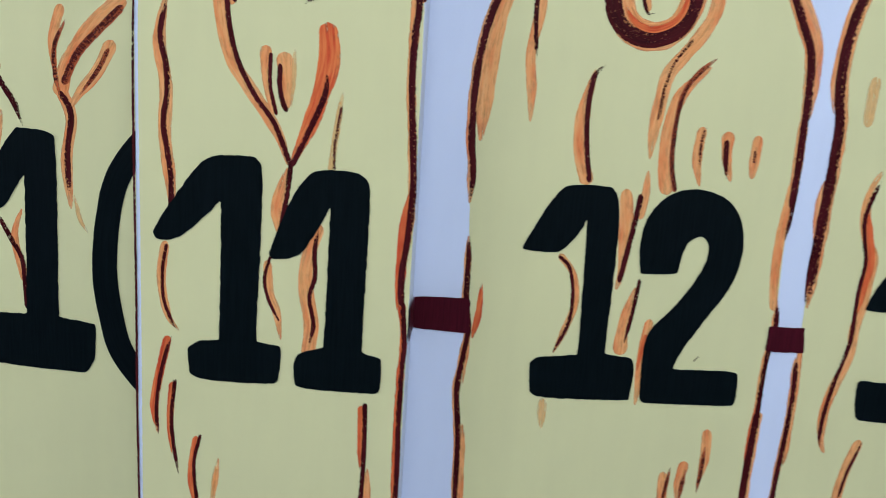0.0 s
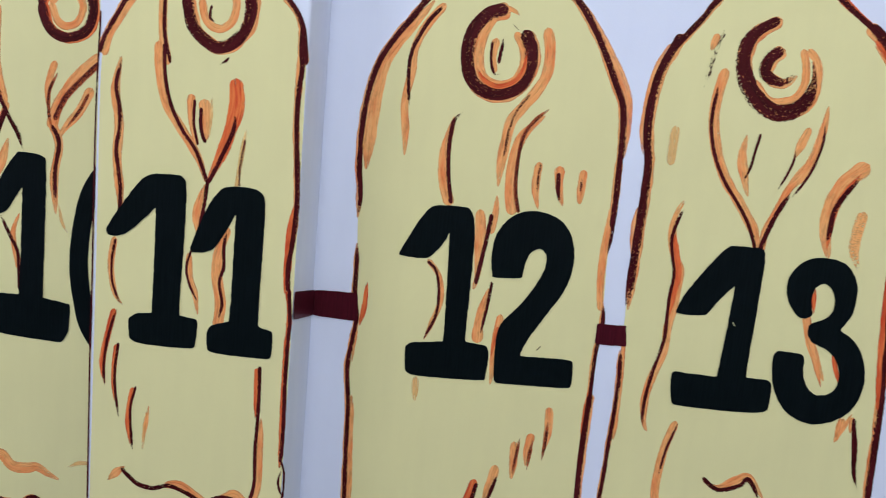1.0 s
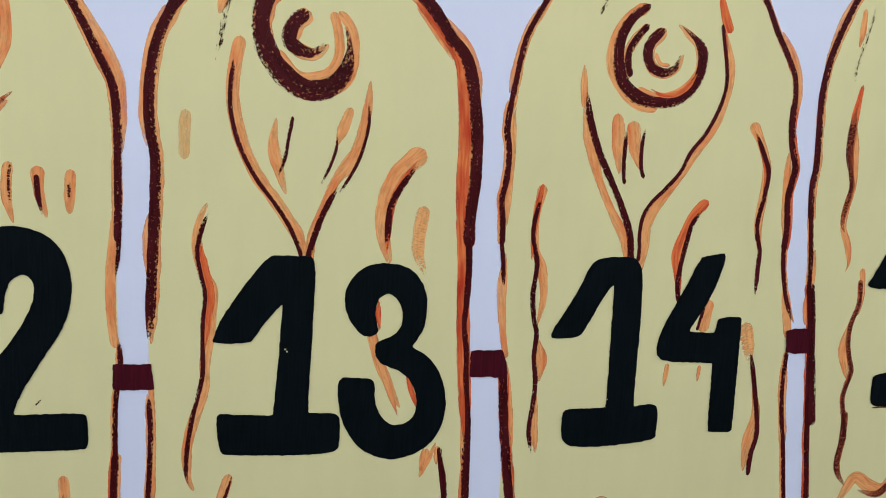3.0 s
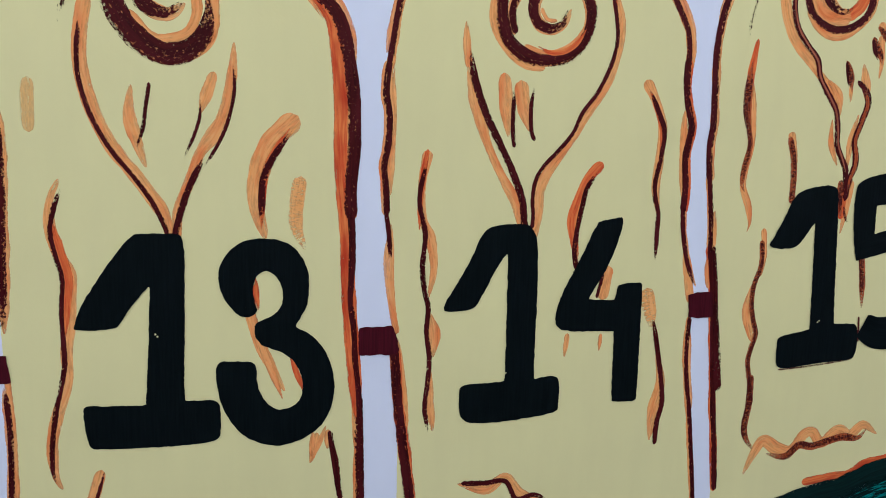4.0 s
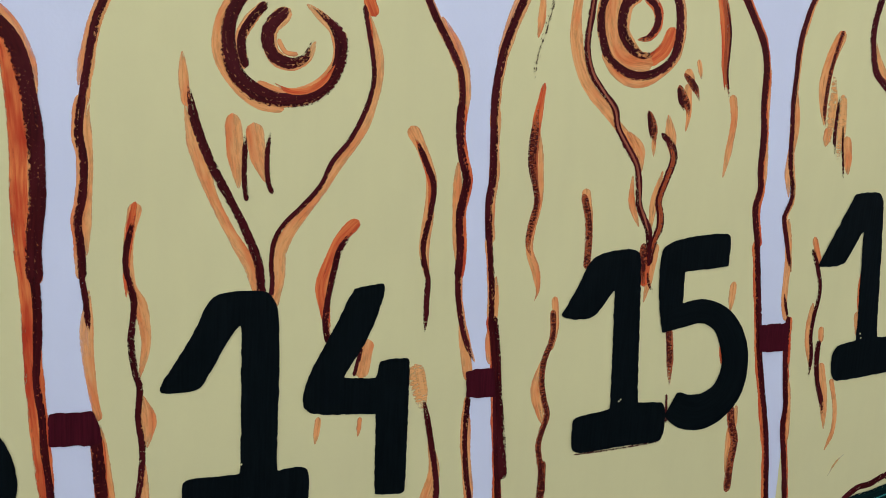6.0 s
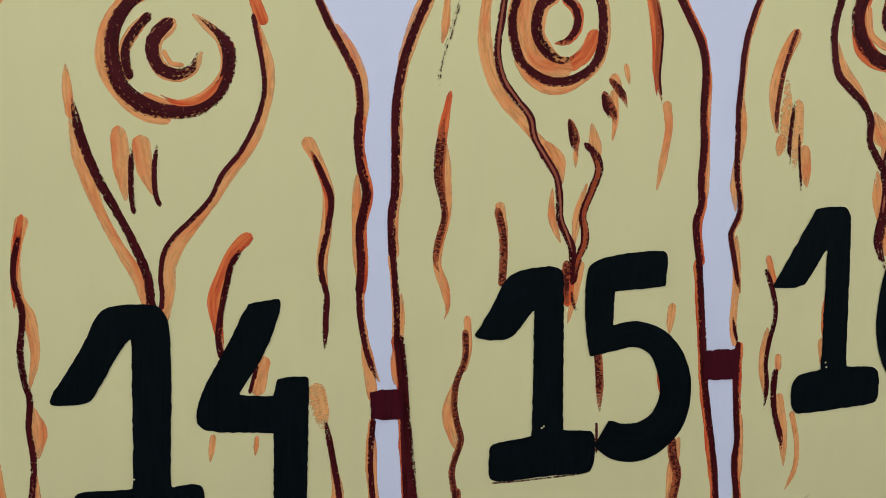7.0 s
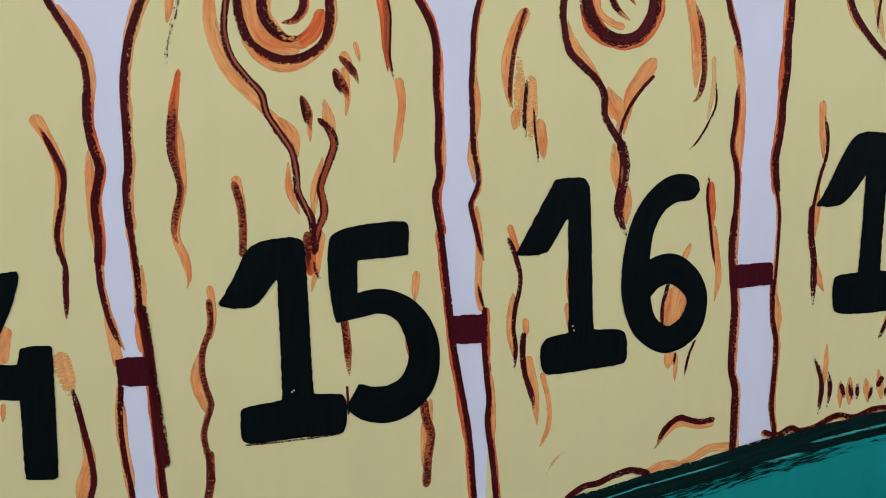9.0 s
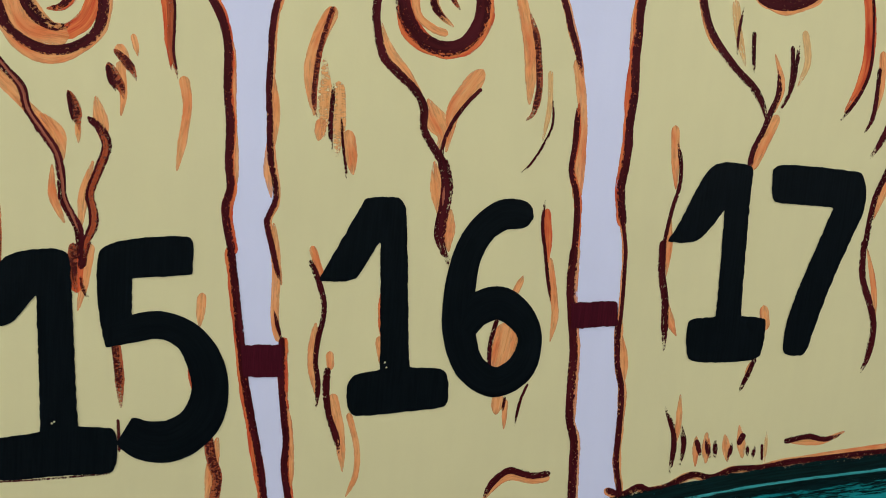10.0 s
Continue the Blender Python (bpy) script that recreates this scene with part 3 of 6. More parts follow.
digit(board, "eleven", shape((-8, 301.5), (-3.5, 315), (8, 345), (20.5, 363.5), (30, 367), (53.6, 367.5), (64.1, 361.7), (67, 353), (64.8, 228.8), (81.1, 224.9), (81, 199.8), (78.1, 196), (25.5, 196.4), (14.1, 199.3), (13.1, 219.5), (17, 226.2), (36.1, 230.9), (37.3, 340.6), (30.6, 326.2), (22.9, 312.7), (15, 300.5), (-5, 297)))

# plank with the number twelve
board = plank(0.158, 0.000, "twelve")
face(board, ((-6.9, 616.5), (-56.4, 601.5), (-80.5, 576), (-94, 557.5), (-110.4, 536.1), (-126.7, 507.9), (-136.2, 472), (-140, 435.1), (-139.9, 398.3), (-137.8, 343), (-134.7, 286.7), (-134.6, 254.7), (-132.6, 215.8), (-136.3, 170.2), (-133.3, 123.5), (-132.2, 70), (-130, 1.8), (-129.9, -45.9)),
     ((-6.9, 616.5), (46.6, 606.3), (76.9, 587.2), (95.6, 563), (110.4, 537.7), (125.2, 506.6), (136.1, 475.5), (139.2, 434.5), (140.4, 398.3), (139.6, 355.3), (136.8, 324), (139, 268.2), (139.2, 236.9), (135.4, 197.7), (135.5, 165.4), (133.8, 126.2), (132.9, 92.9), (133.2, 33.1), (130.5, -15), (130.5, -33.6)))
stroke(board, "outline_shade", ORANGE, 1, 11.4, "tt", (-72, 576.3, 12), (-107.3, 530.2, 11.2), (-121.6, 502.3, 12.8), (-129.9, 454.8, 16.1), (-131.7, 417.7, 16.2), (-132.4, 393.4, 13.9))
stroke(board, "outline", BROWN, 2, 6.3, "rt", (-6.9, 616.5), (-56.4, 601.5), (-80.5, 576), (-94, 557.5), (-110.4, 536.1), (-126.7, 507.9), (-136.2, 472), (-140, 435.1), (-139.9, 398.3), (-136.9, 368.2), (-136.8, 340.1))
stroke(board, "outline", BROWN, 2, 5.3, "tr", (-135.8, 312), (-134.7, 286.7), (-134.6, 254.7), (-130.7, 229.4), (-133.5, 203.2), (-137.3, 170.2), (-133.3, 124.5), (-132.2, 70), (-130, 1.8), (-128.9, -46.9), (-128.7, -102.5))
stroke(board, "grain_shade", RED, 1.4, 6.0, "tt", (-122.1, 270.2, 6), (-123, 243, 6), (-127.2, 219.9, 8.9))
stroke(board, "outline_shade", ORANGE, 1, 8.3, "tt", (-129.7, 232.3, 8.3), (-133.5, 203.2, 8.3), (-132.9, 176.9, 7.2))
stroke(board, "outline_shade", ORANGE, 1, 6.1, "tt", (-130.4, 138, 8.1), (-128.9, 84.5, 7.2), (-125.7, 6.6, 9))
stroke(board, "outline_shade", ORANGE, 1, 7.3, "tt", (78.1, 590.4, 6.6), (111.9, 543.4, 8.3), (136.5, 498.2, 10.7), (141.9, 469.5, 9.5), (142.6, 428.6, 6.6))
stroke(board, "outline", BROWN, 2, 7.2, "rr", (-6.9, 616.5), (46.6, 606.3), (76.9, 587.2), (95.6, 563), (110.4, 537.7), (125.2, 506.6), (136.1, 481.3), (139.2, 446.2), (139.4, 410), (139.5, 385.6), (138.6, 355.3))
stroke(board, "outline_shade", ORANGE, 1, 8.0, "rr", (137.6, 373.9, 8), (133.1, 329.9, 8.5), (133, 292.7, 8), (135.7, 264.3, 7.2))
stroke(board, "outline", BROWN, 2, 3.8, "tt", (140.5, 373.9), (138.7, 342.6), (136.8, 324))
stroke(board, "outline", BROWN, 2, 4.8, "tr", (139, 271.2), (140.1, 242.8), (136.3, 217.3), (135.4, 191.9), (135.5, 165.4))
stroke(board, "grain_shade", RED, 1.4, 6.8, "tt", (133.6, 172.3), (132.7, 139), (131.9, 105.7))
stroke(board, "outline", BROWN, 2, 7.2, "rr", (135.5, 165.4), (133.8, 126.2), (132.9, 92.9), (133.2, 33.1), (130.5, -15), (129.7, -70.9))
stroke(board, "grain_shade", ORANGE, 1, 10.2, "rt", (-62.1, 571.4, 10.2), (-78.5, 549.9, 10.2), (-89, 525.6, 10.2), (-90.9, 499.4, 10.2), (-95.6, 468.2, 8.5), (-92.6, 439.2, 10.2), (-91.6, 412.1, 10.2))
stroke(board, "grain_line", BROWN, 2, 4.5, "tt", (-58.2, 575.3), (-73.7, 558.7), (-84.3, 541.1), (-92.9, 519.7), (-93.8, 492.6), (-90.8, 463.5))
stroke(board, "knot_shade", ORANGE, 1.3, 9.8, "rr", (-5.8, 568.9), (-16.4, 546.5), (-20.2, 522.2), (-14.3, 501.8), (1.3, 494.1), (19.8, 497.2), (27.5, 513.8), (25.5, 534.2), (17.6, 547.7))
stroke(board, "knot_shade", ORANGE, 1.3, 4.6, "rt", (2.9, 574.8), (11.7, 572), (18.5, 567.2))
stroke(board, "knot_ring", BROWN, 2.2, 14.6, "rr", (2, 571.9), (-14.5, 565.9), (-29, 547.4), (-32.8, 521.1), (-25.9, 497.9), (-9.4, 486.3), (8.1, 486.4), (25.6, 496.2), (34.3, 517.7), (33.3, 535.2), (26.4, 548.8))
stroke(board, "grain_line", DRY_BROWN, 2.1, 2.2, "tt", (9.8, 560.3), (21.5, 549.7))
stroke(board, "grain_shade", ORANGE, 1, 7.3, "rr", (-3.7, 540.3, 9.3), (-5.6, 523.3, 7.3), (-2.7, 508.7, 7.3))
stroke(board, "grain_line", BROWN, 2, 3.2, "rt", (-7.6, 537.8), (-7.6, 520.3), (-2.7, 505.8), (5.1, 505.8))
stroke(board, "grain_line", BROWN, 2, 4.1, "tr", (5, 545.7), (2.1, 526.2), (1.2, 517.5))
stroke(board, "grain_shade", ORANGE, 1, 11.6, "rt", (49.7, 553.8), (53.7, 533.4), (52.8, 510), (44.1, 491.5), (30.6, 472.9), (19.9, 457.3), (16.1, 435.8), (13.3, 411.5), (12.4, 387.1))
stroke(board, "grain_line", DRY_BROWN, 2.1, 3.2, "tt", (43.2, 494.4), (24.7, 469), (18, 444.6), (15.2, 411.5))
stroke(board, "grain_shade", ORANGE, 1, 11.6, "tr", (55, 466.2, 11.6), (33.6, 442.7, 11.6), (25.7, 412.5, 11.2), (26, 382.3, 11.7), (30.1, 361.1, 13.6))
stroke(board, "grain_line", DRY_BROWN, 2.1, 4.2, "tr", (58.9, 473.1), (44.3, 459.4), (33.6, 439.8), (30.8, 406.7), (31.9, 382.3), (36.9, 361.9))
stroke(board, "grain_shade", ORANGE, 1, 8.3, "rt", (54.2, 414.6), (52.4, 390.2), (57.3, 366.8))
stroke(board, "grain_line", DRY_BROWN, 2.1, 3.1, "tt", (58.1, 421.4), (54.3, 402.9), (55.3, 378.5))
stroke(board, "grain_shade", ORANGE, 1, 8.4, "rt", (76.5, 411.9, 12.1), (77.7, 392.2, 8.4), (83.4, 372, 9.1))
stroke(board, "grain_line", BROWN, 2, 5.0, "rt", (75.7, 405.9), (76.8, 389.3), (79.8, 374.7))
stroke(board, "grain_shade", ORANGE, 1, 9.7, "rt", (102.1, 409.9, 9.7), (101.2, 388.4, 9.7), (101.1, 375.7, 13.6))
stroke(board, "grain_line", DRY_BROWN, 2.1, 3.5, "tt", (101.2, 407), (100.3, 382.5))
stroke(board, "grain_shade", ORANGE, 1, 12.9, "tr", (-40.4, 457.9, 12.9), (-47, 424.9, 12.9), (-47.7, 393.7, 11.3), (-39.1, 365.6, 12.9))
stroke(board, "grain_line", BROWN, 2, 4.9, "tr", (-31.6, 462.8), (-41.3, 452.1), (-44.1, 424.9), (-42.1, 394.7), (-37.1, 365.6))
stroke(board, "grain_shade", ORANGE, 1, 10.3, "rt", (-4.1, 357.9, 10.3), (-1.3, 329.3, 13.7), (-0.9, 292.6, 10.3), (-4.1, 272.3, 14.7))
stroke(board, "grain_shade", ORANGE, 1, 7.9, "tr", (12.4, 377.4, 7.9), (12.5, 356, 7.8), (10.1, 337.5, 7.1))
stroke(board, "grain_line", BROWN, 2, 5.0, "rr", (8.6, 356), (5.8, 330.6), (1, 299.4), (-1.8, 280))
stroke(board, "grain_shade", ORANGE, 1, 10.2, "tr", (12.8, 275.1, 10.2), (6, 242.9, 10), (5.1, 215.6, 14.6))
stroke(board, "grain_line", BROWN, 2, 3.8, "rt", (15.7, 281.9), (12.9, 255.6), (8.1, 223.4))
stroke(board, "grain_shade", ORANGE, 1, 8.8, "rt", (28.5, 244.8), (25.7, 218.5), (24.9, 180.4), (23.9, 166.7))
stroke(board, "grain_shade", RED, 1.4, 4.4, "rt", (26.6, 232.1), (21.9, 199))
stroke(board, "grain_shade", ORANGE, 1, 6.4, "rt", (-55.4, 299.4, 6.4), (-42.5, 282.9, 5.9), (-38.8, 257.6, 6.5), (-46.4, 231.3, 6.4), (-54.1, 210.8, 6.4))
stroke(board, "grain_line", BROWN, 2, 3.5, "rt", (-56.3, 298.4), (-46.6, 288.7), (-41.6, 263.4), (-43.5, 238.1), (-55.1, 209.9))
stroke(board, "grain_line", DRY_BROWN, 2.1, 1.7, "tt", (67.7, 207.7), (72.6, 212.5), (78.5, 219.4))
stroke(board, "grain_shade", PALE, 0.8, 8.1, "rt", (-59.8, 165.1), (-58.7, 138.7))
stroke(board, "grain_shade", ORANGE, 1, 9.0, "rt", (92.5, 145), (93.6, 121.5), (90.7, 95.1))
stroke(board, "grain_line", DRY_BROWN, 2.1, 4.1, "tt", (92.5, 131.3), (91.6, 108.8), (89.8, 85.3))
stroke(board, "grain_shade", ORANGE, 1, 7.6, "rt", (75.7, 113.1, 11.1), (72.1, 93.2, 7.7), (72.2, 76.6, 7.6))
stroke(board, "grain_line", DRY_BROWN, 2.1, 4.1, "tt", (77.9, 107.9), (76, 93.2), (74.2, 72.7))
stroke(board, "grain_shade", ORANGE, 1, 9.4, "rt", (57.6, 101.1, 9.7), (58.5, 77.6, 9.4), (57.8, 59.7, 12.6))
stroke(board, "grain_line", DRY_BROWN, 2.1, 3.7, "tt", (63.3, 108.9), (61.4, 91.3), (58.5, 65.9))
stroke(board, "grain_shade", RED, 1.4, 11.4, "rt", (16.6, 51.5, 11.4), (10.9, 33.1, 9.6), (4.6, 13.6, 10.5))
stroke(board, "grain_line", BROWN, 2, 5.3, "rt", (19.5, 49.5), (12.8, 19.2), (5.1, 1.7))
stroke(board, "grain_shade", ORANGE, 1, 11.0, "rt", (39, 70.9, 11), (34.2, 46.5, 11), (28.4, 26, 11))
stroke(board, "grain_line", BROWN, 2, 4.7, "tt", (42.9, 67), (34.2, 36.7), (27.4, 25))
stroke(board, "grain_shade", RED, 1.4, 11.6, "tt", (-97.1, 8.4), (-76.7, 14.1), (-57.3, 12.9), (-29.1, 3.9))
stroke(board, "grain_line", BROWN, 2, 5.4, "tt", (-84.5, 11.2), (-64.1, 17.9), (-44.7, 11.9), (-15.4, 0.9))
stroke(board, "knot_shade", RED, 2.4, 5.0, "tt", (-20.9, 510.6, 2.9), (-15.3, 501.3, 4.9), (-5.9, 494.3, 5.8), (5.9, 492.8, 5.9), (20, 499.5, 5.9), (27.9, 512, 5.4), (29.6, 532.2, 3.9))
stroke(board, "knot_shade", ORANGE, 2.45, 2.4, "tt", (-17, 510, 2.4), (-7, 499.1, 2.4), (5.3, 497.7, 2.4), (18.3, 503.8, 2.4), (24.7, 519.5, 2.4))
digit(board, "twelve", shape((-89.3, 304.2), (-81.5, 321.5), (-63.5, 354.5), (-52.5, 362.3), (-16.7, 361.7), (-8.9, 351.1), (-6.8, 311.1), (-8.4, 212.7), (17, 210.7), (19.9, 199), (18.1, 170.7), (-63.6, 168), (-72.4, 172.9), (-74.4, 201.1), (-66.7, 207), (-31.7, 210.8), (-35.1, 333.5), (-40.9, 319.9), (-52.5, 305.2), (-61.2, 301.3), (-86.4, 302.3)))
digit(board, "twelve", shape((15.3, 287.5), (12.2, 308), (12.7, 323.7), (15.8, 337), (24.9, 351.6), (37.3, 360.7), (52.3, 364.9), (70.2, 362.9), (85.9, 356.1), (96.8, 342.1), (102.5, 321.3), (101.4, 299.9), (94.6, 278.1), (82.4, 258.5), (70.2, 238.9), (60.4, 222.1), (53.3, 202.6), (108.5, 204.6), (112.9, 201.4), (114.1, 175.9), (110.6, 171.3), (31.1, 169.2), (26.7, 174), (25.6, 209.6), (26.4, 231.4), (33.7, 243.6), (43.7, 253.8), (56, 270.6), (65.6, 287.2), (71.3, 300.9), (72.8, 313.2), (69.4, 322), (64.1, 324.3), (56.6, 321.2), (51.2, 312.9), (48.7, 299.5), (47.5, 289.4)))

# plank with the number thirteen
board = plank(0.454, 0.000, "thirteen")
face(board, ((-10.9, 633.3), (-51.4, 622.2), (-77.2, 596.1), (-113.7, 551.6), (-123.3, 527.5), (-129.1, 504.4), (-132, 477.4), (-132, 449.3), (-129.1, 426), (-128.1, 397.7), (-129.1, 369.3), (-130.1, 339.8), (-132, 301.3), (-133, 266.6), (-132, 221.7), (-131, 185.6), (-132, 149.3), (-134, 112.9), (-136, 70.2), (-139, 27.2), (-139.1, -42.9)),
     ((-10.9, 633.3), (23, 625.3), (48.5, 605.7), (89.9, 574.6), (103.9, 560.3), (117.9, 540.2), (130, 527.8), (137.2, 509.4), (142.7, 480.1), (145.1, 455.7), (145.6, 431.1), (145, 411.4), (142.5, 385.6), (143.3, 339.9), (142.8, 313.9), (145.8, 261.7), (145.2, 235.5), (150.4, 175.6), (154.2, -26.9)))
stroke(board, "outline", BROWN, 2, 6.6, "rr", (-10.9, 633.3), (-51.4, 622.2), (-78.2, 595.1), (-90.7, 576.8), (-115.6, 544.9))
stroke(board, "outline", BROWN, 2, 6.4, "rr", (-10.9, 633.3), (23, 625.3), (48.5, 605.7), (63.3, 594.4), (89.9, 574.6))
stroke(board, "outline_shade", ORANGE, 1, 7.1, "tt", (-119, 550, 10.2), (-129.1, 522.5, 8.9), (-134.3, 494.6, 8.3), (-135.9, 462.8, 8.9), (-133.6, 434.9, 9.8))
stroke(board, "outline_shade", ORANGE, 1, 5.6, "tt", (-132.5, 378.1, 8.4), (-133.5, 354.5, 8.4), (-133.4, 325, 6.9))
stroke(board, "outline", BROWN, 2, 9.4, "rt", (-109.9, 558.4), (-115.6, 544.9), (-123.3, 527.5), (-129.1, 504.4), (-132, 477.4), (-131, 449.3), (-127.1, 426), (-127.1, 397.7), (-128.1, 369.3), (-129.1, 344.8), (-130.1, 321.1), (-131, 296.4), (-132, 266.6))
stroke(board, "outline_shade", ORANGE, 1, 4.9, "tt", (-132, 246.7, 4.9), (-130.2, 216.7, 5.1), (-128.8, 185.6, 4.4), (-129.3, 149.3, 5.3), (-130.2, 118, 7.1))
stroke(board, "outline", BROWN, 2, 4.9, "tr", (-133, 221.7), (-131, 185.6), (-132, 149.3), (-134, 112.9), (-136, 70.2), (-139, 27.2), (-142, -16))
stroke(board, "outline_shade", ORANGE, 1, 7.6, "tt", (111.1, 558.1, 9.2), (133, 531.9, 9.9), (142.1, 509.2, 9.6), (146, 485.9, 8.6))
stroke(board, "grain_shade", RED, 1.4, 12.5, "rt", (90.8, 569, 12.5), (112.3, 544.5, 12.5), (127.4, 522.5, 12.5), (132.1, 493.7, 12.5), (134.8, 454.6, 12.5), (134.3, 425.1, 12.5), (136, 384.6, 12.5), (139.5, 345, 12.5), (140.7, 302.9, 12.5), (143.2, 261.8, 12.5), (147.2, 208.3, 12.5), (148.8, 175.6, 12.5))
stroke(board, "outline", BROWN, 2, 11.4, "rr", (82, 581.2), (89.9, 574.6), (103.9, 560.3), (117.9, 540.2), (130, 527.8), (137.2, 509.4), (142.7, 480.1), (145.1, 455.7), (145.6, 431.1), (145, 411.4), (142.5, 385.6), (142.9, 360.8))
stroke(board, "outline", BROWN, 2, 8.0, "rr", (141.8, 365.8), (143.3, 339.9), (142.8, 313.9), (142.3, 287.9), (144.8, 261.7), (146.3, 235.5), (148.8, 208.2), (150.4, 175.6), (151.4, 120.4), (152.5, 64.7), (152.1, 30.5), (153, -16.4))
stroke(board, "grain_shade", ORANGE, 1, 5.6, "rt", (-72.1, 562.3, 8.2), (-76.8, 546.2, 8))
stroke(board, "grain_line", PARCHED, 2.1, 6.6, "rt", (-66.5, 565.7), (-72.2, 549.3), (-76, 529.1), (-78.8, 503))
stroke(board, "grain_shade", ORANGE, 1, 7.0, "tt", (87.2, 563, 7), (106.4, 544.8, 10.3), (120.2, 521.8, 7))
stroke(board, "knot_shade", ORANGE, 1.3, 8.3, "rr", (-28.5, 518.1), (-12.8, 500.9), (1.9, 500.1), (15.5, 506), (22.2, 520.6), (21, 539), (17, 552.4))
stroke(board, "knot_shade", ORANGE, 1.3, 8.0, "rt", (22.8, 553.5), (31.7, 543), (35.8, 526.6), (33.1, 503.3), (24.4, 490.6))
stroke(board, "knot_ring", BROWN, 2.2, 13.3, "rt", (-14.4, 580.8, 10), (-31.7, 570, 12), (-41.3, 555.5, 15), (-43.2, 539.1, 15), (-38.2, 520.9, 17), (-26.4, 502.7, 18), (-6.8, 489.3, 18), (12.7, 490.5, 17), (26.3, 502.3, 15), (31, 519.8, 11), (29.9, 533.3, 7), (25.8, 544.8, 5))
stroke(board, "knot_ring", BROWN, 2.2, 12.7, "rt", (-7.3, 551.1), (-16, 543.3), (-19.8, 529.8), (-12.9, 522.1), (-0.2, 519.4), (11.4, 528.2))
stroke(board, "grain_shade", ORANGE, 1.0, 11.3, "rt", (-59.6, 526.4), (-63.3, 507.1), (-65.2, 483.8), (-62.2, 460.6), (-55.2, 437.3), (-44.4, 414.9), (-30.6, 396.4), (-17.7, 377.8), (-6.7, 359.1), (-3.2, 331.8))
stroke(board, "grain_line", BROWN, 2, 4.1, "tr", (-64.3, 511.9), (-67.1, 483.8), (-65.1, 460.6), (-57.2, 435.3), (-43.4, 410), (-27.6, 389.5), (-14.6, 368.9), (-5.6, 347.3), (-2.7, 331.8))
stroke(board, "grain_shade", ORANGE, 1, 8.4, "tr", (49.8, 499.6, 8.4), (48.1, 476.3, 8.4), (44.1, 456.8, 7.9), (39.2, 439, 9.5), (31.7, 425.5, 12.1), (21.3, 410.6, 8.1), (11.8, 385.8, 8.4), (3.1, 362.1, 8.4), (1.2, 331.8, 8.4))
stroke(board, "grain_line", BROWN, 2, 3.1, "tt", (49.1, 481.1), (49.3, 461.6), (43.7, 437.1), (36, 419.4), (25.4, 401.7))
stroke(board, "grain_shade", ORANGE, 1, 6.9, "rt", (33.4, 474.2, 6.9), (27.3, 456.8, 9.9), (22, 441.8, 6.9))
stroke(board, "grain_line", BROWN, 2, 5.6, "tr", (25.3, 409.5), (13.7, 385.8), (6.1, 365.1), (1.3, 346.3), (0.4, 331.8))
stroke(board, "grain_line", BROWN, 2, 2.8, "tt", (22.9, 454.6), (22, 439.9), (17.3, 425.2), (9.6, 408.4))
stroke(board, "grain_shade", ORANGE, 1, 10.5, "tt", (-29.1, 463.8), (-30.8, 439.4), (-24.8, 416), (-19.8, 399.4))
stroke(board, "grain_line", BROWN, 2, 3.3, "rt", (-15.4, 464.9), (-18.2, 448.3), (-21, 430.7), (-26.8, 414.1))
stroke(board, "grain_shade", PALE, 0.8, 9.7, "rr", (-103, 464.1), (-103.9, 447.6), (-103.9, 428.1))
stroke(board, "grain_shade", ORANGE, 1, 17.5, "rt", (95.9, 439.4, 17.7), (77.2, 420.9, 16.9), (67.9, 397, 17.5), (65.3, 369.4, 17.5), (72.1, 341.8, 22))
stroke(board, "grain_line", BROWN, 2, 6.0, "tt", (94.1, 430.7), (78.6, 407.9), (70.9, 390.1), (69.3, 365.4), (69.5, 352.5))
stroke(board, "grain_shade", DRY_ORANGE, 1.2, 12.9, "rt", (100.6, 390.3), (97.9, 372.5), (97.3, 351.7), (104.5, 331.8))
stroke(board, "grain_shade", ORANGE, 1, 10.2, "tt", (-84.9, 389.2, 14.1), (-91.8, 372.8, 8.8), (-93, 352.8, 10.2), (-89, 333.1, 10.2), (-80.9, 314.1, 11.9), (-81.7, 289.6, 11.6), (-82.8, 269.6, 10), (-85.8, 248.7, 10.2), (-86.1, 223.6, 9.1), (-94.6, 197.6, 10.2), (-100.4, 171.4, 10.2), (-99.4, 145.1, 10.2), (-94.7, 131.7, 14.6))
stroke(board, "grain_line", BROWN, 2, 4.3, "tt", (-83.3, 382.3), (-89.1, 367.6), (-93, 347.9), (-90, 328.1), (-86, 309.4), (-87.9, 284.5), (-87.8, 258.7), (-87.8, 238.7), (-91.7, 218.7), (-96.5, 197.6), (-100.4, 171.4), (-101.4, 150.2), (-99.4, 138.1))
stroke(board, "grain_shade", RED, 1.4, 8.4, "tt", (63.1, 308.7), (62.3, 293.8), (65.4, 280.8))
stroke(board, "grain_shade", ORANGE, 1, 9.9, "rt", (58.5, 277.8), (65.8, 251.7), (75.1, 231.5), (86.4, 208.3))
stroke(board, "grain_shade", RED, 1.4, 5.0, "tt", (90.9, 242.6), (97.3, 222.4), (104.6, 204.2))
stroke(board, "grain_shade", ORANGE, 1, 7.9, "rt", (113.2, 166.6), (109.5, 147.2), (107.6, 141.1))
stroke(board, "grain_shade", ORANGE, 1, 5.5, "rt", (123.3, 169.6, 5.5), (123, 153.4, 6.6))
stroke(board, "grain_line", BROWN, 2, 5.0, "rt", (125.3, 168.6), (127.7, 148.1), (131.1, 125.6), (132.5, 104))
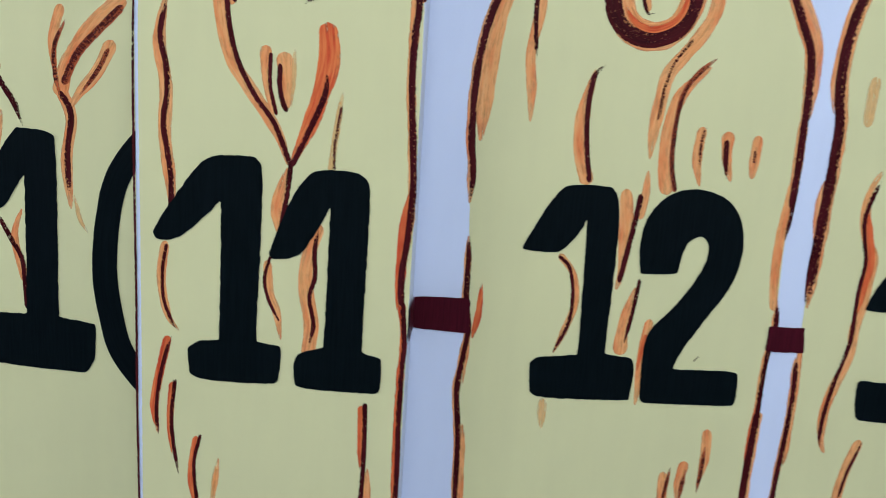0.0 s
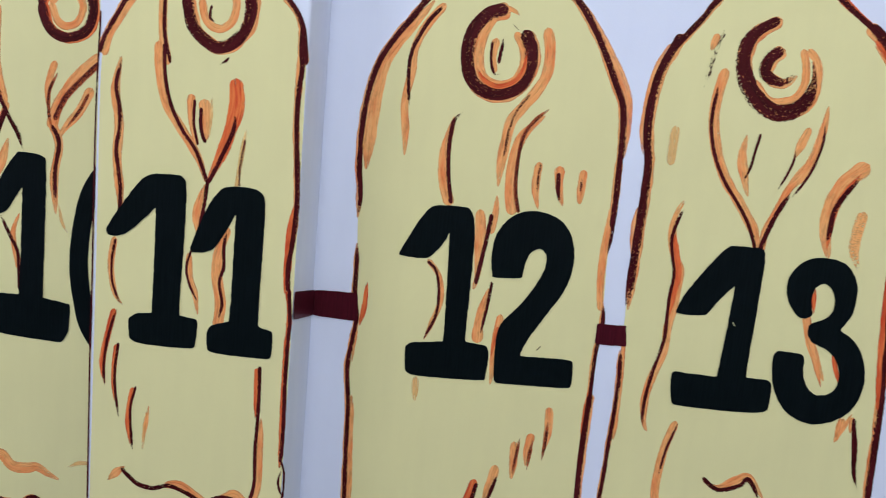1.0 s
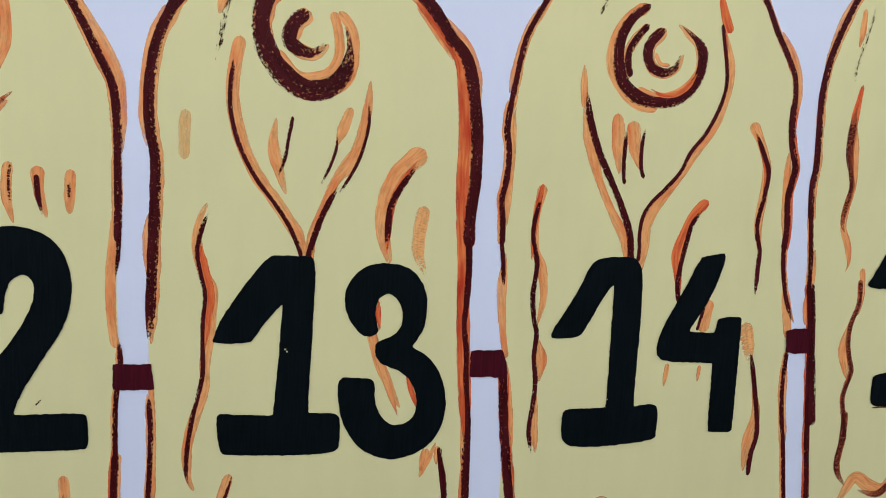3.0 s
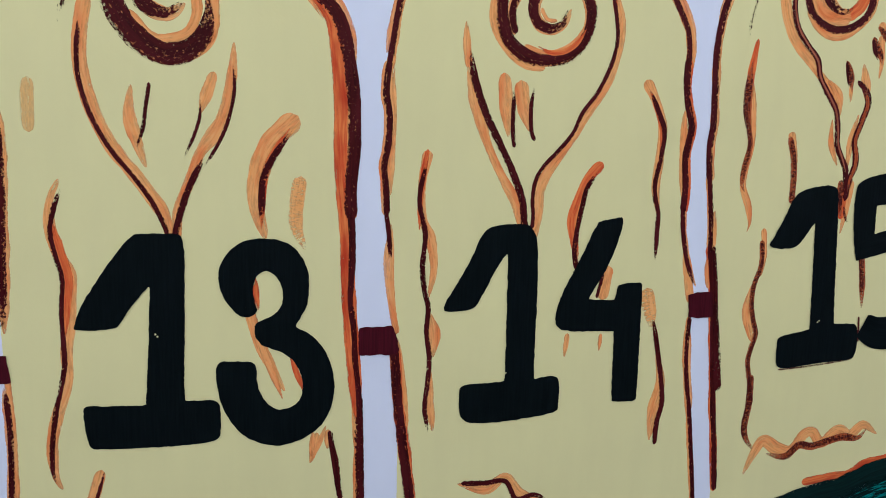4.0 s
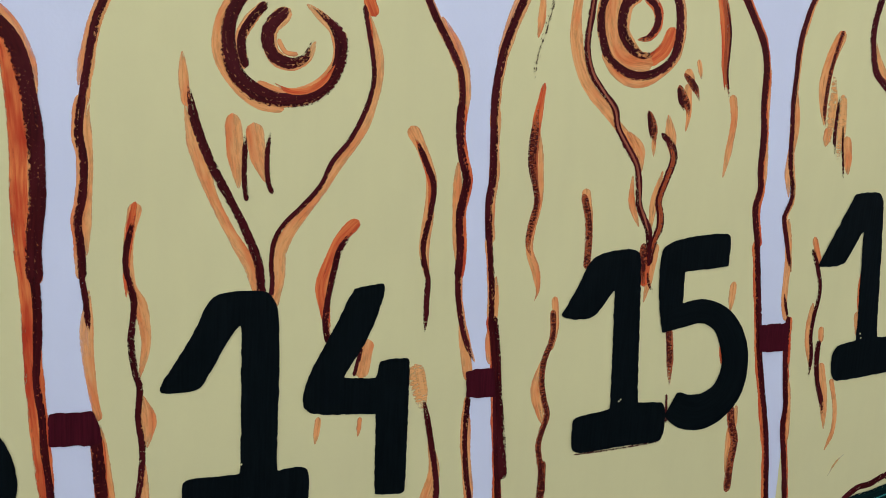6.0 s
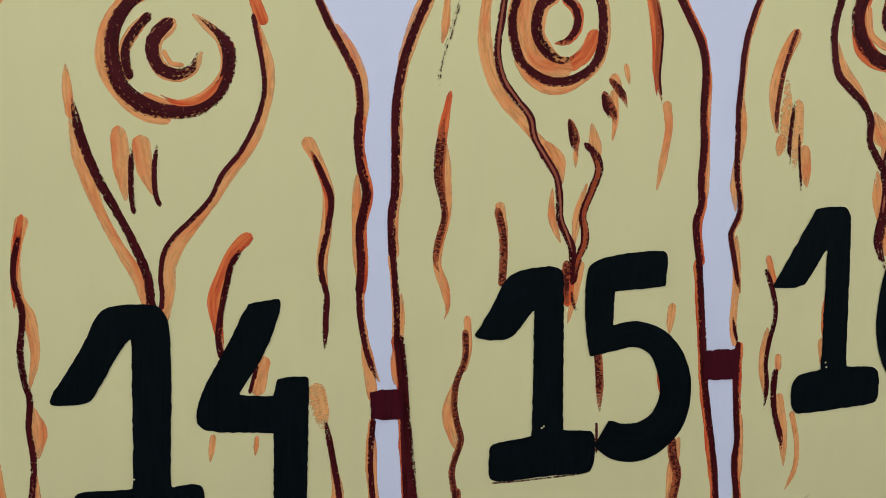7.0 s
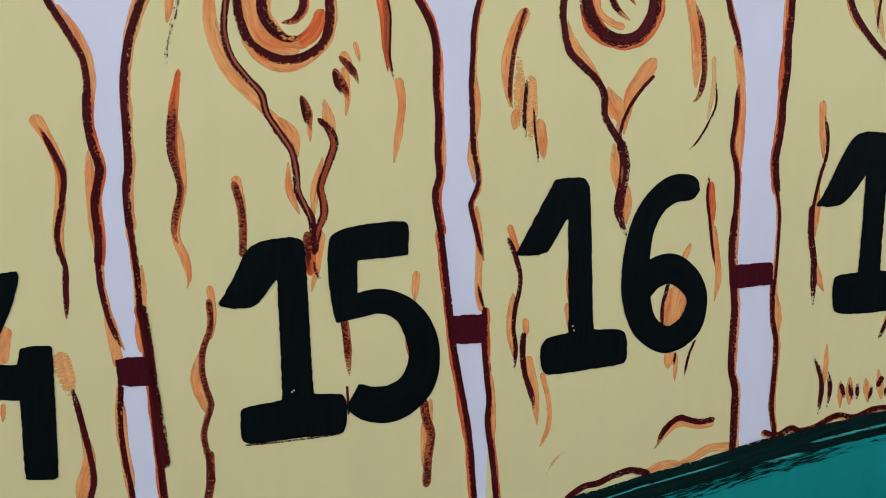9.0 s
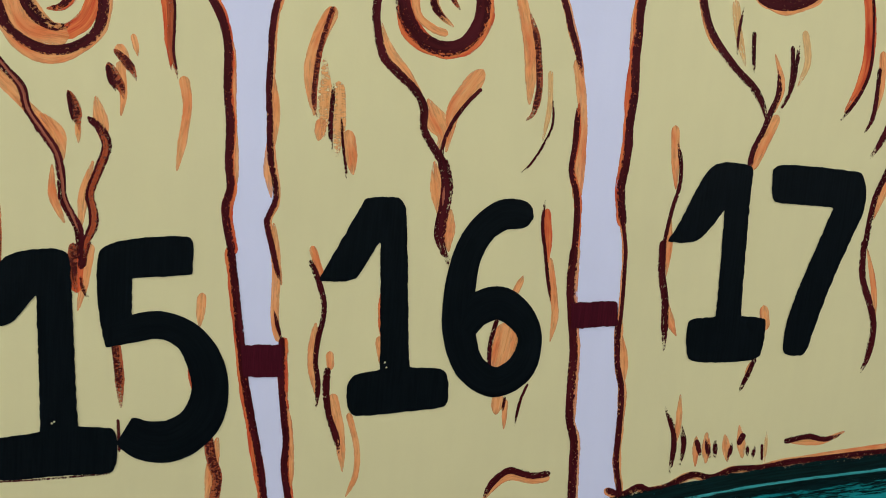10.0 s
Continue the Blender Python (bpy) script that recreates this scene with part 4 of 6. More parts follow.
stroke(board, "grain_shade", ORANGE, 1, 9.7, "rt", (-64.7, 144), (-73.5, 110.5), (-77.3, 61.5), (-68.1, 19.3), (-71.1, -2.4))
stroke(board, "grain_line", BROWN, 2, 3.1, "tt", (-61.7, 145), (-71.5, 110.5), (-75.4, 83))
stroke(board, "grain_shade", ORANGE, 1, 9.8, "tt", (-26.4, 81.6, 9.8), (-9.3, 75.3, 9.8), (9.9, 85.3, 12), (22.6, 90.4, 9.8), (41.5, 68, 8.6))
stroke(board, "grain_line", BROWN, 2, 5.2, "rt", (-26.4, 84.6), (-9.3, 73.2), (13.7, 80.2), (22.7, 88.4), (38, 65.6))
stroke(board, "grain_shade", RED, 1.4, 7.9, "rr", (-56.4, 8.2, 11.5), (-44.1, 19, 7.9), (-28, 15.7, 7.9), (-11.9, 22.8, 7.9), (4.1, 20.9, 11.5))
stroke(board, "grain_line", BROWN, 2, 4.6, "rt", (-50, 5.7), (-31, 13.7), (-11.9, 21.8), (0.1, 25.8))
stroke(board, "grain_shade", ORANGE, 1, 6.1, "tt", (110.1, 169.6), (109.5, 145.2))
stroke(board, "grain_line", BROWN, 2, 3.1, "tt", (123.2, 170.6), (128.8, 140), (136.7, 92.7))
stroke(board, "grain_shade", RED, 1.4, 5.5, "tt", (-91.6, 357.3, 3.7), (-86.8, 335.5, 6.6), (-81.9, 310.9, 7.5), (-83.6, 285.9, 5.7), (-86.2, 260.7, 3.8))
stroke(board, "grain_shade", RED, 1.5, 5.1, "tt", (92.7, 433, 3.5), (80.5, 414.6, 6), (72.3, 395.3, 6.5), (69.7, 372.7, 6), (69, 349.9, 3.5))
stroke(board, "grain_shade", ORANGE, 0.9, 5.0, "rt", (63.7, 263.2, 4.6), (69.1, 243.8, 6.1), (77.1, 222.6, 6.2), (84.7, 201.1, 3.1))
stroke(board, "grain_shade", ORANGE, 0.9, 5.3, "tt", (121.6, 174.8, 5.3), (115.4, 158.9, 5.3), (107.7, 142.5, 5.3))
stroke(board, "grain_line", BROWN, 2, 3.7, "tt", (124.6, 169.7, 2.3), (130.5, 140.5, 4.7), (133.5, 110.8, 5.3), (138.9, 91.8, 2.4))
digit(board, "thirteen", shape((-80, 268.6), (-74, 287), (-49.5, 325), (-34, 343.5), (-28, 346.5), (4, 346), (7.3, 339.4), (7.5, 315.6), (3.6, 203.4), (27, 204), (32.6, 200), (32.8, 170.9), (23.9, 164.9), (-26, 164.1), (-69.7, 165.2), (-73.7, 172.3), (-75.8, 195.5), (-74.5, 203), (-66, 202.6), (-26.3, 201.4), (-20.1, 303.6), (-32.8, 289.6), (-46.5, 268.7), (-63.2, 266.6), (-77, 267.6)))
digit(board, "thirteen", shape((49.6, 275.5), (39.1, 287.8), (33.2, 303.1), (34.2, 318.5), (41.7, 331.4), (54.5, 340.4), (72.4, 342.6), (88.2, 339.3), (99.3, 330.3), (106.5, 317.5), (108.3, 302), (106.8, 285), (100.5, 274), (95, 265.5), (109, 259), (123.1, 241.4), (129.6, 217.2), (128, 195.5), (119.8, 177.5), (105.6, 165.6), (84.8, 158), (65.2, 161.6), (48.3, 171.8), (35.6, 191.6), (30.6, 211), (29.2, 228), (32.2, 236.2), (40.8, 237.3), (60.2, 235.8), (63.4, 230.5), (63, 214.6), (68.6, 201.2), (78.3, 192), (88.7, 191.9), (98.9, 198.4), (102.5, 210.2), (100.3, 225.3), (93, 237), (84, 243.9), (73.5, 247.5), (64.7, 251.7), (61.7, 262.1), (63, 270), (75, 274.3), (84.3, 282), (86.6, 296.3), (81.5, 309.4), (73, 315), (64.5, 311), (60.8, 301.1), (62.4, 285.6), (65.2, 278.9), (57.2, 274.6)))
speck(board, -17.2, 262.4)
speck(board, -15.7, 260.3)

# plank with the number fourteen
board = plank(0.769, 0.000, "fourteen")
face(board, ((-15.8, 661.5), (-64.9, 640.8), (-99.1, 603.1), (-118.3, 570.3), (-129.4, 547.3), (-134.5, 525.3), (-137.6, 505.3), (-140.8, 485.3), (-142.9, 459.2), (-141, 441.2), (-141.1, 420.1), (-144.2, 404), (-142.3, 382.9), (-140.4, 365.8), (-138.5, 344.6), (-137.7, 315.4), (-135.8, 280.1), (-134, 237.7), (-132.1, 217.5), (-129.2, 194.2), (-130.3, -20.1)),
     ((-15.8, 661.5), (35.1, 654.2), (72, 624.1), (93.9, 593.1), (105.9, 570.1), (119.8, 547.1), (128.8, 530.1), (131.8, 512), (131.8, 481), (134.7, 463), (138.7, 444), (136.7, 415.9), (137.7, 387.8), (136.7, 368.7), (139.7, 344.6), (146.7, 315.4), (149.7, 285.2), (150.6, 260), (150.6, 229.7), (153.6, 198.4), (158.6, 167.1), (162.6, 134.7), (167.7, 92.1), (167.6, 25.2)))
stroke(board, "outline_shade", ORANGE, 1, 5.4, "tt", (-120.1, 573.2, 5.9), (-132.5, 545.3, 5.2), (-138.2, 521.2, 6.1), (-142.7, 497.1, 7.5))
stroke(board, "outline", BROWN, 2, 5.4, "rr", (-15.8, 661.5), (-64.9, 640.8), (-99.1, 603.1), (-118.3, 570.3), (-129.4, 547.3), (-134.5, 525.3), (-137.6, 505.3), (-140.8, 485.3))
stroke(board, "outline_shade", ORANGE, 1, 6.7, "tt", (-136.7, 489.3, 6.8), (-138.3, 473.2, 7.7), (-136.8, 445.2, 6.4), (-139.1, 408.2, 8.5), (-138.5, 378.8, 7.2))
stroke(board, "outline", BROWN, 2, 6.0, "rr", (-140.7, 489.3), (-142.9, 465.2), (-140, 445.2), (-141.1, 420.1), (-144.2, 404), (-142.3, 382.9), (-141.4, 363.8))
stroke(board, "outline_shade", ORANGE, 1, 6.3, "tr", (-137.5, 353.7, 6.4), (-139.2, 316.8, 9.3), (-135.8, 280.1, 6.3), (-131.9, 257.9, 6.3))
stroke(board, "outline", BROWN, 2, 4.4, "rt", (-142.4, 365.8), (-139.5, 344.6), (-137.6, 321.5))
stroke(board, "outline_shade", ORANGE, 1, 4.7, "tt", (-130.9, 252.8, 4.7), (-128.2, 225.4, 7.1), (-124.4, 194.1, 7.1), (-122.5, 160.6, 7.1))
stroke(board, "outline", BROWN, 2, 9.5, "rr", (-134, 241.7), (-132.1, 217.5), (-130.2, 194.2), (-126.4, 161.8), (-120.5, 118.2), (-114.7, 74.5))
stroke(board, "outline", BROWN, 2, 5.8, "rr", (-15.8, 661.5), (35.1, 654.2), (72, 624.1), (93.9, 593.1), (105.9, 570.1), (119.8, 547.1), (128.8, 530.1), (131.8, 513), (131.8, 499))
stroke(board, "outline_shade", ORANGE, 1, 6.2, "tt", (112.6, 568.3, 9.2), (129.5, 538.3, 9), (135, 516.9, 7.7), (135.4, 490, 7.1))
stroke(board, "outline_shade", ORANGE, 1, 5.3, "tt", (131.9, 458.3, 7.8), (132.7, 420.8, 7.3), (134.6, 377.8, 5.2))
stroke(board, "outline", BROWN, 2, 7.0, "rr", (131.8, 503), (131.8, 481), (134.7, 463), (139.7, 443.9), (135.7, 415.9), (137.7, 387.8), (136.7, 365.7))
stroke(board, "outline", BROWN, 2, 4.9, "rt", (136.7, 368.7), (138.7, 344.6), (145.7, 315.4), (154.7, 294.2))
stroke(board, "outline_shade", ORANGE, 1, 8.3, "tr", (142.7, 320.4, 8.3), (147.1, 300.5, 9.1), (150.7, 280.1, 8.3))
stroke(board, "outline", BROWN, 2, 4.9, "rr", (151.6, 263), (150.6, 229.7), (153.6, 198.4), (158.6, 167.1), (162.6, 134.7), (167.7, 92.1), (172.7, 36.3))
stroke(board, "outline_shade", ORANGE, 1, 3.4, "tt", (153.3, 249.9, 4.2), (155, 208.4, 4.7), (160.7, 171.9, 5.4))
stroke(board, "grain_line", PARCHED, 2.1, 4.8, "rt", (-46, 608.8), (-55.1, 588.9), (-63.2, 571), (-71.2, 558))
stroke(board, "knot_shade", ORANGE, 1.3, 7.4, "rr", (-25.1, 580.8), (-40.2, 567.9), (-50.3, 548.9), (-51.3, 526.9), (-41.4, 507.9), (-24.4, 493.8), (-6.4, 490.7))
stroke(board, "knot_shade", ORANGE, 1.3, 5.4, "rr", (-22.4, 507.8), (-2.3, 502.7), (18.7, 510.6), (31.8, 526.5), (37.8, 548.5))
stroke(board, "knot_ring", BROWN, 2.2, 9.4, "rt", (-20.1, 580.7, 7), (-34.2, 569.8, 9), (-43.2, 551.9, 10), (-44.3, 531.9, 11), (-38.4, 512.9, 12), (-24.4, 500.8, 13), (-4.4, 496.7, 11), (17.7, 502.6, 12), (32.8, 519.5, 10), (36.8, 538.5, 10), (32.8, 550.5, 9), (22.9, 559.6, 6), (11.9, 567.6, 3))
stroke(board, "knot_ring", BROWN, 2.2, 6.4, "rr", (-19.2, 563.8), (-30.2, 549.8), (-35.3, 535.9), (-32.3, 519.8))
stroke(board, "knot_shade", ORANGE, 1.3, 3.6, "rr", (-9.2, 539.7), (-4.3, 531.7), (3.8, 530.7))
stroke(board, "knot_ring", BROWN, 2.2, 9.3, "rt", (-5.2, 560.7), (-15.2, 549.7), (-17.2, 537.8), (-12.3, 527.7), (-1.3, 523.7), (9.8, 528.6), (15.8, 541.6))
stroke(board, "grain_shade", ORANGE, 1, 6.8, "tr", (-75.4, 526, 6.8), (-74.4, 505.9, 7), (-72.4, 490, 7))
stroke(board, "grain_shade", ORANGE, 1, 7.9, "tt", (-73.2, 490.1, 8.5), (-65.1, 457.5, 11.4), (-53.7, 423.7, 7.9), (-40.8, 397.6, 7.9), (-25.5, 371.6, 10.5), (-22.7, 358.3, 8.4), (-17.8, 341.1, 8.4))
stroke(board, "grain_line", BROWN, 2, 6.8, "tr", (-71.5, 504), (-66.6, 477.9), (-55.7, 448.8), (-42.7, 423.7), (-31.7, 402.5), (-20.8, 376.4), (-17.9, 354.2), (-15.7, 341.1))
stroke(board, "grain_shade", RED, 1.4, 6.3, "rr", (49.9, 592.4, 6.3), (55.4, 576, 9.3), (60.4, 565, 9.3))
stroke(board, "grain_shade", ORANGE, 1, 8.3, "tr", (54.9, 567.4, 8.3), (64.8, 529.4, 8.4), (61.3, 498.3, 7.1), (52.7, 476.4, 8.3), (37.6, 453.4, 8.2), (21.1, 425.9, 6.8), (7, 407.8, 9.4), (-4.6, 385.4, 10), (-5.4, 363.2, 9.4), (-10.1, 341.1, 9.4))
stroke(board, "grain_shade", RED, 1.4, 4.8, "tt", (52.9, 571.6, 4.4), (56.8, 554.4, 4.8), (59.8, 533.4, 4.8))
stroke(board, "grain_line", BROWN, 2, 4.0, "rr", (52.9, 569.4), (59.8, 537.4), (61.8, 516.4), (56.7, 494.4), (45.7, 471.4), (32.6, 453.4), (24.5, 435.4), (11.4, 419.4), (-1.6, 405.4), (-8.7, 392.4), (-10.8, 376.3), (-9.8, 358.2), (-12, 341.1))
stroke(board, "grain_shade", ORANGE, 1, 11.0, "rt", (-40.5, 481.8, 11), (-38.3, 458.8, 13.5), (-35.5, 430.6, 9.4))
stroke(board, "grain_line", BROWN, 2, 4.1, "tr", (-31.5, 471.8), (-31.6, 454.7), (-31.6, 437.7), (-29.7, 422.6))
stroke(board, "grain_shade", ORANGE, 1, 13.2, "rt", (-25.1, 475.4, 14.6), (-22.3, 456.7, 13.7), (-15.6, 435.6, 13.2))
stroke(board, "grain_line", BROWN, 2, 4.1, "tr", (-13.5, 473.7), (-15.5, 455.7), (-14.6, 437.6), (-11.6, 428.6))
stroke(board, "grain_shade", ORANGE, 1, 9.0, "rt", (93.3, 481.8, 12.1), (102.7, 465.1, 9), (110.7, 443.1, 9), (109.7, 415, 9), (107.6, 386.9, 9), (112.6, 358.8, 9))
stroke(board, "grain_line", BROWN, 2, 4.9, "tt", (95.7, 476.2), (105.7, 456.1), (112.7, 438.1), (110.7, 415), (106.6, 391.9), (107.6, 377.9), (111.6, 363.8), (111.6, 344.7), (111.6, 320.5))
stroke(board, "grain_shade", RED, 1.4, 9.8, "rt", (52.3, 407.5, 11.2), (41.1, 395.5, 8.8), (33.4, 377.2, 9.8), (28.4, 357.9, 12.1), (30.3, 340, 9.8), (34.3, 314.8, 9.8))
stroke(board, "grain_line", BROWN, 2, 5.1, "tr", (50.5, 402.2), (40.4, 386.2), (36.4, 368.1), (32.3, 345), (31.3, 325.9), (34.2, 312.8))
stroke(board, "grain_shade", ORANGE, 1, 6.9, "rt", (-106.2, 415.3, 10.1), (-111.1, 387.8, 6.9), (-109.3, 357.6, 6.9), (-102.7, 340.6, 9.7), (-99.4, 314.3, 6.9), (-103.6, 288.1, 6.9))
stroke(board, "grain_shade", ORANGE, 1, 9.6, "tt", (-101.6, 273.9, 9.6), (-98.2, 255.5, 12.6), (-98.8, 233.5, 9.6))
stroke(board, "grain_shade", ORANGE, 1, 4.9, "tt", (-100.9, 224.4, 4.9), (-100.3, 192.2, 7.4), (-97.4, 163.7, 7.4))
stroke(board, "grain_line", BROWN, 2, 4.8, "tt", (-107, 409.9), (-112.2, 383.8), (-112.2, 366.7), (-107.3, 344.5), (-109.5, 314.3), (-106.6, 292.1), (-103.6, 279), (-104.7, 256.8), (-101.8, 233.5), (-102.9, 210.3), (-105.1, 188), (-102.1, 163.7))
stroke(board, "grain_shade", ORANGE, 1, 4.9, "rt", (28.1, 250.3), (26, 229.1))
stroke(board, "grain_shade", ORANGE, 1, 3.9, "rt", (61.2, 249.2), (60.2, 234))
stroke(board, "grain_shade", ORANGE, 1, 12.4, "rr", (64.3, 311.6, 12.7), (61.1, 286.3, 10.8))
stroke(board, "grain_line", BROWN, 2, 3.2, "rr", (60.3, 306.6), (55.3, 285.5))
stroke(board, "grain_shade", DRY_ORANGE, 1.2, 13.9, "rt", (105.5, 289.4), (110.5, 266.2), (113.5, 252))
stroke(board, "grain_shade", ORANGE, 1, 11.0, "tt", (119.5, 230.8, 11), (125.5, 200.5, 11), (119.6, 170, 13.5), (117.7, 141.9, 11.6))
stroke(board, "grain_line", BROWN, 2, 5.4, "tr", (113.5, 264.1), (119.5, 235.9), (125.5, 205.6), (128.5, 180.3), (124.4, 159.1), (123.4, 138.8))
stroke(board, "grain_shade", ORANGE, 1, 9.3, "tt", (-72.9, 111, 9.7), (-45.9, 104, 11.7), (-26.7, 114.2, 8.7), (-11.6, 97.2, 10), (13.5, 86.4, 9.3))
stroke(board, "grain_line", BROWN, 2, 5.2, "rt", (-68.1, 110.9), (-45.9, 109.9), (-26.7, 109.8), (-15.7, 91.5), (2.5, 94.5), (17.6, 86.4))
stroke(board, "grain_shade", ORANGE, 1, 8.1, "tr", (-108, 35.3, 11.7), (-93, 47.5, 6.8), (-71.2, 38.6, 9.7), (-52.2, 43, 8.2), (-35, 59.1, 8.1), (-21.9, 43.8, 8.1))
stroke(board, "grain_line", BROWN, 2, 6.3, "tt", (-101.7, 36.9), (-86.5, 48), (-65.3, 41.9), (-46.1, 50), (-34, 58.1), (-18.9, 43.8), (-5.8, 38.7))
stroke(board, "grain_shade", RED, 1.4, 10.7, "rr", (-10.9, 23.5), (17.4, 29.5), (54.7, 27.4))
stroke(board, "grain_shade", RED, 1.5, 4.2, "rt", (-106.7, 417.2, 3.7), (-109.7, 399.6, 5.3), (-112.3, 374.7, 4.8), (-112.7, 348.6, 3.2))
stroke(board, "grain_shade", RED, 1.5, 4.4, "tt", (95.2, 476.4, 2.9), (104.2, 458.8, 5.3), (110.6, 438.4, 5.4), (109.6, 417.6, 3.9))
stroke(board, "knot_shade", RED, 2.4, 4.4, "tt", (-11.4, 508.7, 2.3), (-0.5, 503.7, 4.7), (12.5, 504.5, 5.9), (24.8, 512.6, 6), (32.6, 526.1, 3.2))
stroke(board, "outline_shade", ORANGE, 0.9, 6.9, "tt", (140, 340.7, 3.5), (143.5, 320.2, 8), (147.3, 301.7, 9.9), (151, 286.8, 6.3))
digit(board, "fourteen", shape((-90.5, 277.9), (-86.5, 287), (-65.2, 322.2), (-57.1, 345.3), (-46, 353.3), (-13.8, 354.2), (-5.8, 345.1), (-2.9, 322), (-3.2, 209), (12.9, 212), (20.9, 209.9), (22.9, 197.8), (21.8, 177.6), (13.8, 174.6), (-23.5, 169.6), (-59.8, 168.7), (-69.8, 172.8), (-73.8, 180.9), (-73.7, 204.1), (-68.7, 207.2), (-30.4, 208.1), (-32, 328.1), (-39.1, 320.1), (-56.3, 285.9), (-61.4, 277.8), (-69.4, 275.8), (-88.5, 274.9)))
digit(board, "fourteen", shape((52.4, 356), (76.5, 360.9), (77.5, 351.9), (66.4, 316.7), (46.2, 283.5), (73.4, 282.4), (75.4, 297.5), (99.5, 299.4), (100.5, 291.4), (101.3, 184.4), (96.3, 182.4), (75.2, 183.5), (74.3, 253.2), (25.1, 253.3), (16, 259.4), (15, 270.5), (20.1, 288.6), (37.3, 321.8)))
speck(board, -30.2, 216.4)

# plank with the number fifteen
board = plank(1.065, 0.000, "fifteen")
face(board, ((-19.4, 656.6), (-76.7, 637.4), (-106.3, 609.6), (-119, 583.9), (-126.9, 563.1), (-133.7, 537.4), (-136.6, 507.7), (-136.5, 478), (-134.5, 447.2), (-136.4, 425.3), (-134.3, 398.5), (-131.3, 375.5), (-129.2, 338.5), (-124.1, 300.4), (-120, 271.2), (-117.9, 242), (-114.8, 206.7), (-111.7, 171.3), (-107.5, 134.7), (-107.2, 30.8)),
     ((-19.4, 656.6), (45.3, 645.4), (77.5, 618), (92.7, 597.3), (106, 575.6), (112.2, 553.8), (113.6, 521.9), (116.9, 495), (117.2, 467), (118.4, 448), (117.6, 429), (122, 399.8), (127.4, 365.6), (134, 321.2), (140.5, 284.8), (144.8, 263.5), (153.3, 232), (158.9, 194.3), (163.4, 155.4), (164.1, 104.2)))
stroke(board, "outline_shade", ORANGE, 1, 5.1, "tt", (-111.2, 608.1, 7.4), (-123, 583.5, 7.2), (-131.3, 558.1, 6), (-136.7, 533.4, 5.1))
stroke(board, "outline", BROWN, 2, 6.8, "rr", (-19.4, 656.6), (-76.7, 637.4), (-106.3, 609.6), (-119, 583.9), (-126.9, 563.1), (-133.7, 537.4), (-136.6, 507.7), (-135.5, 478), (-134.5, 447.2), (-136.4, 425.3), (-134.3, 396.5))
stroke(board, "outline_shade", ORANGE, 1, 6.9, "tr", (-126.1, 366.4, 8.6), (-126.2, 333.5, 6.9), (-128.7, 310.5, 7.8), (-126, 293.4, 7.2))
stroke(board, "outline", BROWN, 2, 5.3, "rr", (-134.3, 398.5), (-131.3, 375.5), (-129.2, 352.5), (-128.2, 331.5))
stroke(board, "outline", BROWN, 2, 6.6, "rr", (-128.2, 331.5), (-123.1, 300.4), (-120, 271.2), (-117.9, 242), (-114.8, 206.7), (-111.7, 171.3), (-107.5, 134.7), (-103.3, 85.9))
stroke(board, "outline_shade", ORANGE, 1, 4.0, "tt", (115.1, 558.5, 6.2), (118, 508.9, 5.5), (121.1, 472, 6.2), (122.4, 444.2, 6.2))
stroke(board, "outline", BROWN, 2, 6.6, "rr", (-19.4, 656.6), (45.3, 645.4), (77.5, 618), (92.7, 597.3), (106, 575.6), (112.2, 553.8), (113.6, 521.9), (116.9, 495), (117.2, 467), (119.4, 448), (116.6, 429), (123, 397.8))
stroke(board, "grain_shade", RED, 1.4, 6.0, "tt", (138.4, 289.9, 6), (145.7, 248.2, 5.4), (151.8, 215.8, 6.6))
stroke(board, "outline", BROWN, 2, 6.5, "rr", (122, 399.8), (127.4, 365.6), (131.8, 336.4), (137.3, 300), (144.8, 263.5), (152.3, 232), (158.9, 194.3), (163.4, 155.4), (169, 121.6))
stroke(board, "knot_shade", ORANGE, 1.3, 7.6, "rr", (-44.6, 552.8), (-33.5, 538), (-17.6, 531.2), (-1.6, 534.2), (13.2, 545.2))
stroke(board, "knot_shade", ORANGE, 1.3, 16.9, "rr", (-39.9, 597.3), (-37.7, 572.6), (-27.7, 551.9), (-4.7, 549.1))
stroke(board, "grain_shade", RED, 1.4, 9.1, "rr", (-3.3, 550.2, 11.5), (9.8, 560.9, 11.6), (16.6, 577, 12.2))
stroke(board, "knot_ring", BROWN, 2.2, 7.9, "rr", (-20.1, 617.2), (-39.9, 608.2), (-49.8, 590.3), (-49.6, 571.5), (-42.6, 552.8), (-29.6, 542), (-13.6, 537.1), (4.3, 541.2), (18.2, 553.2), (23, 571.1), (21.8, 592.8), (15.7, 607.6), (1.7, 615.4), (-20.1, 617.2))
stroke(board, "knot_ring", BROWN, 2.2, 9.6, "rt", (-18, 602.4), (-28.9, 593.4), (-30.8, 574.6), (-21.7, 559.9), (-8.8, 554), (4.1, 560))
stroke(board, "knot_ring", BROWN, 2.2, 6.9, "rt", (-11.1, 601.5), (-1.1, 593.6), (1, 580.8), (-5.9, 569.9), (-16.8, 566.8))
stroke(board, "grain_shade", ORANGE, 1, 8.4, "rt", (-67.7, 615.8, 8.4), (-71.6, 587.2, 8.4), (-70.5, 561.7, 12.1), (-63.3, 537.3, 10.8), (-52.6, 520.8, 10.5), (-38.6, 508.1, 10.7), (-26.3, 494.4, 8.4), (-12.9, 480.5, 12.1), (-3.4, 463.4, 11.1))
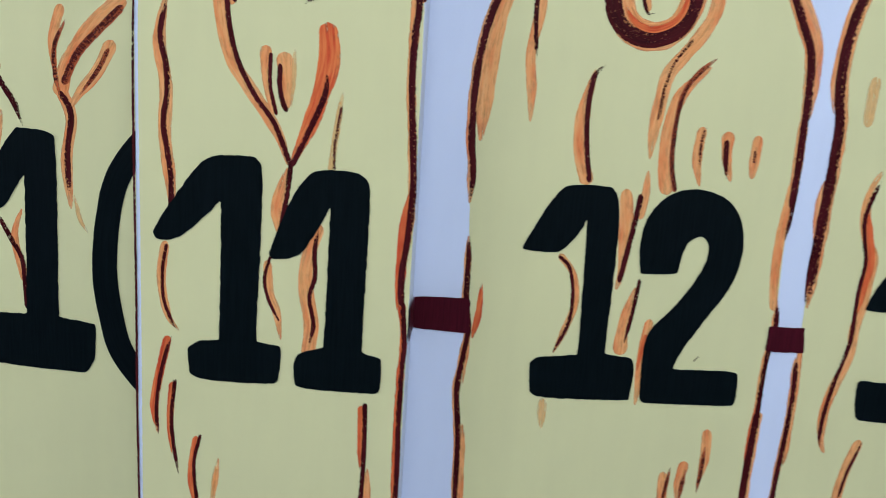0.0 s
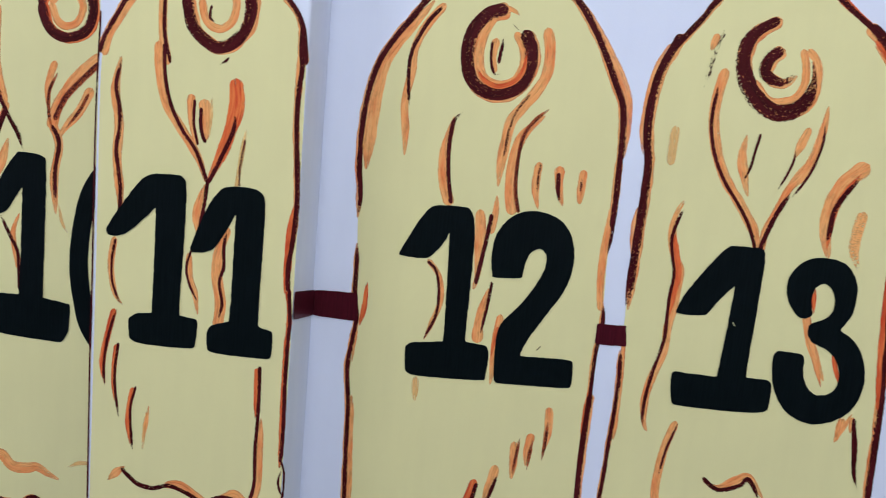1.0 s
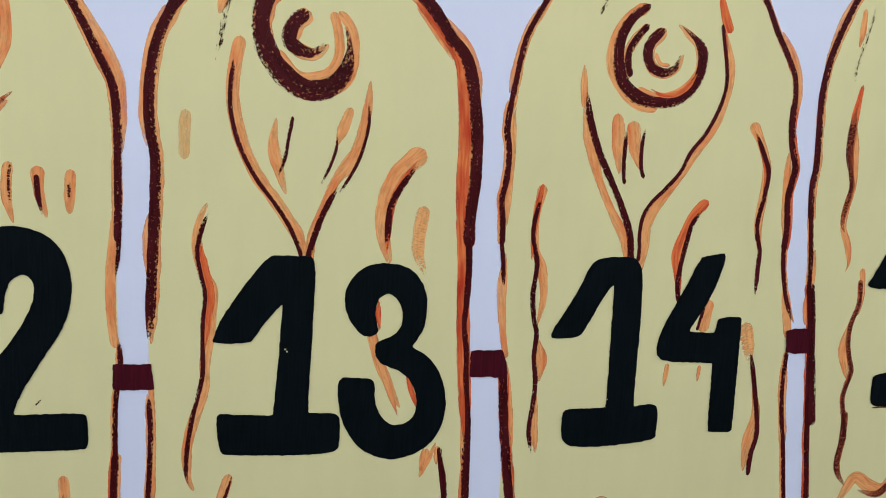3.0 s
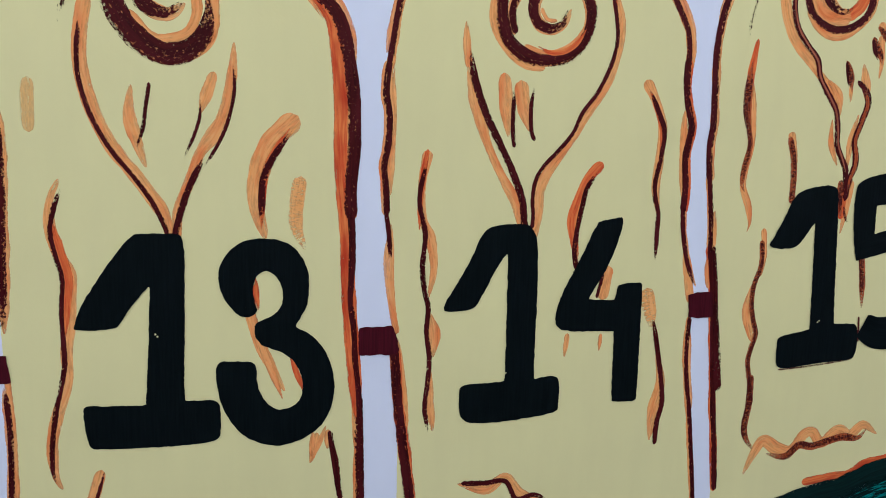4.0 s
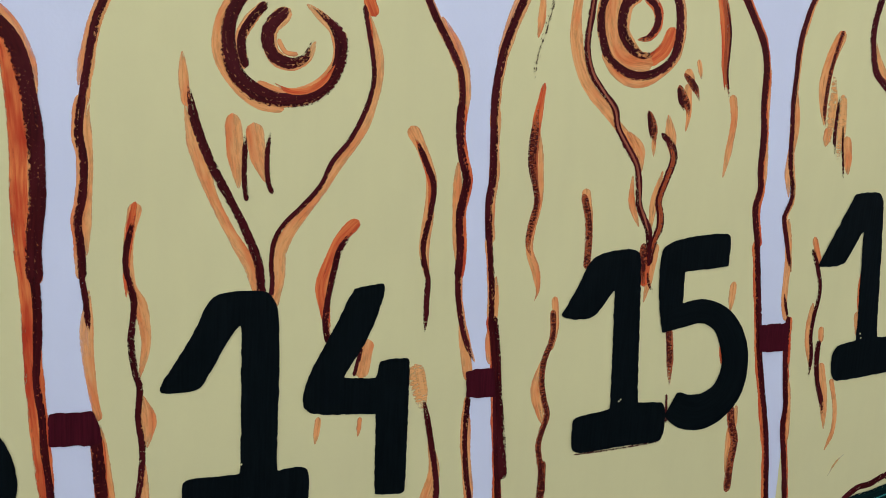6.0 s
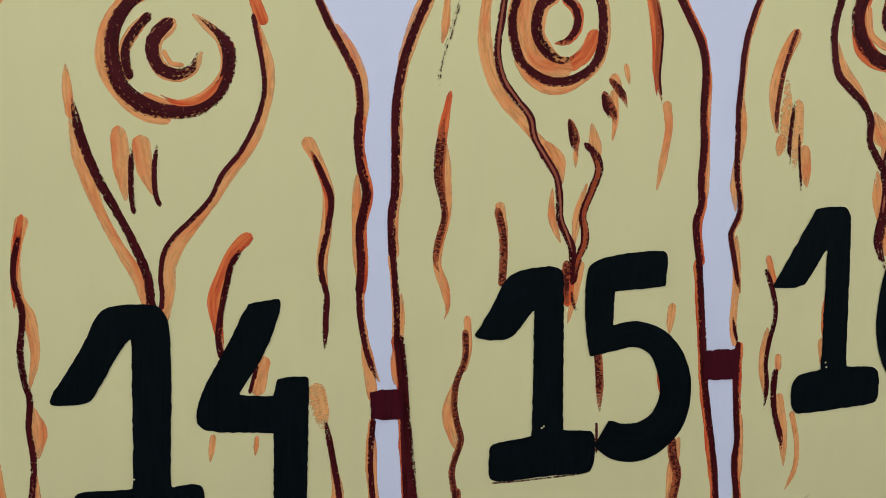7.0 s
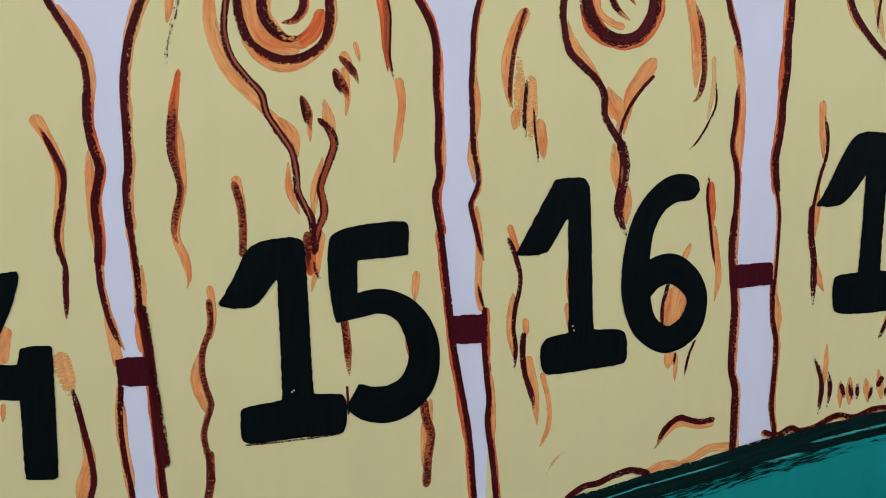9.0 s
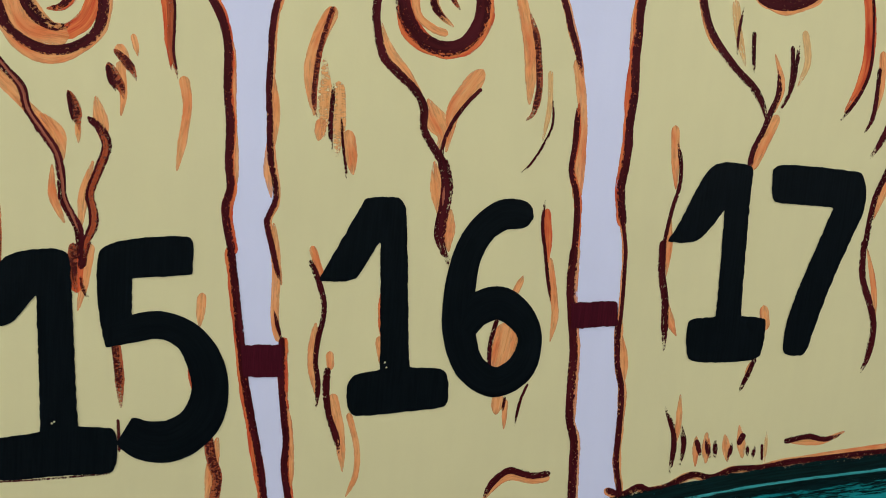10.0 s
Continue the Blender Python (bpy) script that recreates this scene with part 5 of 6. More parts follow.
stroke(board, "grain_shade", ORANGE, 1, 12.4, "tt", (-18.1, 491, 16.9), (-7.6, 475.6, 15.7), (-1.9, 457.6, 12.1))
stroke(board, "grain_shade", ORANGE, 1, 6.6, "tt", (-9.1, 454.6, 6.6), (-7.9, 431.6, 6.6), (0.8, 411.1, 8.1))
stroke(board, "grain_shade", ORANGE, 1, 9.2, "tt", (19.5, 507.5, 9.2), (24.2, 487.2, 10.6), (26.8, 471.7, 9.2))
stroke(board, "grain_shade", ORANGE, 1, 7.2, "tt", (19.2, 459.6, 7.8), (13.5, 432.7, 7.9), (11.8, 406.6, 8.1))
stroke(board, "grain_shade", RED, 1.4, 10.3, "rr", (14.3, 394.9, 8.5), (10.5, 375.6, 10.3), (10.6, 361.6, 10.3))
stroke(board, "grain_shade", ORANGE, 1, 7.3, "rt", (19.4, 394.7), (15.6, 366.6), (11.8, 344.5))
stroke(board, "grain_line", DRY_BROWN, 2.1, 7.0, "rt", (7.4, 394.7), (7.5, 375.6), (10.7, 358.6))
stroke(board, "grain_line", DRY_BROWN, 2.1, 3.3, "rt", (13.6, 370.6), (15.6, 361.6), (21.8, 351.5))
stroke(board, "grain_shade", ORANGE, 1, 4.6, "rt", (-101.3, 593.9, 4.6), (-102, 572, 7), (-103.9, 560, 7))
stroke(board, "grain_line", PARCHED, 2.1, 5.1, "rt", (-92.4, 593.9), (-97.2, 569.2), (-102.1, 551.4), (-105, 534.6), (-106, 519.8))
stroke(board, "grain_shade", ORANGE, 1, 6.1, "rt", (-51.4, 440.1, 9), (-45.8, 412.6, 6.1), (-43.2, 394.6, 5))
stroke(board, "grain_line", DRY_BROWN, 2.1, 6.4, "rr", (-52.9, 435.5), (-47.8, 417.6), (-45.7, 398.6), (-45.6, 375.6))
stroke(board, "grain_shade", ORANGE, 1, 3.9, "tt", (7.3, 491.4, 4.6), (8.8, 471.6, 3.9))
stroke(board, "grain_shade", ORANGE, 1, 6.4, "rt", (35.8, 533, 8), (38.8, 510.7, 5.8), (37.6, 494.6, 6.4))
stroke(board, "grain_shade", ORANGE, 1, 6.4, "rt", (34.3, 545.1, 9.4), (42.3, 532.5, 6.4))
stroke(board, "grain_shade", ORANGE, 1, 4.5, "rt", (44.1, 554.3), (48.2, 539.5))
stroke(board, "grain_shade", ORANGE, 1, 7.2, "rt", (81.2, 526.7, 9.6), (84.6, 507.8, 7.2), (82.8, 484.9, 7.2), (79.1, 456.9, 7.2))
stroke(board, "grain_shade", ORANGE, 1, 7.2, "rr", (-72.4, 347.5, 7.2), (-69.7, 323.4, 5.9), (-73.2, 304.3, 7.2))
stroke(board, "grain_shade", ORANGE, 1, 9.7, "tt", (-80.1, 294.3, 9.7), (-83.5, 270.2, 10.7), (-78.9, 248.3, 11.8), (-73.8, 234.8, 9.7))
stroke(board, "grain_line", DRY_BROWN, 2.1, 5.4, "rr", (-73.3, 336.5), (-72.2, 314.4), (-78.1, 294.3), (-79, 275.2), (-76, 260), (-71.9, 244.9), (-75.8, 229.8), (-77.8, 215.6), (-73.7, 194.4), (-70.5, 174.1))
stroke(board, "grain_line", DRY_BROWN, 2.1, 7.0, "rt", (40.1, 319.3), (43.3, 297.1), (45.6, 268.8))
stroke(board, "grain_line", DRY_BROWN, 2.1, 3.0, "rr", (43.7, 258.7), (45.9, 233.4))
stroke(board, "grain_shade", ORANGE, 1, 7.2, "rt", (102.2, 361.6), (101.5, 336.4))
stroke(board, "grain_shade", RED, 1.4, 3.8, "tt", (94.7, 311.2), (98, 285.9))
stroke(board, "grain_shade", ORANGE, 1, 9.2, "tt", (119.7, 245.9, 13.2), (116.1, 211.8, 9.4), (114.9, 180.2, 8.3))
stroke(board, "grain_line", DRY_BROWN, 2.1, 7.9, "rr", (112.6, 245.3), (115.8, 228), (121.1, 211.7), (119.3, 190.4), (118.6, 162.8))
stroke(board, "grain_line", DRY_BROWN, 2.1, 2.1, "rr", (-42.6, 207.4), (-3.3, 210.3), (39, 215.1))
stroke(board, "grain_line", DRY_BROWN, 2.1, 7.2, "rt", (-72.7, 201.4), (-72.6, 174.1), (-75.5, 150.8), (-72.4, 136.5), (-63.3, 124.3))
stroke(board, "grain_shade", ORANGE, 1, 11.6, "tt", (-72.2, 98.9, 11.6), (-63.2, 118.4, 11.9), (-52.2, 133.3, 11.6), (-36.3, 123.9, 14), (-19.9, 120.9, 11.6), (-5.9, 137.1, 11.6), (4.2, 139.1, 11.6), (15.4, 126.8, 11.6), (33.9, 138.2, 15.2), (47.8, 132.7, 11.6), (63.4, 143.3, 13), (81.3, 132.4, 11.6))
stroke(board, "grain_line", DRY_BROWN, 2.1, 8.1, "tt", (-48.1, 119.1), (-25.9, 114.8), (-10.8, 125.9), (5.3, 123.8), (24.5, 128.7), (40.7, 131.7), (58, 129.5), (68, 138.7))
stroke(board, "grain_shade", RED, 1.4, 9.2, "rr", (-0.4, 85, 9.2), (31.9, 88.8, 9.2), (51.2, 89.7, 9.2), (70.4, 100.8, 9.2), (97.8, 104.7, 9.2), (125.2, 114.7, 9.2), (160.8, 123, 13.2))
stroke(board, "grain_line", BROWN, 2, 6.4, "rr", (-56.5, 608.4, 6.1), (-58.8, 583.2, 6.2), (-60.8, 557.8, 6.2), (-55, 536.9, 6.3), (-42.7, 521.4, 6.3), (-31.4, 509.5, 6.4), (-27.1, 493.9, 6.4), (-16.7, 478.1, 6.5), (-6.8, 464.3, 6.5), (-2.7, 447.4, 6.6), (-1.5, 431.5, 6.6), (4.1, 419.4, 6.6), (10.8, 406.7, 6.7), (12.5, 385.8, 6.7))
stroke(board, "grain_highlight", TAN, 2.6, 2.1, "tt", (-57.1, 604.2, 2), (-59.6, 574.8, 2), (-59.7, 555.8, 2), (-53.6, 536.6, 2), (-41.2, 520.6, 2), (-30.8, 508.2, 2.1), (-26.1, 492.7, 2.1), (-15.2, 476.9, 2.1), (-6.2, 462.5, 2.1), (-2.1, 445.1, 2.1), (-0, 430.2, 2.1), (5.7, 418, 2.1), (11.5, 404.4, 2.1))
stroke(board, "grain_line", BROWN, 2, 6.9, "rr", (16, 490.5, 4.7), (24.7, 482.5, 7.1), (28.6, 470.5, 7.1), (23.3, 453, 7.1), (17.7, 434.5, 7.1), (20.5, 423.2, 7.2), (21.1, 410.7, 7.2), (16.7, 398.5, 7.2), (13.5, 378.8, 7.2))
stroke(board, "grain_highlight", RUST, 2.6, 3.8, "tt", (22.6, 485.5, 3.8), (28.1, 470.5, 3.8), (23.7, 454, 3.8), (18.6, 435.5, 3.8), (21.1, 421.8, 3.8), (21.1, 410.7, 3.8), (17.2, 398.5, 3.8), (14.6, 383.5, 3.8))
stroke(board, "grain_shade", RED, 1.4, 6.3, "rt", (-95.5, 523.6, 3.9), (-97.8, 508.5, 6.1), (-99.9, 491.2, 7.9), (-99.9, 465.1, 7.1), (-96.1, 443.3, 6.2))
stroke(board, "grain_shade", ORANGE, 1, 6.2, "tt", (-97.1, 487, 6.6), (-94.1, 456.6, 6.7), (-93.1, 430.2, 6.7), (-97.4, 407.7, 6.7), (-98.7, 389.6, 6.8), (-91.8, 371.6, 7.7), (-88.7, 355.6, 5.5), (-90.9, 345.9, 2.7))
stroke(board, "grain_line", DRY_BROWN, 2.1, 6.6, "tt", (-99.3, 505, 5.7), (-100.9, 484.6, 8.8), (-101, 460.7, 8.4), (-97.4, 442.4, 5.8), (-94.8, 427.9, 5.8), (-99.1, 406.7, 6.3), (-100.2, 393.2, 6.8), (-97, 384.2, 5.4))
stroke(board, "grain_line", DRY_BROWN, 2.1, 5.9, "rt", (1, 508.3, 3.7), (4.4, 500.6, 7.9), (7.1, 490.5, 7.9), (9.3, 480.4, 4.2))
stroke(board, "grain_line", BROWN, 2, 2.9, "rt", (1, 508.3, 2.8), (2.8, 496.9, 3.7), (4.6, 486.4, 2.3))
stroke(board, "grain_line", DRY_BROWN, 2.1, 6.4, "rt", (28.2, 531.2, 5.6), (31.8, 522.6, 9.4), (37.2, 514.9, 7.6), (39.3, 507, 2.8))
stroke(board, "grain_line", BROWN, 2, 3.6, "rt", (27.3, 530.2, 3.7), (29.6, 520.7, 4.7), (33.6, 512, 2.4))
stroke(board, "grain_line", DRY_BROWN, 2.1, 4.9, "rt", (32, 541.9, 4.2), (39.2, 535.4, 6.6), (44.5, 528.7, 6.1), (48, 520.9, 2.8))
stroke(board, "grain_shade", RED, 1.4, 6.5, "rt", (58.7, 610.7, 6.5), (64.2, 593.1, 8.5), (68.1, 571.7, 7.6), (69.8, 549.8, 6.2), (71.9, 532.2, 3.8))
stroke(board, "grain_line", RUST, 2, 5.0, "rt", (62.6, 609.3, 5.6), (68.4, 589.1, 6.6), (70.5, 567.4, 6.2), (71.4, 547.7, 4.8), (76.8, 526.3, 1.9))
stroke(board, "grain_line", BROWN, 2.2, 2.1, "tt", (64.8, 606.1, 2.1), (71.8, 582.8, 2.1), (72.8, 563.2, 2.1), (73, 545.6, 2.2), (77.8, 525.9, 2.2))
stroke(board, "outline_tail", BROWN, 5.9, 6.9, "rr", (-125.7, 331.5, 5.9), (-122.5, 311.2, 5.9), (-120.1, 287.8, 6.4), (-117.1, 261.8, 6.9), (-113.3, 230.5, 7.9), (-109.2, 191.4, 8.4))
digit(board, "fifteen", shape((-66.3, 333.5), (-61.4, 340.5), (-50.5, 361.5), (-43.6, 380.6), (-29.6, 388.6), (-4.6, 392.6), (4.4, 388.6), (6.5, 375.6), (14.5, 252.7), (39.7, 252.6), (43.8, 246.6), (45, 225.3), (41, 215.1), (-3.4, 212.3), (-39.6, 207.4), (-46.6, 212.5), (-47.8, 238.8), (-42.8, 242.8), (-11.7, 247.7), (-17.4, 356.5), (-26.3, 342.5), (-35.3, 331.4), (-47.3, 329.4), (-61.3, 330.4)))
digit(board, "fifteen", shape((24.5, 389.7), (30.4, 396.7), (43.4, 401.7), (67.5, 405.8), (89.6, 407.8), (93.7, 404.8), (95, 378.7), (91, 376.7), (49.7, 372.6), (52.2, 322.3), (33.1, 316.3), (27.9, 337.4), (24.6, 366.6)),
      sweep(27.3, "bb", (38, 328.4, 21), (51.1, 332.4, 22), (73.2, 336.4, 22), (94.5, 327.3, 24), (107.9, 306.1, 28), (112.2, 282.8, 29), (105.3, 258.5, 32), (86.3, 243.4, 35), (66, 242.4, 33), (48.8, 250.6, 26)))
speck(board, -3.9, 255.2)
speck(board, -2.1, 256.6)

# plank with the number sixteen
board = plank(1.341, 0.000, "sixteen")
face(board, ((-27.8, 691.1), (-84.6, 665.2), (-118, 623.3), (-129, 592.8), (-132, 571.5), (-131.9, 550.3), (-131.8, 524.9), (-129.7, 498.6), (-127.6, 473.4), (-123.5, 451.1), (-123.4, 438), (-125.4, 423.8), (-123.3, 406.7), (-117.2, 375.4), (-115.1, 347.1), (-108.9, 319.9), (-105.7, 272.5), (-101.6, 244.3), (-100.5, 220.1), (-100.2, 108.5)),
     ((-27.8, 691.1), (34.4, 683.5), (77.4, 654.3), (96.9, 621.7), (105.1, 600.4), (112.3, 583.1), (118.4, 555.6), (121.5, 522.9), (123.6, 486.3), (127.7, 447.6), (128.8, 419.1), (128.8, 389.6), (132.9, 360.2), (138, 329.7), (139.1, 299.3), (142.1, 268.8), (147.3, 248.5), (149.3, 222.2), (149.3, 167.5)))
stroke(board, "outline_shade", ORANGE, 1, 6.1, "tt", (-129.3, 538.1, 5.1), (-126.5, 507.7, 7.8), (-125.4, 482.5, 5.8))
stroke(board, "outline_shade", ORANGE, 1, 6.1, "tt", (-131.2, 485.5, 5.1), (-129.1, 464.4, 7), (-125.5, 442, 6.1))
stroke(board, "outline", BROWN, 2, 5.0, "rt", (-27.8, 691.1), (-84.6, 665.2), (-118, 623.3), (-129, 592.8), (-132, 571.5), (-131.9, 550.3), (-131.8, 524.9), (-129.7, 498.6), (-127.6, 473.4), (-122.5, 451.1), (-122.4, 438), (-127.4, 423.8), (-123.3, 406.7), (-118.2, 388.5), (-114.1, 373.4))
stroke(board, "outline_shade", ORANGE, 1, 6.9, "tr", (-122.4, 422.5, 9.1), (-118.2, 384.5, 6.9), (-117.1, 347.1, 6.9), (-113.5, 328.8, 5.8))
stroke(board, "outline", BROWN, 2, 3.2, "tt", (-118.1, 354.2), (-114, 338), (-108.9, 324.9))
stroke(board, "outline", BROWN, 2, 6.2, "rr", (-110, 329), (-108.9, 300.7), (-105.7, 272.5), (-101.6, 244.3), (-101.6, 220.1), (-95.4, 185.9), (-90.3, 150.7), (-84.1, 115.5))
stroke(board, "outline_shade", ORANGE, 1, 3.8, "tt", (-102.7, 272.4, 5.9), (-97.7, 234.2, 5.9), (-95.7, 199.9, 4.4))
stroke(board, "outline_shade", ORANGE, 1, 9.1, "rr", (114.3, 573.9, 9.1), (122.9, 533.1, 8.4), (124.5, 495.5, 11.2), (125.7, 461.9, 9.1))
stroke(board, "outline", BROWN, 2, 5.8, "rt", (-27.8, 691.1), (34.4, 683.5), (77.4, 654.3), (96.9, 621.7), (105.1, 600.4), (112.3, 583.1), (119.5, 561.7))
stroke(board, "outline", BROWN, 2, 5.5, "tr", (118.4, 541.3), (119.5, 508.7), (118.5, 485.2), (124.6, 466.9), (127.7, 447.6), (128.8, 416.1))
stroke(board, "outline", BROWN, 2, 8.2, "rr", (128.8, 419.1), (128.8, 389.6), (132.9, 360.2), (138, 329.7), (139.1, 299.3), (141.1, 268.8), (147.3, 248.5), (149.3, 222.2), (151.4, 185.7), (153.4, 153.3))
stroke(board, "grain_shade", RED, 1.4, 6.6, "tt", (-38.3, 599.9, 9.7), (-28.5, 580.3, 9.7), (-9.8, 569.5, 9.5), (7.5, 567.7, 9.7))
stroke(board, "knot_shade", ORANGE, 1.3, 6.4, "rr", (-25.6, 614.8), (-21.5, 595.5), (-9.3, 586.4), (2, 583.4))
stroke(board, "knot_ring", BROWN, 2.2, 12.4, "rr", (-6.3, 646.5), (-26.6, 632.1), (-34.7, 609.7), (-29.6, 590.4), (-16.4, 576.2), (2, 571.2), (18.3, 577.4), (28.4, 592.8), (30.4, 613.1), (22.2, 634.5), (10, 644.6), (-6.3, 646.5))
stroke(board, "knot_ring", BROWN, 2.2, 6.2, "rt", (-8.3, 625.1), (-10.3, 607.8), (-4.2, 597.6), (7, 589.6))
stroke(board, "grain_line", DRY_BROWN, 2.1, 3.9, "tt", (0.9, 618), (6, 609.9), (12.1, 602.8))
stroke(board, "grain_shade", ORANGE, 1, 6.5, "tt", (-49.9, 586.2, 6.6), (-43.1, 566.4, 9.4), (-28.2, 549.9, 8.8), (-11.3, 530.5, 6.6))
stroke(board, "grain_shade", ORANGE, 1, 15.0, "tt", (-8.1, 531.2, 12.6), (-0.8, 516.2, 18.8), (7.2, 503.2, 15), (4.2, 492, 15))
stroke(board, "grain_shade", ORANGE, 1, 10.7, "rt", (33.6, 556.1, 10.7), (26.1, 544.5, 15.1), (14.6, 526.4, 11.5), (11.3, 503.2, 10.7), (10.3, 490, 10.7))
stroke(board, "grain_shade", ORANGE, 1, 9.9, "tt", (1.4, 482.1, 10.7), (6.8, 457.5, 13.2), (10.4, 434.2, 9.9))
stroke(board, "grain_shade", ORANGE, 1, 7.9, "tt", (18.2, 444.5, 10.6), (17.9, 420.4, 11.5), (19.8, 408.9, 7.6))
stroke(board, "grain_line", BROWN, 2, 6.9, "rr", (-49, 628.9), (-54, 602.4), (-53, 581.1), (-45.8, 559.8), (-33.6, 548.7), (-19.3, 536.6), (-11.2, 524.4), (-9.1, 506.2), (1.1, 491), (9.3, 480.8))
stroke(board, "grain_line", BROWN, 2, 3.5, "rr", (34.6, 542.9), (23.4, 529.7), (13.3, 513.4), (7.2, 494), (8.3, 480.8))
stroke(board, "grain_line", BROWN, 2, 10.3, "rt", (8.3, 482.9), (13.4, 466.7), (13.4, 448.4), (11.4, 434.2), (11.4, 420), (16.5, 406.8), (22.6, 395.7))
stroke(board, "grain_highlight", TAN, 3, 2.5, "tt", (11.3, 462.6), (11.4, 446.4))
stroke(board, "grain_shade", ORANGE, 1, 11.8, "rt", (-87.5, 590, 11.8), (-95.5, 571.7, 11.8), (-101.4, 549.5, 10.1), (-100.5, 528.1, 11.8), (-96.4, 508.9, 11.8))
stroke(board, "grain_shade", DRY_ORANGE, 1.2, 10.9, "tt", (-91.4, 554.5), (-89.3, 525.1), (-89.2, 489.7))
stroke(board, "grain_line", DRY_BROWN, 2.1, 4.1, "rt", (-87.5, 592.1), (-91.5, 576.8), (-95.5, 558.5), (-97.4, 537.2), (-97.4, 520), (-94.3, 507.9))
stroke(board, "grain_shade", ORANGE, 1, 8.2, "rt", (-90.7, 505.2, 9.1), (-92.2, 489.7, 8.2))
stroke(board, "grain_shade", DRY_ORANGE, 1.2, 10.1, "rt", (-79.2, 534.3), (-77.1, 513), (-77, 477.6))
stroke(board, "grain_line", BROWN, 2, 4.0, "tt", (-83.3, 536.3), (-83.2, 517), (-83.2, 498.8), (-81.1, 483.6))
stroke(board, "grain_shade", ORANGE, 1, 9.1, "rt", (-69.2, 497.8, 9.5), (-65.5, 478.5, 10.4), (-63.3, 465.3, 10.1))
stroke(board, "grain_line", BROWN, 2, 2.4, "tt", (-76.1, 514), (-73, 490.7), (-69.9, 473.5), (-66.8, 456.3))
stroke(board, "grain_shade", ORANGE, 1, 8.7, "rt", (60, 621.5, 8.7), (66.9, 600.4, 10.3), (74, 574, 11.9), (76.3, 534.9, 10.4))
stroke(board, "grain_line", DRY_BROWN, 2.1, 5.7, "tt", (69.3, 608.3), (77.5, 588), (81.6, 565.6), (83.6, 547.2), (80.6, 528.9), (74.5, 521.7))
stroke(board, "grain_shade", PALE, 0.8, 5.0, "rt", (91.8, 562.6), (93.9, 535.1), (90.8, 506.5))
stroke(board, "grain_line", BROWN, 2, 2.3, "tt", (95.9, 543.2), (98, 520.8), (90.8, 501.4), (82.7, 487.2), (74.5, 478))
stroke(board, "grain_shade", RED, 1.4, 4.9, "rt", (100.8, 449.6, 5.5), (104, 426.9, 7.4), (106.3, 402.8, 4.9))
stroke(board, "grain_shade", ORANGE, 1, 6.3, "rt", (107.3, 407.9, 6.3), (114.2, 378.4, 6.9), (117.5, 359.2, 6.3), (115.5, 336.8, 6.3))
stroke(board, "grain_line", BROWN, 2, 3.3, "tt", (98, 458.7), (98.1, 436.4), (103.2, 412), (108.3, 388.6), (112.4, 371.3))
stroke(board, "grain_shade", ORANGE, 1, 6.3, "rr", (-91, 404.7, 6.3), (-82.7, 381.4, 6.1))
stroke(board, "grain_shade", ORANGE, 1, 6.8, "tt", (-84.4, 343.9, 9.6), (-85.8, 311.8, 6.5), (-80.5, 282.5, 6.8))
stroke(board, "grain_line", BROWN, 2, 4.6, "rt", (-92, 393.6), (-85.9, 381.4), (-79.7, 363.3), (-78.7, 349.1), (-81.7, 331), (-82.6, 311.8), (-79.5, 292.6), (-79.5, 271.4))
stroke(board, "grain_shade", ORANGE, 1, 6.6, "rr", (-71.5, 318.8, 6.6), (-70, 306.9, 5.5))
stroke(board, "grain_shade", ORANGE, 1, 5.7, "rt", (-66.8, 283.3, 8.5), (-59.4, 253.7, 8.4), (-54.1, 217.9, 5.7))
stroke(board, "grain_line", BROWN, 2, 5.9, "rt", (-72.5, 305.7), (-72.5, 288.6), (-69.4, 268.4), (-62.2, 249.2), (-57.1, 231))
stroke(board, "grain_shade", ORANGE, 1, 5.1, "rt", (-52.2, 267.3), (-44, 240.1), (-42.9, 215.9), (-50, 195.7))
stroke(board, "grain_shade", RED, 1.4, 5.0, "tt", (-32.2, 376.1, 7.5), (-32.1, 352.1, 5), (-28, 329.2, 7.5))
stroke(board, "grain_shade", ORANGE, 1, 7.2, "rr", (-31.7, 333.1, 8.2), (-27, 311.7, 7.2))
stroke(board, "grain_line", BROWN, 2, 2.0, "tt", (-32.2, 370.3), (-32.1, 352.1), (-28, 334.9))
stroke(board, "grain_shade", ORANGE, 1, 23.6, "rr", (78.4, 345.3, 26.5), (73.9, 314.7, 21.2))
stroke(board, "grain_line", BROWN, 2, 4.0, "rr", (66.5, 354.1), (62.5, 331.8), (63.5, 309.5))
stroke(board, "grain_shade", ORANGE, 1, 6.3, "tr", (85.8, 392.7), (79.7, 376.4))
stroke(board, "grain_shade", ORANGE, 1, 7.2, "rt", (74.3, 287, 10.5), (73.3, 270.5, 10.5))
stroke(board, "grain_shade", ORANGE, 1, 4.9, "rt", (80.9, 283.2), (81.9, 257.8))
stroke(board, "grain_line", BROWN, 2, 3.1, "rt", (79.8, 286.2), (78.8, 272))
stroke(board, "grain_line", BROWN, 2, 2.8, "rt", (99.2, 298.3), (94.1, 283.1), (91.1, 259.8))
stroke(board, "grain_shade", ORANGE, 1, 6.2, "tr", (66.3, 188.9, 5.3), (80.8, 208.4, 6.4), (93.4, 215.4, 8.4), (111.4, 212.2, 8.2), (126.7, 214.1, 8.2))
stroke(board, "grain_line", BROWN, 2, 6.5, "tr", (68.7, 190.1), (75.8, 208.3), (90.1, 220.4), (110.5, 216.2), (126.8, 218.2))
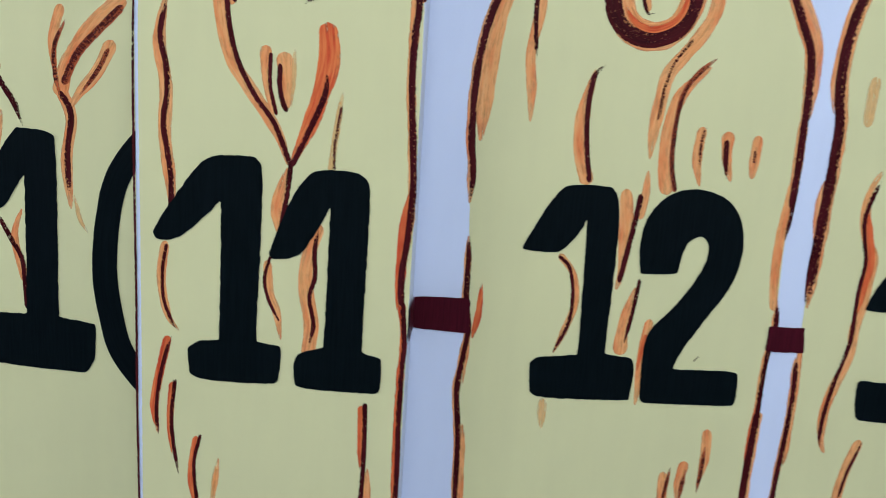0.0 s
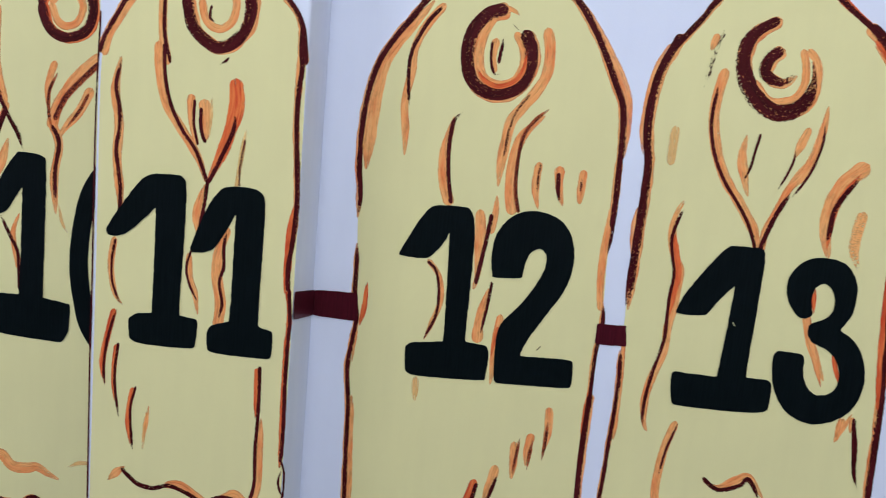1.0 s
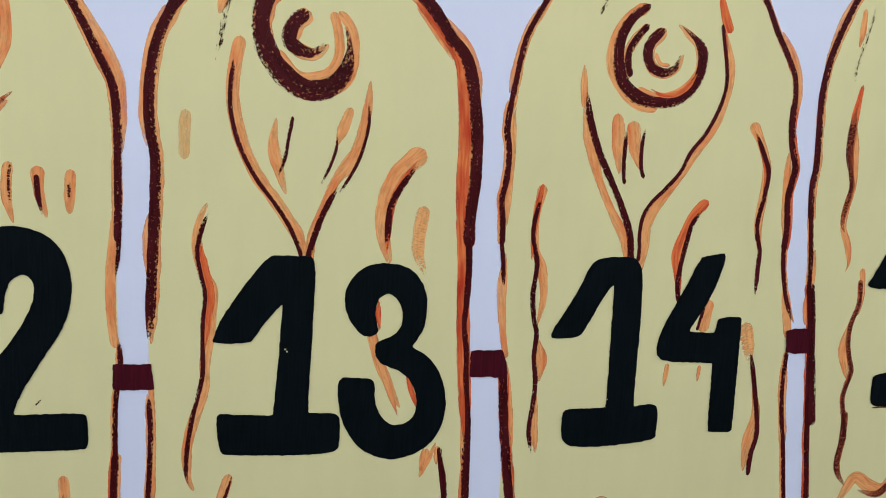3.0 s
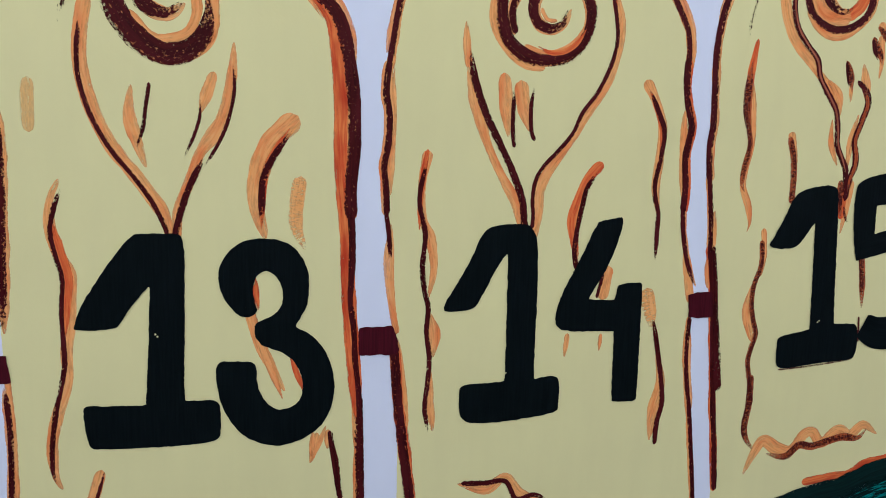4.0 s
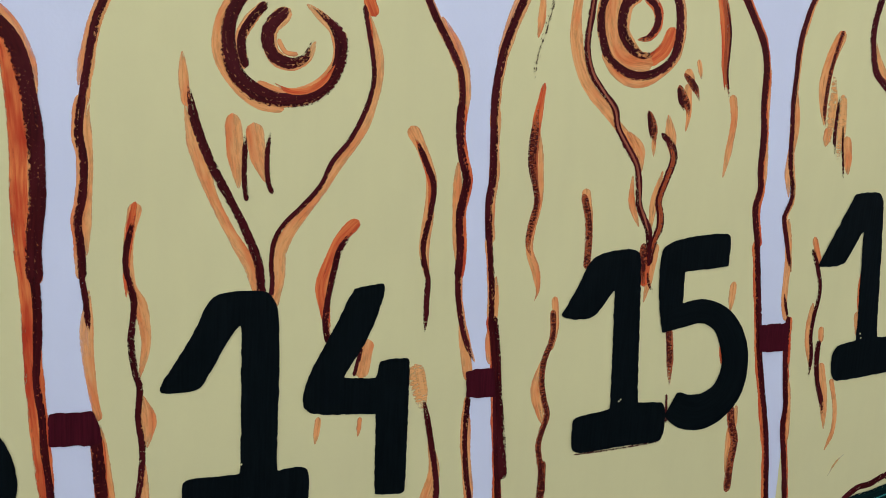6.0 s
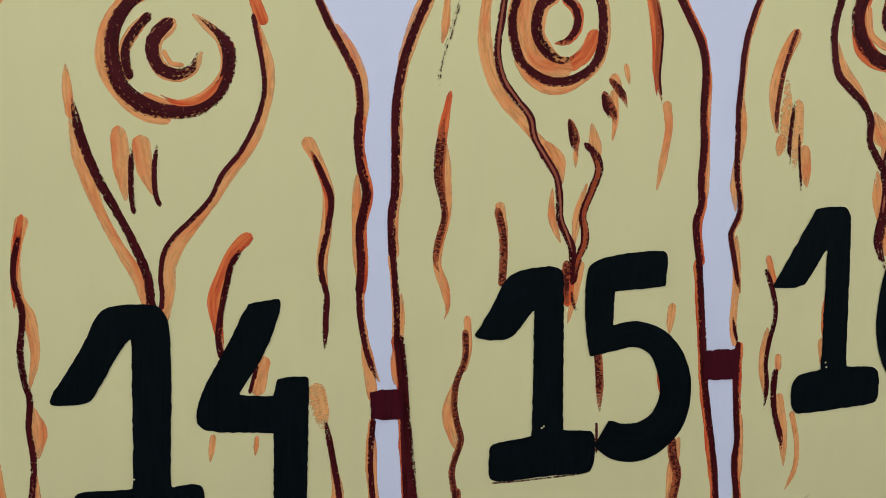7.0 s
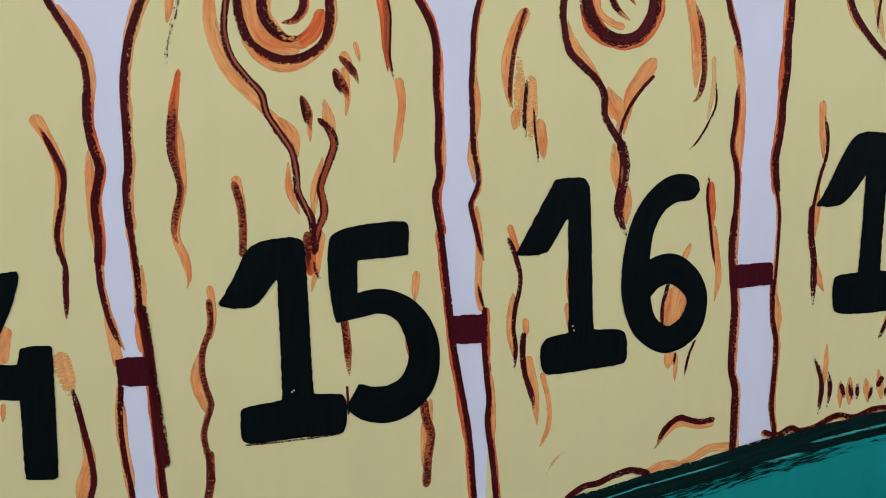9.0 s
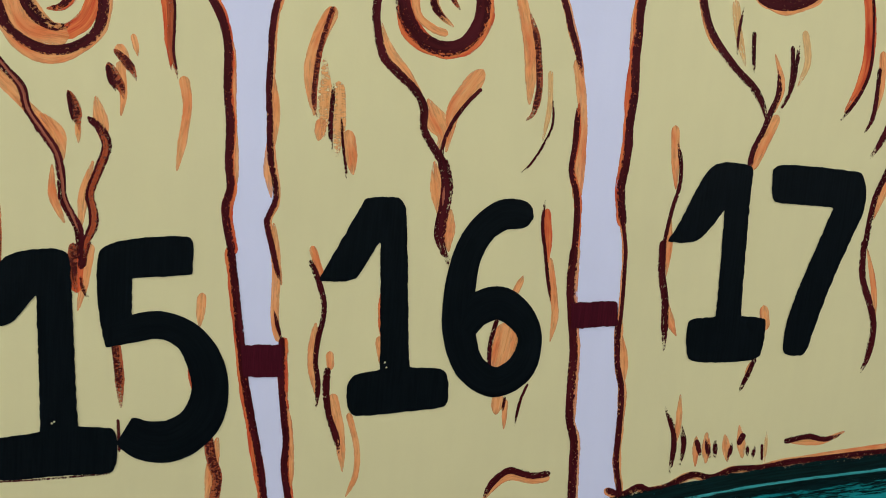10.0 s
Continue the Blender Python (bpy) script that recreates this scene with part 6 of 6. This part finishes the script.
stroke(board, "grain_line", BROWN, 2, 7.3, "rr", (-19.5, 142.2), (-3.3, 153.2), (10.9, 156.1), (27.1, 163.1), (44.4, 168), (62.7, 163.9))
stroke(board, "grain_shade", ORANGE, 1, 9.6, "rt", (62.7, 164.9), (76.9, 171.9), (100.3, 173.8))
stroke(board, "grain_shade", ORANGE, 1, 9.2, "tr", (89.1, 171.8), (109.5, 178.8), (126.8, 187.8), (150.3, 188.7))
stroke(board, "grain_shade", PALE, 0.8, 2.4, "tt", (-24.7, 190.6), (-33.8, 182.6), (-41.8, 168.5))
digit(board, "sixteen", shape((-84.8, 378.4), (-80.8, 386.5), (-60.7, 429), (-51.6, 448.2), (-28.3, 451.3), (-21.2, 448.3), (-17.1, 437.2), (-5.6, 309.6), (21.8, 310.6), (26.9, 305.5), (29.9, 296.4), (30, 279.2), (24.9, 275.2), (0.5, 272.2), (-42, 266.3), (-50.2, 267.3), (-54.2, 274.4), (-56.3, 288.5), (-53.3, 299.6), (-45.2, 303.6), (-29, 306.6), (-37.3, 414.9), (-43.4, 402.7), (-54.5, 381.5), (-68.7, 378.4)))
digit(board, "sixteen", sweep(25.8, "rb", (81.7, 443.4, 24), (73.5, 444.4, 25), (60.3, 441.4, 25), (45, 427.1, 24), (34.9, 402.8, 25), (31.9, 364.3, 27), (36, 335.9, 28), (47.2, 311.6, 26), (69.6, 299.4, 27), (91, 312.5, 26), (97.1, 337.9, 22), (86.9, 357.1, 25), (67.5, 368.3, 29), (48.2, 361.2, 29), (37, 345, 25)))
speck(board, -24.2, 309.1)
speck(board, -25.8, 313.3)

# plank with the number seventeen
board = plank(1.663, 0.000, "seventeen")
face(board, ((-37.7, 751.4), (-106.9, 723), (-145.1, 677.5), (-157.4, 630.4), (-157.4, 602.8), (-157.4, 579.3), (-155.3, 555.8), (-156.4, 527.2), (-156.4, 508.8), (-156.4, 489.5), (-156.4, 470.1), (-152.3, 445.7), (-149.2, 422.2), (-146.1, 391.7), (-144, 362.2), (-141, 321.5), (-135.8, 296.1), (-133.8, 259.5), (-132.8, 228.1), (-127.6, 195.6), (-127.6, 178.4)),
     ((-37.7, 751.4), (51.6, 742), (109.9, 703.4), (134.8, 667.5), (152.4, 608.8), (166.7, 517.3), (185.3, 439.1), (197.5, 357), (197.1, 230.9)))
stroke(board, "outline_shade", ORANGE, 1, 4.9, "tt", (-162.3, 629.3, 7.4), (-161.2, 601.7, 7.4), (-160, 574.1, 6))
stroke(board, "grain_shade", RED, 1.4, 6.0, "tt", (-160.4, 588.4, 6.1), (-159.6, 546.6, 7.8), (-159.4, 527.2, 6.1))
stroke(board, "outline_shade", ORANGE, 1, 4.9, "tt", (-156.4, 518, 4.9), (-158.5, 494.6, 4.7), (-157.4, 475.2, 4.9))
stroke(board, "outline", BROWN, 2, 7.9, "rr", (-37.7, 751.4), (-106.9, 723), (-145.1, 677.5), (-157.4, 630.4), (-157.4, 602.8), (-157.4, 579.3), (-155.3, 555.8), (-156.4, 527.2), (-155.3, 508.9), (-156.4, 489.5), (-157.4, 470.1), (-152.3, 443.6))
stroke(board, "outline", BROWN, 2, 3.8, "rr", (-153.3, 448.7), (-147.1, 422.2), (-145.1, 392.7), (-144, 362.2), (-144, 346.9))
stroke(board, "outline_shade", ORANGE, 1, 6.8, "tt", (-144, 352, 6.8), (-137.3, 321.1, 10), (-134.8, 296.1, 6.8))
stroke(board, "outline", BROWN, 2, 6.0, "rr", (-146.1, 357.1), (-143, 321.5), (-135.8, 296.1), (-133.8, 259.5), (-132.8, 228.1), (-125.6, 198.6))
stroke(board, "outline", BROWN, 2, 7.7, "rr", (-37.7, 751.4), (51.6, 742), (109.9, 703.4), (134.8, 667.5), (152.4, 608.8), (166.7, 517.3), (185.3, 439.1), (197.5, 357), (222.2, 244.1))
stroke(board, "grain_shade", ORANGE, 1, 7.4, "tr", (13.3, 228.8, 6.8), (54.7, 234.5, 7.4), (90, 240.5, 7.3), (150.3, 248.8, 8.9))
stroke(board, "outline", BROWN, 2, 6.6, "rr", (-137.9, 202.7), (-123.5, 198.6), (-108.2, 205.7), (-96.9, 202.6), (-80.4, 206.6), (-56.8, 217.6), (-36.2, 215.5), (-14.5, 223.6), (14.4, 225.5), (43.3, 231.5), (72.3, 234.4), (108.6, 239.4), (151.3, 244.4), (220.1, 255.4))
stroke(board, "grain_shade", ORANGE, 1, 8.3, "rt", (-114.2, 528.4, 8.3), (-110.9, 503, 8.7), (-107, 476.4, 8.3))
stroke(board, "grain_shade", ORANGE, 1, 8.6, "tt", (-109.1, 453.9, 8.6), (-107.3, 419.2, 9), (-106.5, 400.1, 7.3))
stroke(board, "grain_shade", ORANGE, 1, 6.4, "tt", (-102.4, 379.6, 5.2), (-98.2, 362, 9.3), (-89.6, 346.9, 6.4))
stroke(board, "grain_line", BROWN, 2, 4.0, "tr", (-111.1, 518.2), (-105, 498.8), (-103.9, 479.4), (-108.1, 459), (-111.2, 434.5), (-112.2, 409))
stroke(board, "grain_line", BROWN, 2, 7.4, "rt", (-113.2, 429.4), (-111.2, 403.9), (-105, 379.5), (-101.9, 354), (-99.9, 332.7))
stroke(board, "knot_ring", BROWN, 2.2, 12.7, "rr", (-59.5, 663.9), (-49.2, 647.5), (-24.3, 643.6), (-0.5, 654.1), (4.7, 671.6), (-6.7, 689), (-31.5, 692.9), (-54.3, 682.4), (-59.5, 665.9))
stroke(board, "knot_shade", ORANGE, 1.3, 5.5, "rr", (-51.2, 643.4), (-23.3, 636.4), (4.7, 653.1))
stroke(board, "grain_shade", ORANGE, 1, 6.5, "rr", (-110.1, 663.5, 6.5), (-103.9, 636.9, 6.5), (-95.1, 612, 5.3), (-84.5, 598.9, 5.9))
stroke(board, "grain_shade", ORANGE, 1, 5.7, "tt", (-29.6, 600.5, 5.7), (-19.3, 574.9, 6), (-22.9, 550.5, 6.8))
stroke(board, "grain_shade", ORANGE, 1, 7.4, "rr", (-19.9, 547.1, 9.3), (-31.3, 518.1, 10.8), (-36.9, 501.1, 7.4))
stroke(board, "grain_line", BROWN, 2, 7.1, "rt", (-109, 663.5), (-102.9, 636.9), (-93.6, 614.4), (-79.2, 597.1), (-63.7, 582.9), (-46.1, 569.7), (-35.8, 556.4), (-27.6, 540))
stroke(board, "grain_line", BROWN, 2, 5.8, "tr", (-24.4, 588.2), (-21.3, 567.7), (-26.5, 550.3), (-31.7, 532.9), (-37.9, 517.5), (-40, 503.1))
stroke(board, "grain_shade", PALE, 0.8, 7.7, "rt", (-3.6, 621.2), (2.5, 597.6), (-3.7, 575))
stroke(board, "grain_line", BROWN, 2, 4.1, "tt", (-7.8, 612.9), (-7.8, 591.4), (-9.9, 571.9), (-18.2, 551.4))
stroke(board, "grain_line", BROWN, 2, 4.4, "rt", (-14, 607.8), (-10.9, 586.2), (-12, 566.8))
stroke(board, "grain_shade", PALE, 0.8, 8.2, "rt", (-72.9, 638.1), (-66.8, 613.6), (-56.4, 587))
stroke(board, "grain_line", BROWN, 2, 3.0, "tt", (-64.7, 636.1), (-66.8, 615.6), (-65.7, 595.2))
stroke(board, "grain_line", BROWN, 2, 4.0, "rt", (-52.3, 615.7), (-50.2, 598.3), (-47.2, 580.9))
stroke(board, "grain_shade", RED, 1.4, 11.3, "rt", (48.3, 675), (54.6, 656.5), (60.7, 628.8), (61.7, 599), (56.5, 578.4), (46, 557.8))
stroke(board, "grain_line", BROWN, 2, 5.0, "rt", (57.7, 657.6), (62.8, 628.8), (64.8, 599), (59.6, 578.4), (51.2, 563), (41.9, 548.6))
stroke(board, "grain_shade", ORANGE, 1, 8.3, "rt", (76.3, 612.5, 8.3), (79.7, 580.6, 7.5), (77.2, 560, 8.3))
stroke(board, "grain_line", BROWN, 2, 4.8, "rt", (75.2, 599.1), (76.2, 575.4), (75.1, 554.9), (68.9, 541.5))
stroke(board, "grain_line", BROWN, 2, 6.5, "rt", (97, 567.3), (91.8, 546.7), (85.5, 531.3), (77.1, 517.9))
stroke(board, "grain_shade", ORANGE, 1, 6.8, "tt", (108.3, 522.2, 6.8), (97.6, 490.7, 9.6), (91.7, 464.6, 6.4))
stroke(board, "grain_line", BROWN, 2, 6.5, "tr", (109.4, 533.5), (97.9, 506.7), (90.6, 485.1), (88.4, 463.6), (87.3, 437.9))
stroke(board, "grain_shade", ORANGE, 1, 6.5, "tt", (90, 437.9, 5.3), (101.8, 406.2, 6.5), (109.5, 374.2, 7.5))
stroke(board, "grain_line", BROWN, 2, 7.2, "rt", (85.3, 443.1), (89.3, 411.3), (101.7, 385.7), (109, 364.2), (107.8, 336.5), (101.6, 318.1))
stroke(board, "grain_shade", ORANGE, 1, 10.0, "rr", (-7.1, 376.5), (-3, 359.1))
stroke(board, "grain_shade", ORANGE, 1, 3.9, "tt", (-12.9, 326.3, 5), (-16.5, 310.1, 3.9))
stroke(board, "grain_line", BROWN, 2, 5.1, "rt", (-9.2, 329.5), (-13.4, 316.3), (-21.7, 294.9))
stroke(board, "grain_shade", ORANGE, 1, 5.3, "tt", (-78.3, 294, 5.3), (-76.7, 263.5, 6.4), (-79.4, 239.1, 5.3))
stroke(board, "grain_line", BROWN, 2, 5.7, "tt", (-92.7, 282.8), (-82.5, 263.5), (-78.4, 245.2), (-79.4, 217.7))
stroke(board, "grain_line", BROWN, 2, 5.7, "tt", (-74.2, 266.5), (-69.1, 247.2), (-70.1, 226.8))
stroke(board, "grain_shade", ORANGE, 1, 5.4, "tt", (-57.6, 255, 8.1), (-54.7, 225.8, 5.4))
stroke(board, "grain_line", BROWN, 2, 6.1, "rt", (-56.8, 250.2), (-50.6, 234.9))
stroke(board, "grain_shade", ORANGE, 1, 6.0, "tt", (-47.5, 258.8, 8.9), (-44.7, 229, 8.9))
stroke(board, "grain_line", BROWN, 2, 6.1, "tt", (-47.5, 253.2), (-41.3, 233.8))
stroke(board, "grain_line", BROWN, 2, 5.0, "tt", (-38.2, 253.2), (-36.2, 233.8))
stroke(board, "grain_shade", ORANGE, 1, 8.3, "tt", (-28.9, 257.2), (-22.8, 230.7))
stroke(board, "grain_line", BROWN, 2, 5.0, "tt", (-20.7, 250), (-22.8, 232.8))
stroke(board, "grain_shade", ORANGE, 1, 7.1, "tt", (-15.5, 266.3, 7.1), (-7.9, 234.4, 10.4))
stroke(board, "grain_line", BROWN, 2, 6.5, "rr", (-10.4, 257.1), (-13.5, 249))
stroke(board, "grain_line", BROWN, 2, 4.5, "tt", (-5.2, 248), (-3.2, 236.8))
stroke(board, "grain_line", BROWN, 2, 4.1, "tt", (3, 246.9), (2, 233.7))
stroke(board, "grain_line", BROWN, 2, 3.0, "rr", (10.3, 247.9), (12.3, 233.6))
stroke(board, "grain_shade", PALE, 0.8, 4.6, "tt", (13.4, 261.1), (15.4, 230.6))
stroke(board, "grain_shade", ORANGE, 1, 6.4, "tt", (36.1, 250.9, 6.4), (70.3, 252, 6.8), (96.1, 262.8, 6.9))
stroke(board, "grain_line", BROWN, 2, 6.0, "rt", (34, 251.9), (56.8, 256.9), (75.5, 254.8), (94.2, 259.9))
digit(board, "seventeen", shape((-109.1, 431.5), (-100.9, 444.7), (-83.3, 490.7), (-71, 504.1), (-41, 504.2), (-35.9, 500.1), (-35.9, 474.5), (-29.8, 368.3), (-7.1, 368.3), (-3, 364.2), (-3, 342.8), (-5.1, 331.5), (-18.5, 326.5), (-62.9, 323.5), (-76.2, 326.5), (-80.4, 344.9), (-80.3, 361.2), (-74.2, 364.2), (-53.6, 366.3), (-58.6, 463.2), (-66.9, 449.9), (-78.2, 434.6), (-90.6, 430.5), (-107.1, 430.5)))
digit(board, "seventeen", shape((-15.2, 478.7), (-17.3, 501.2), (-11.1, 507.3), (39.7, 507.5), (71.9, 506.6), (79.1, 494.3), (81.2, 473.8), (71.8, 447.1), (57.1, 404.1), (46.7, 361.1), (42.5, 338.7), (36.3, 333.5), (20.7, 334.6), (16.6, 338.7), (16.7, 365.2), (27.1, 407.1), (49, 472.7), (34.5, 472.7), (-11.1, 472.5)))

# painted crossbars between the planks
crossbar(0.308, 1.236, (-16, 12), (16, 12), (18, -11), (-16, -11))
crossbar(0.626, 1.251, (-22, 12), (8, 13), (10, 7), (14, -8), (12, -13), (-22, -13))
crossbar(0.931, 1.276, (-14, 11), (12, 13), (14, -13), (-12, -12))
crossbar(1.216, 1.311, (-17, 12), (15, 14), (17, -13), (-14, -14))
crossbar(1.497, 1.365, (-26, 7), (14, 11), (17, 9), (19, -11), (-23, -16))

# crest of the painted hill, mm
HILL = ((-562, 998), (-443, 970), (-358, 961), (-272, 962), (-106, 988), (0, 981), (75, 966), (401, 976), (769, 1003), (931, 1037), (1065, 1076), (1109, 1084), (1142, 1097), (1183, 1106), (1225, 1117), (1325, 1140), (1364, 1149), (1404, 1160), (1463, 1174), (1523, 1191), (1534, 1193), (1622, 1211), (1678, 1221), (1736, 1229), (1808, 1238), (2024, 1268))

# crossbar that runs from the pillar's edge round the inner corner to the next plank
wrap = tagged(new("painted_crossbar"), "dark maroon painted crossbar running round the pillar's corner", "mural crossbar", "crossbars of the mural")
wrap.location = (-0.0235, 0, 1.245)
coat("wall_stroke", MAROON, wrap, 5.6, [filled(((0, 10), (28, 11), (51, 11), (50, -5), (52, -21), (30, -20), (0, -19)), 3.0, 0.5)])
turn = coat("side_stroke", MAROON, wrap, 5.6, [filled(((-86, 23), (-60, 19), (-20, 13), (0, 10), (0, -19), (-40, -13), (-86, -6)), 4.0, 0.5)])
turn.rotation_euler = (0, 0, radians(90))

# ---- painted hill under the planks ----
hill = tagged(new("painted_hill"), "teal hill with dark brushed edge painted below the planks", "mural hill")
coat("hill_face", TEAL, hill, 5.0, [filled((*smooth_line(HILL, 12.0), (2000, 100), (-600, 100)), 5.0, 0.6, False)], "flat teal paint")


def along(name, material, layer, width, down, x0, x1, ends="tt", slope=0.0, label=""):
    pts = [(p.x, p.y - down - slope * (p.x - x0)) for p in smooth_line(HILL, 30.0) if x0 <= p.x <= x1]
    coat(name, material, hill, layer, [ribbon(width, ends, pts, count * 0.37)], label)


along("hill_edge", DEEP, 6.2, 26, 9, -600, 2000, "rr", 0, "dark green brushed edge")
along("hill_edge", DRY_DEEP, 6.4, 34, 32, 900, 1420)
along("hill_edge", DRY_DEEP, 6.5, 22, 28, 1330, 1660)
along("hill_edge", DRY_DEEP, 6.6, 16, 50, 1150, 1480, "tt", 0.06)
along("hill_edge", DRY_DEEP, 6.7, 30, 26, 1580, 2000)
along("hill_highlight", MINT, 7.0, 2.2, 7, 1180, 1500)
along("hill_highlight", MINT, 7.1, 3.0, 12, 1540, 2000)
along("hill_highlight", MINT, 7.2, 3.5, 21, 1505, 1620)
front = coat("hill_face", TEAL, hill, 5.0, [filled(((-230, 962), (-130, 955), (-24.5, 958), (-24.5, 100), (-230, 100)), 6.0, 0.5, False)])
front.location = (0, -0.085, 0)
edge = coat("hill_edge", DEEP, hill, 6.2, [ribbon(22, "bb", ((-229, 951), (-130, 944), (-25.5, 948)), 8.0)])
edge.location = (0, -0.085, 0)
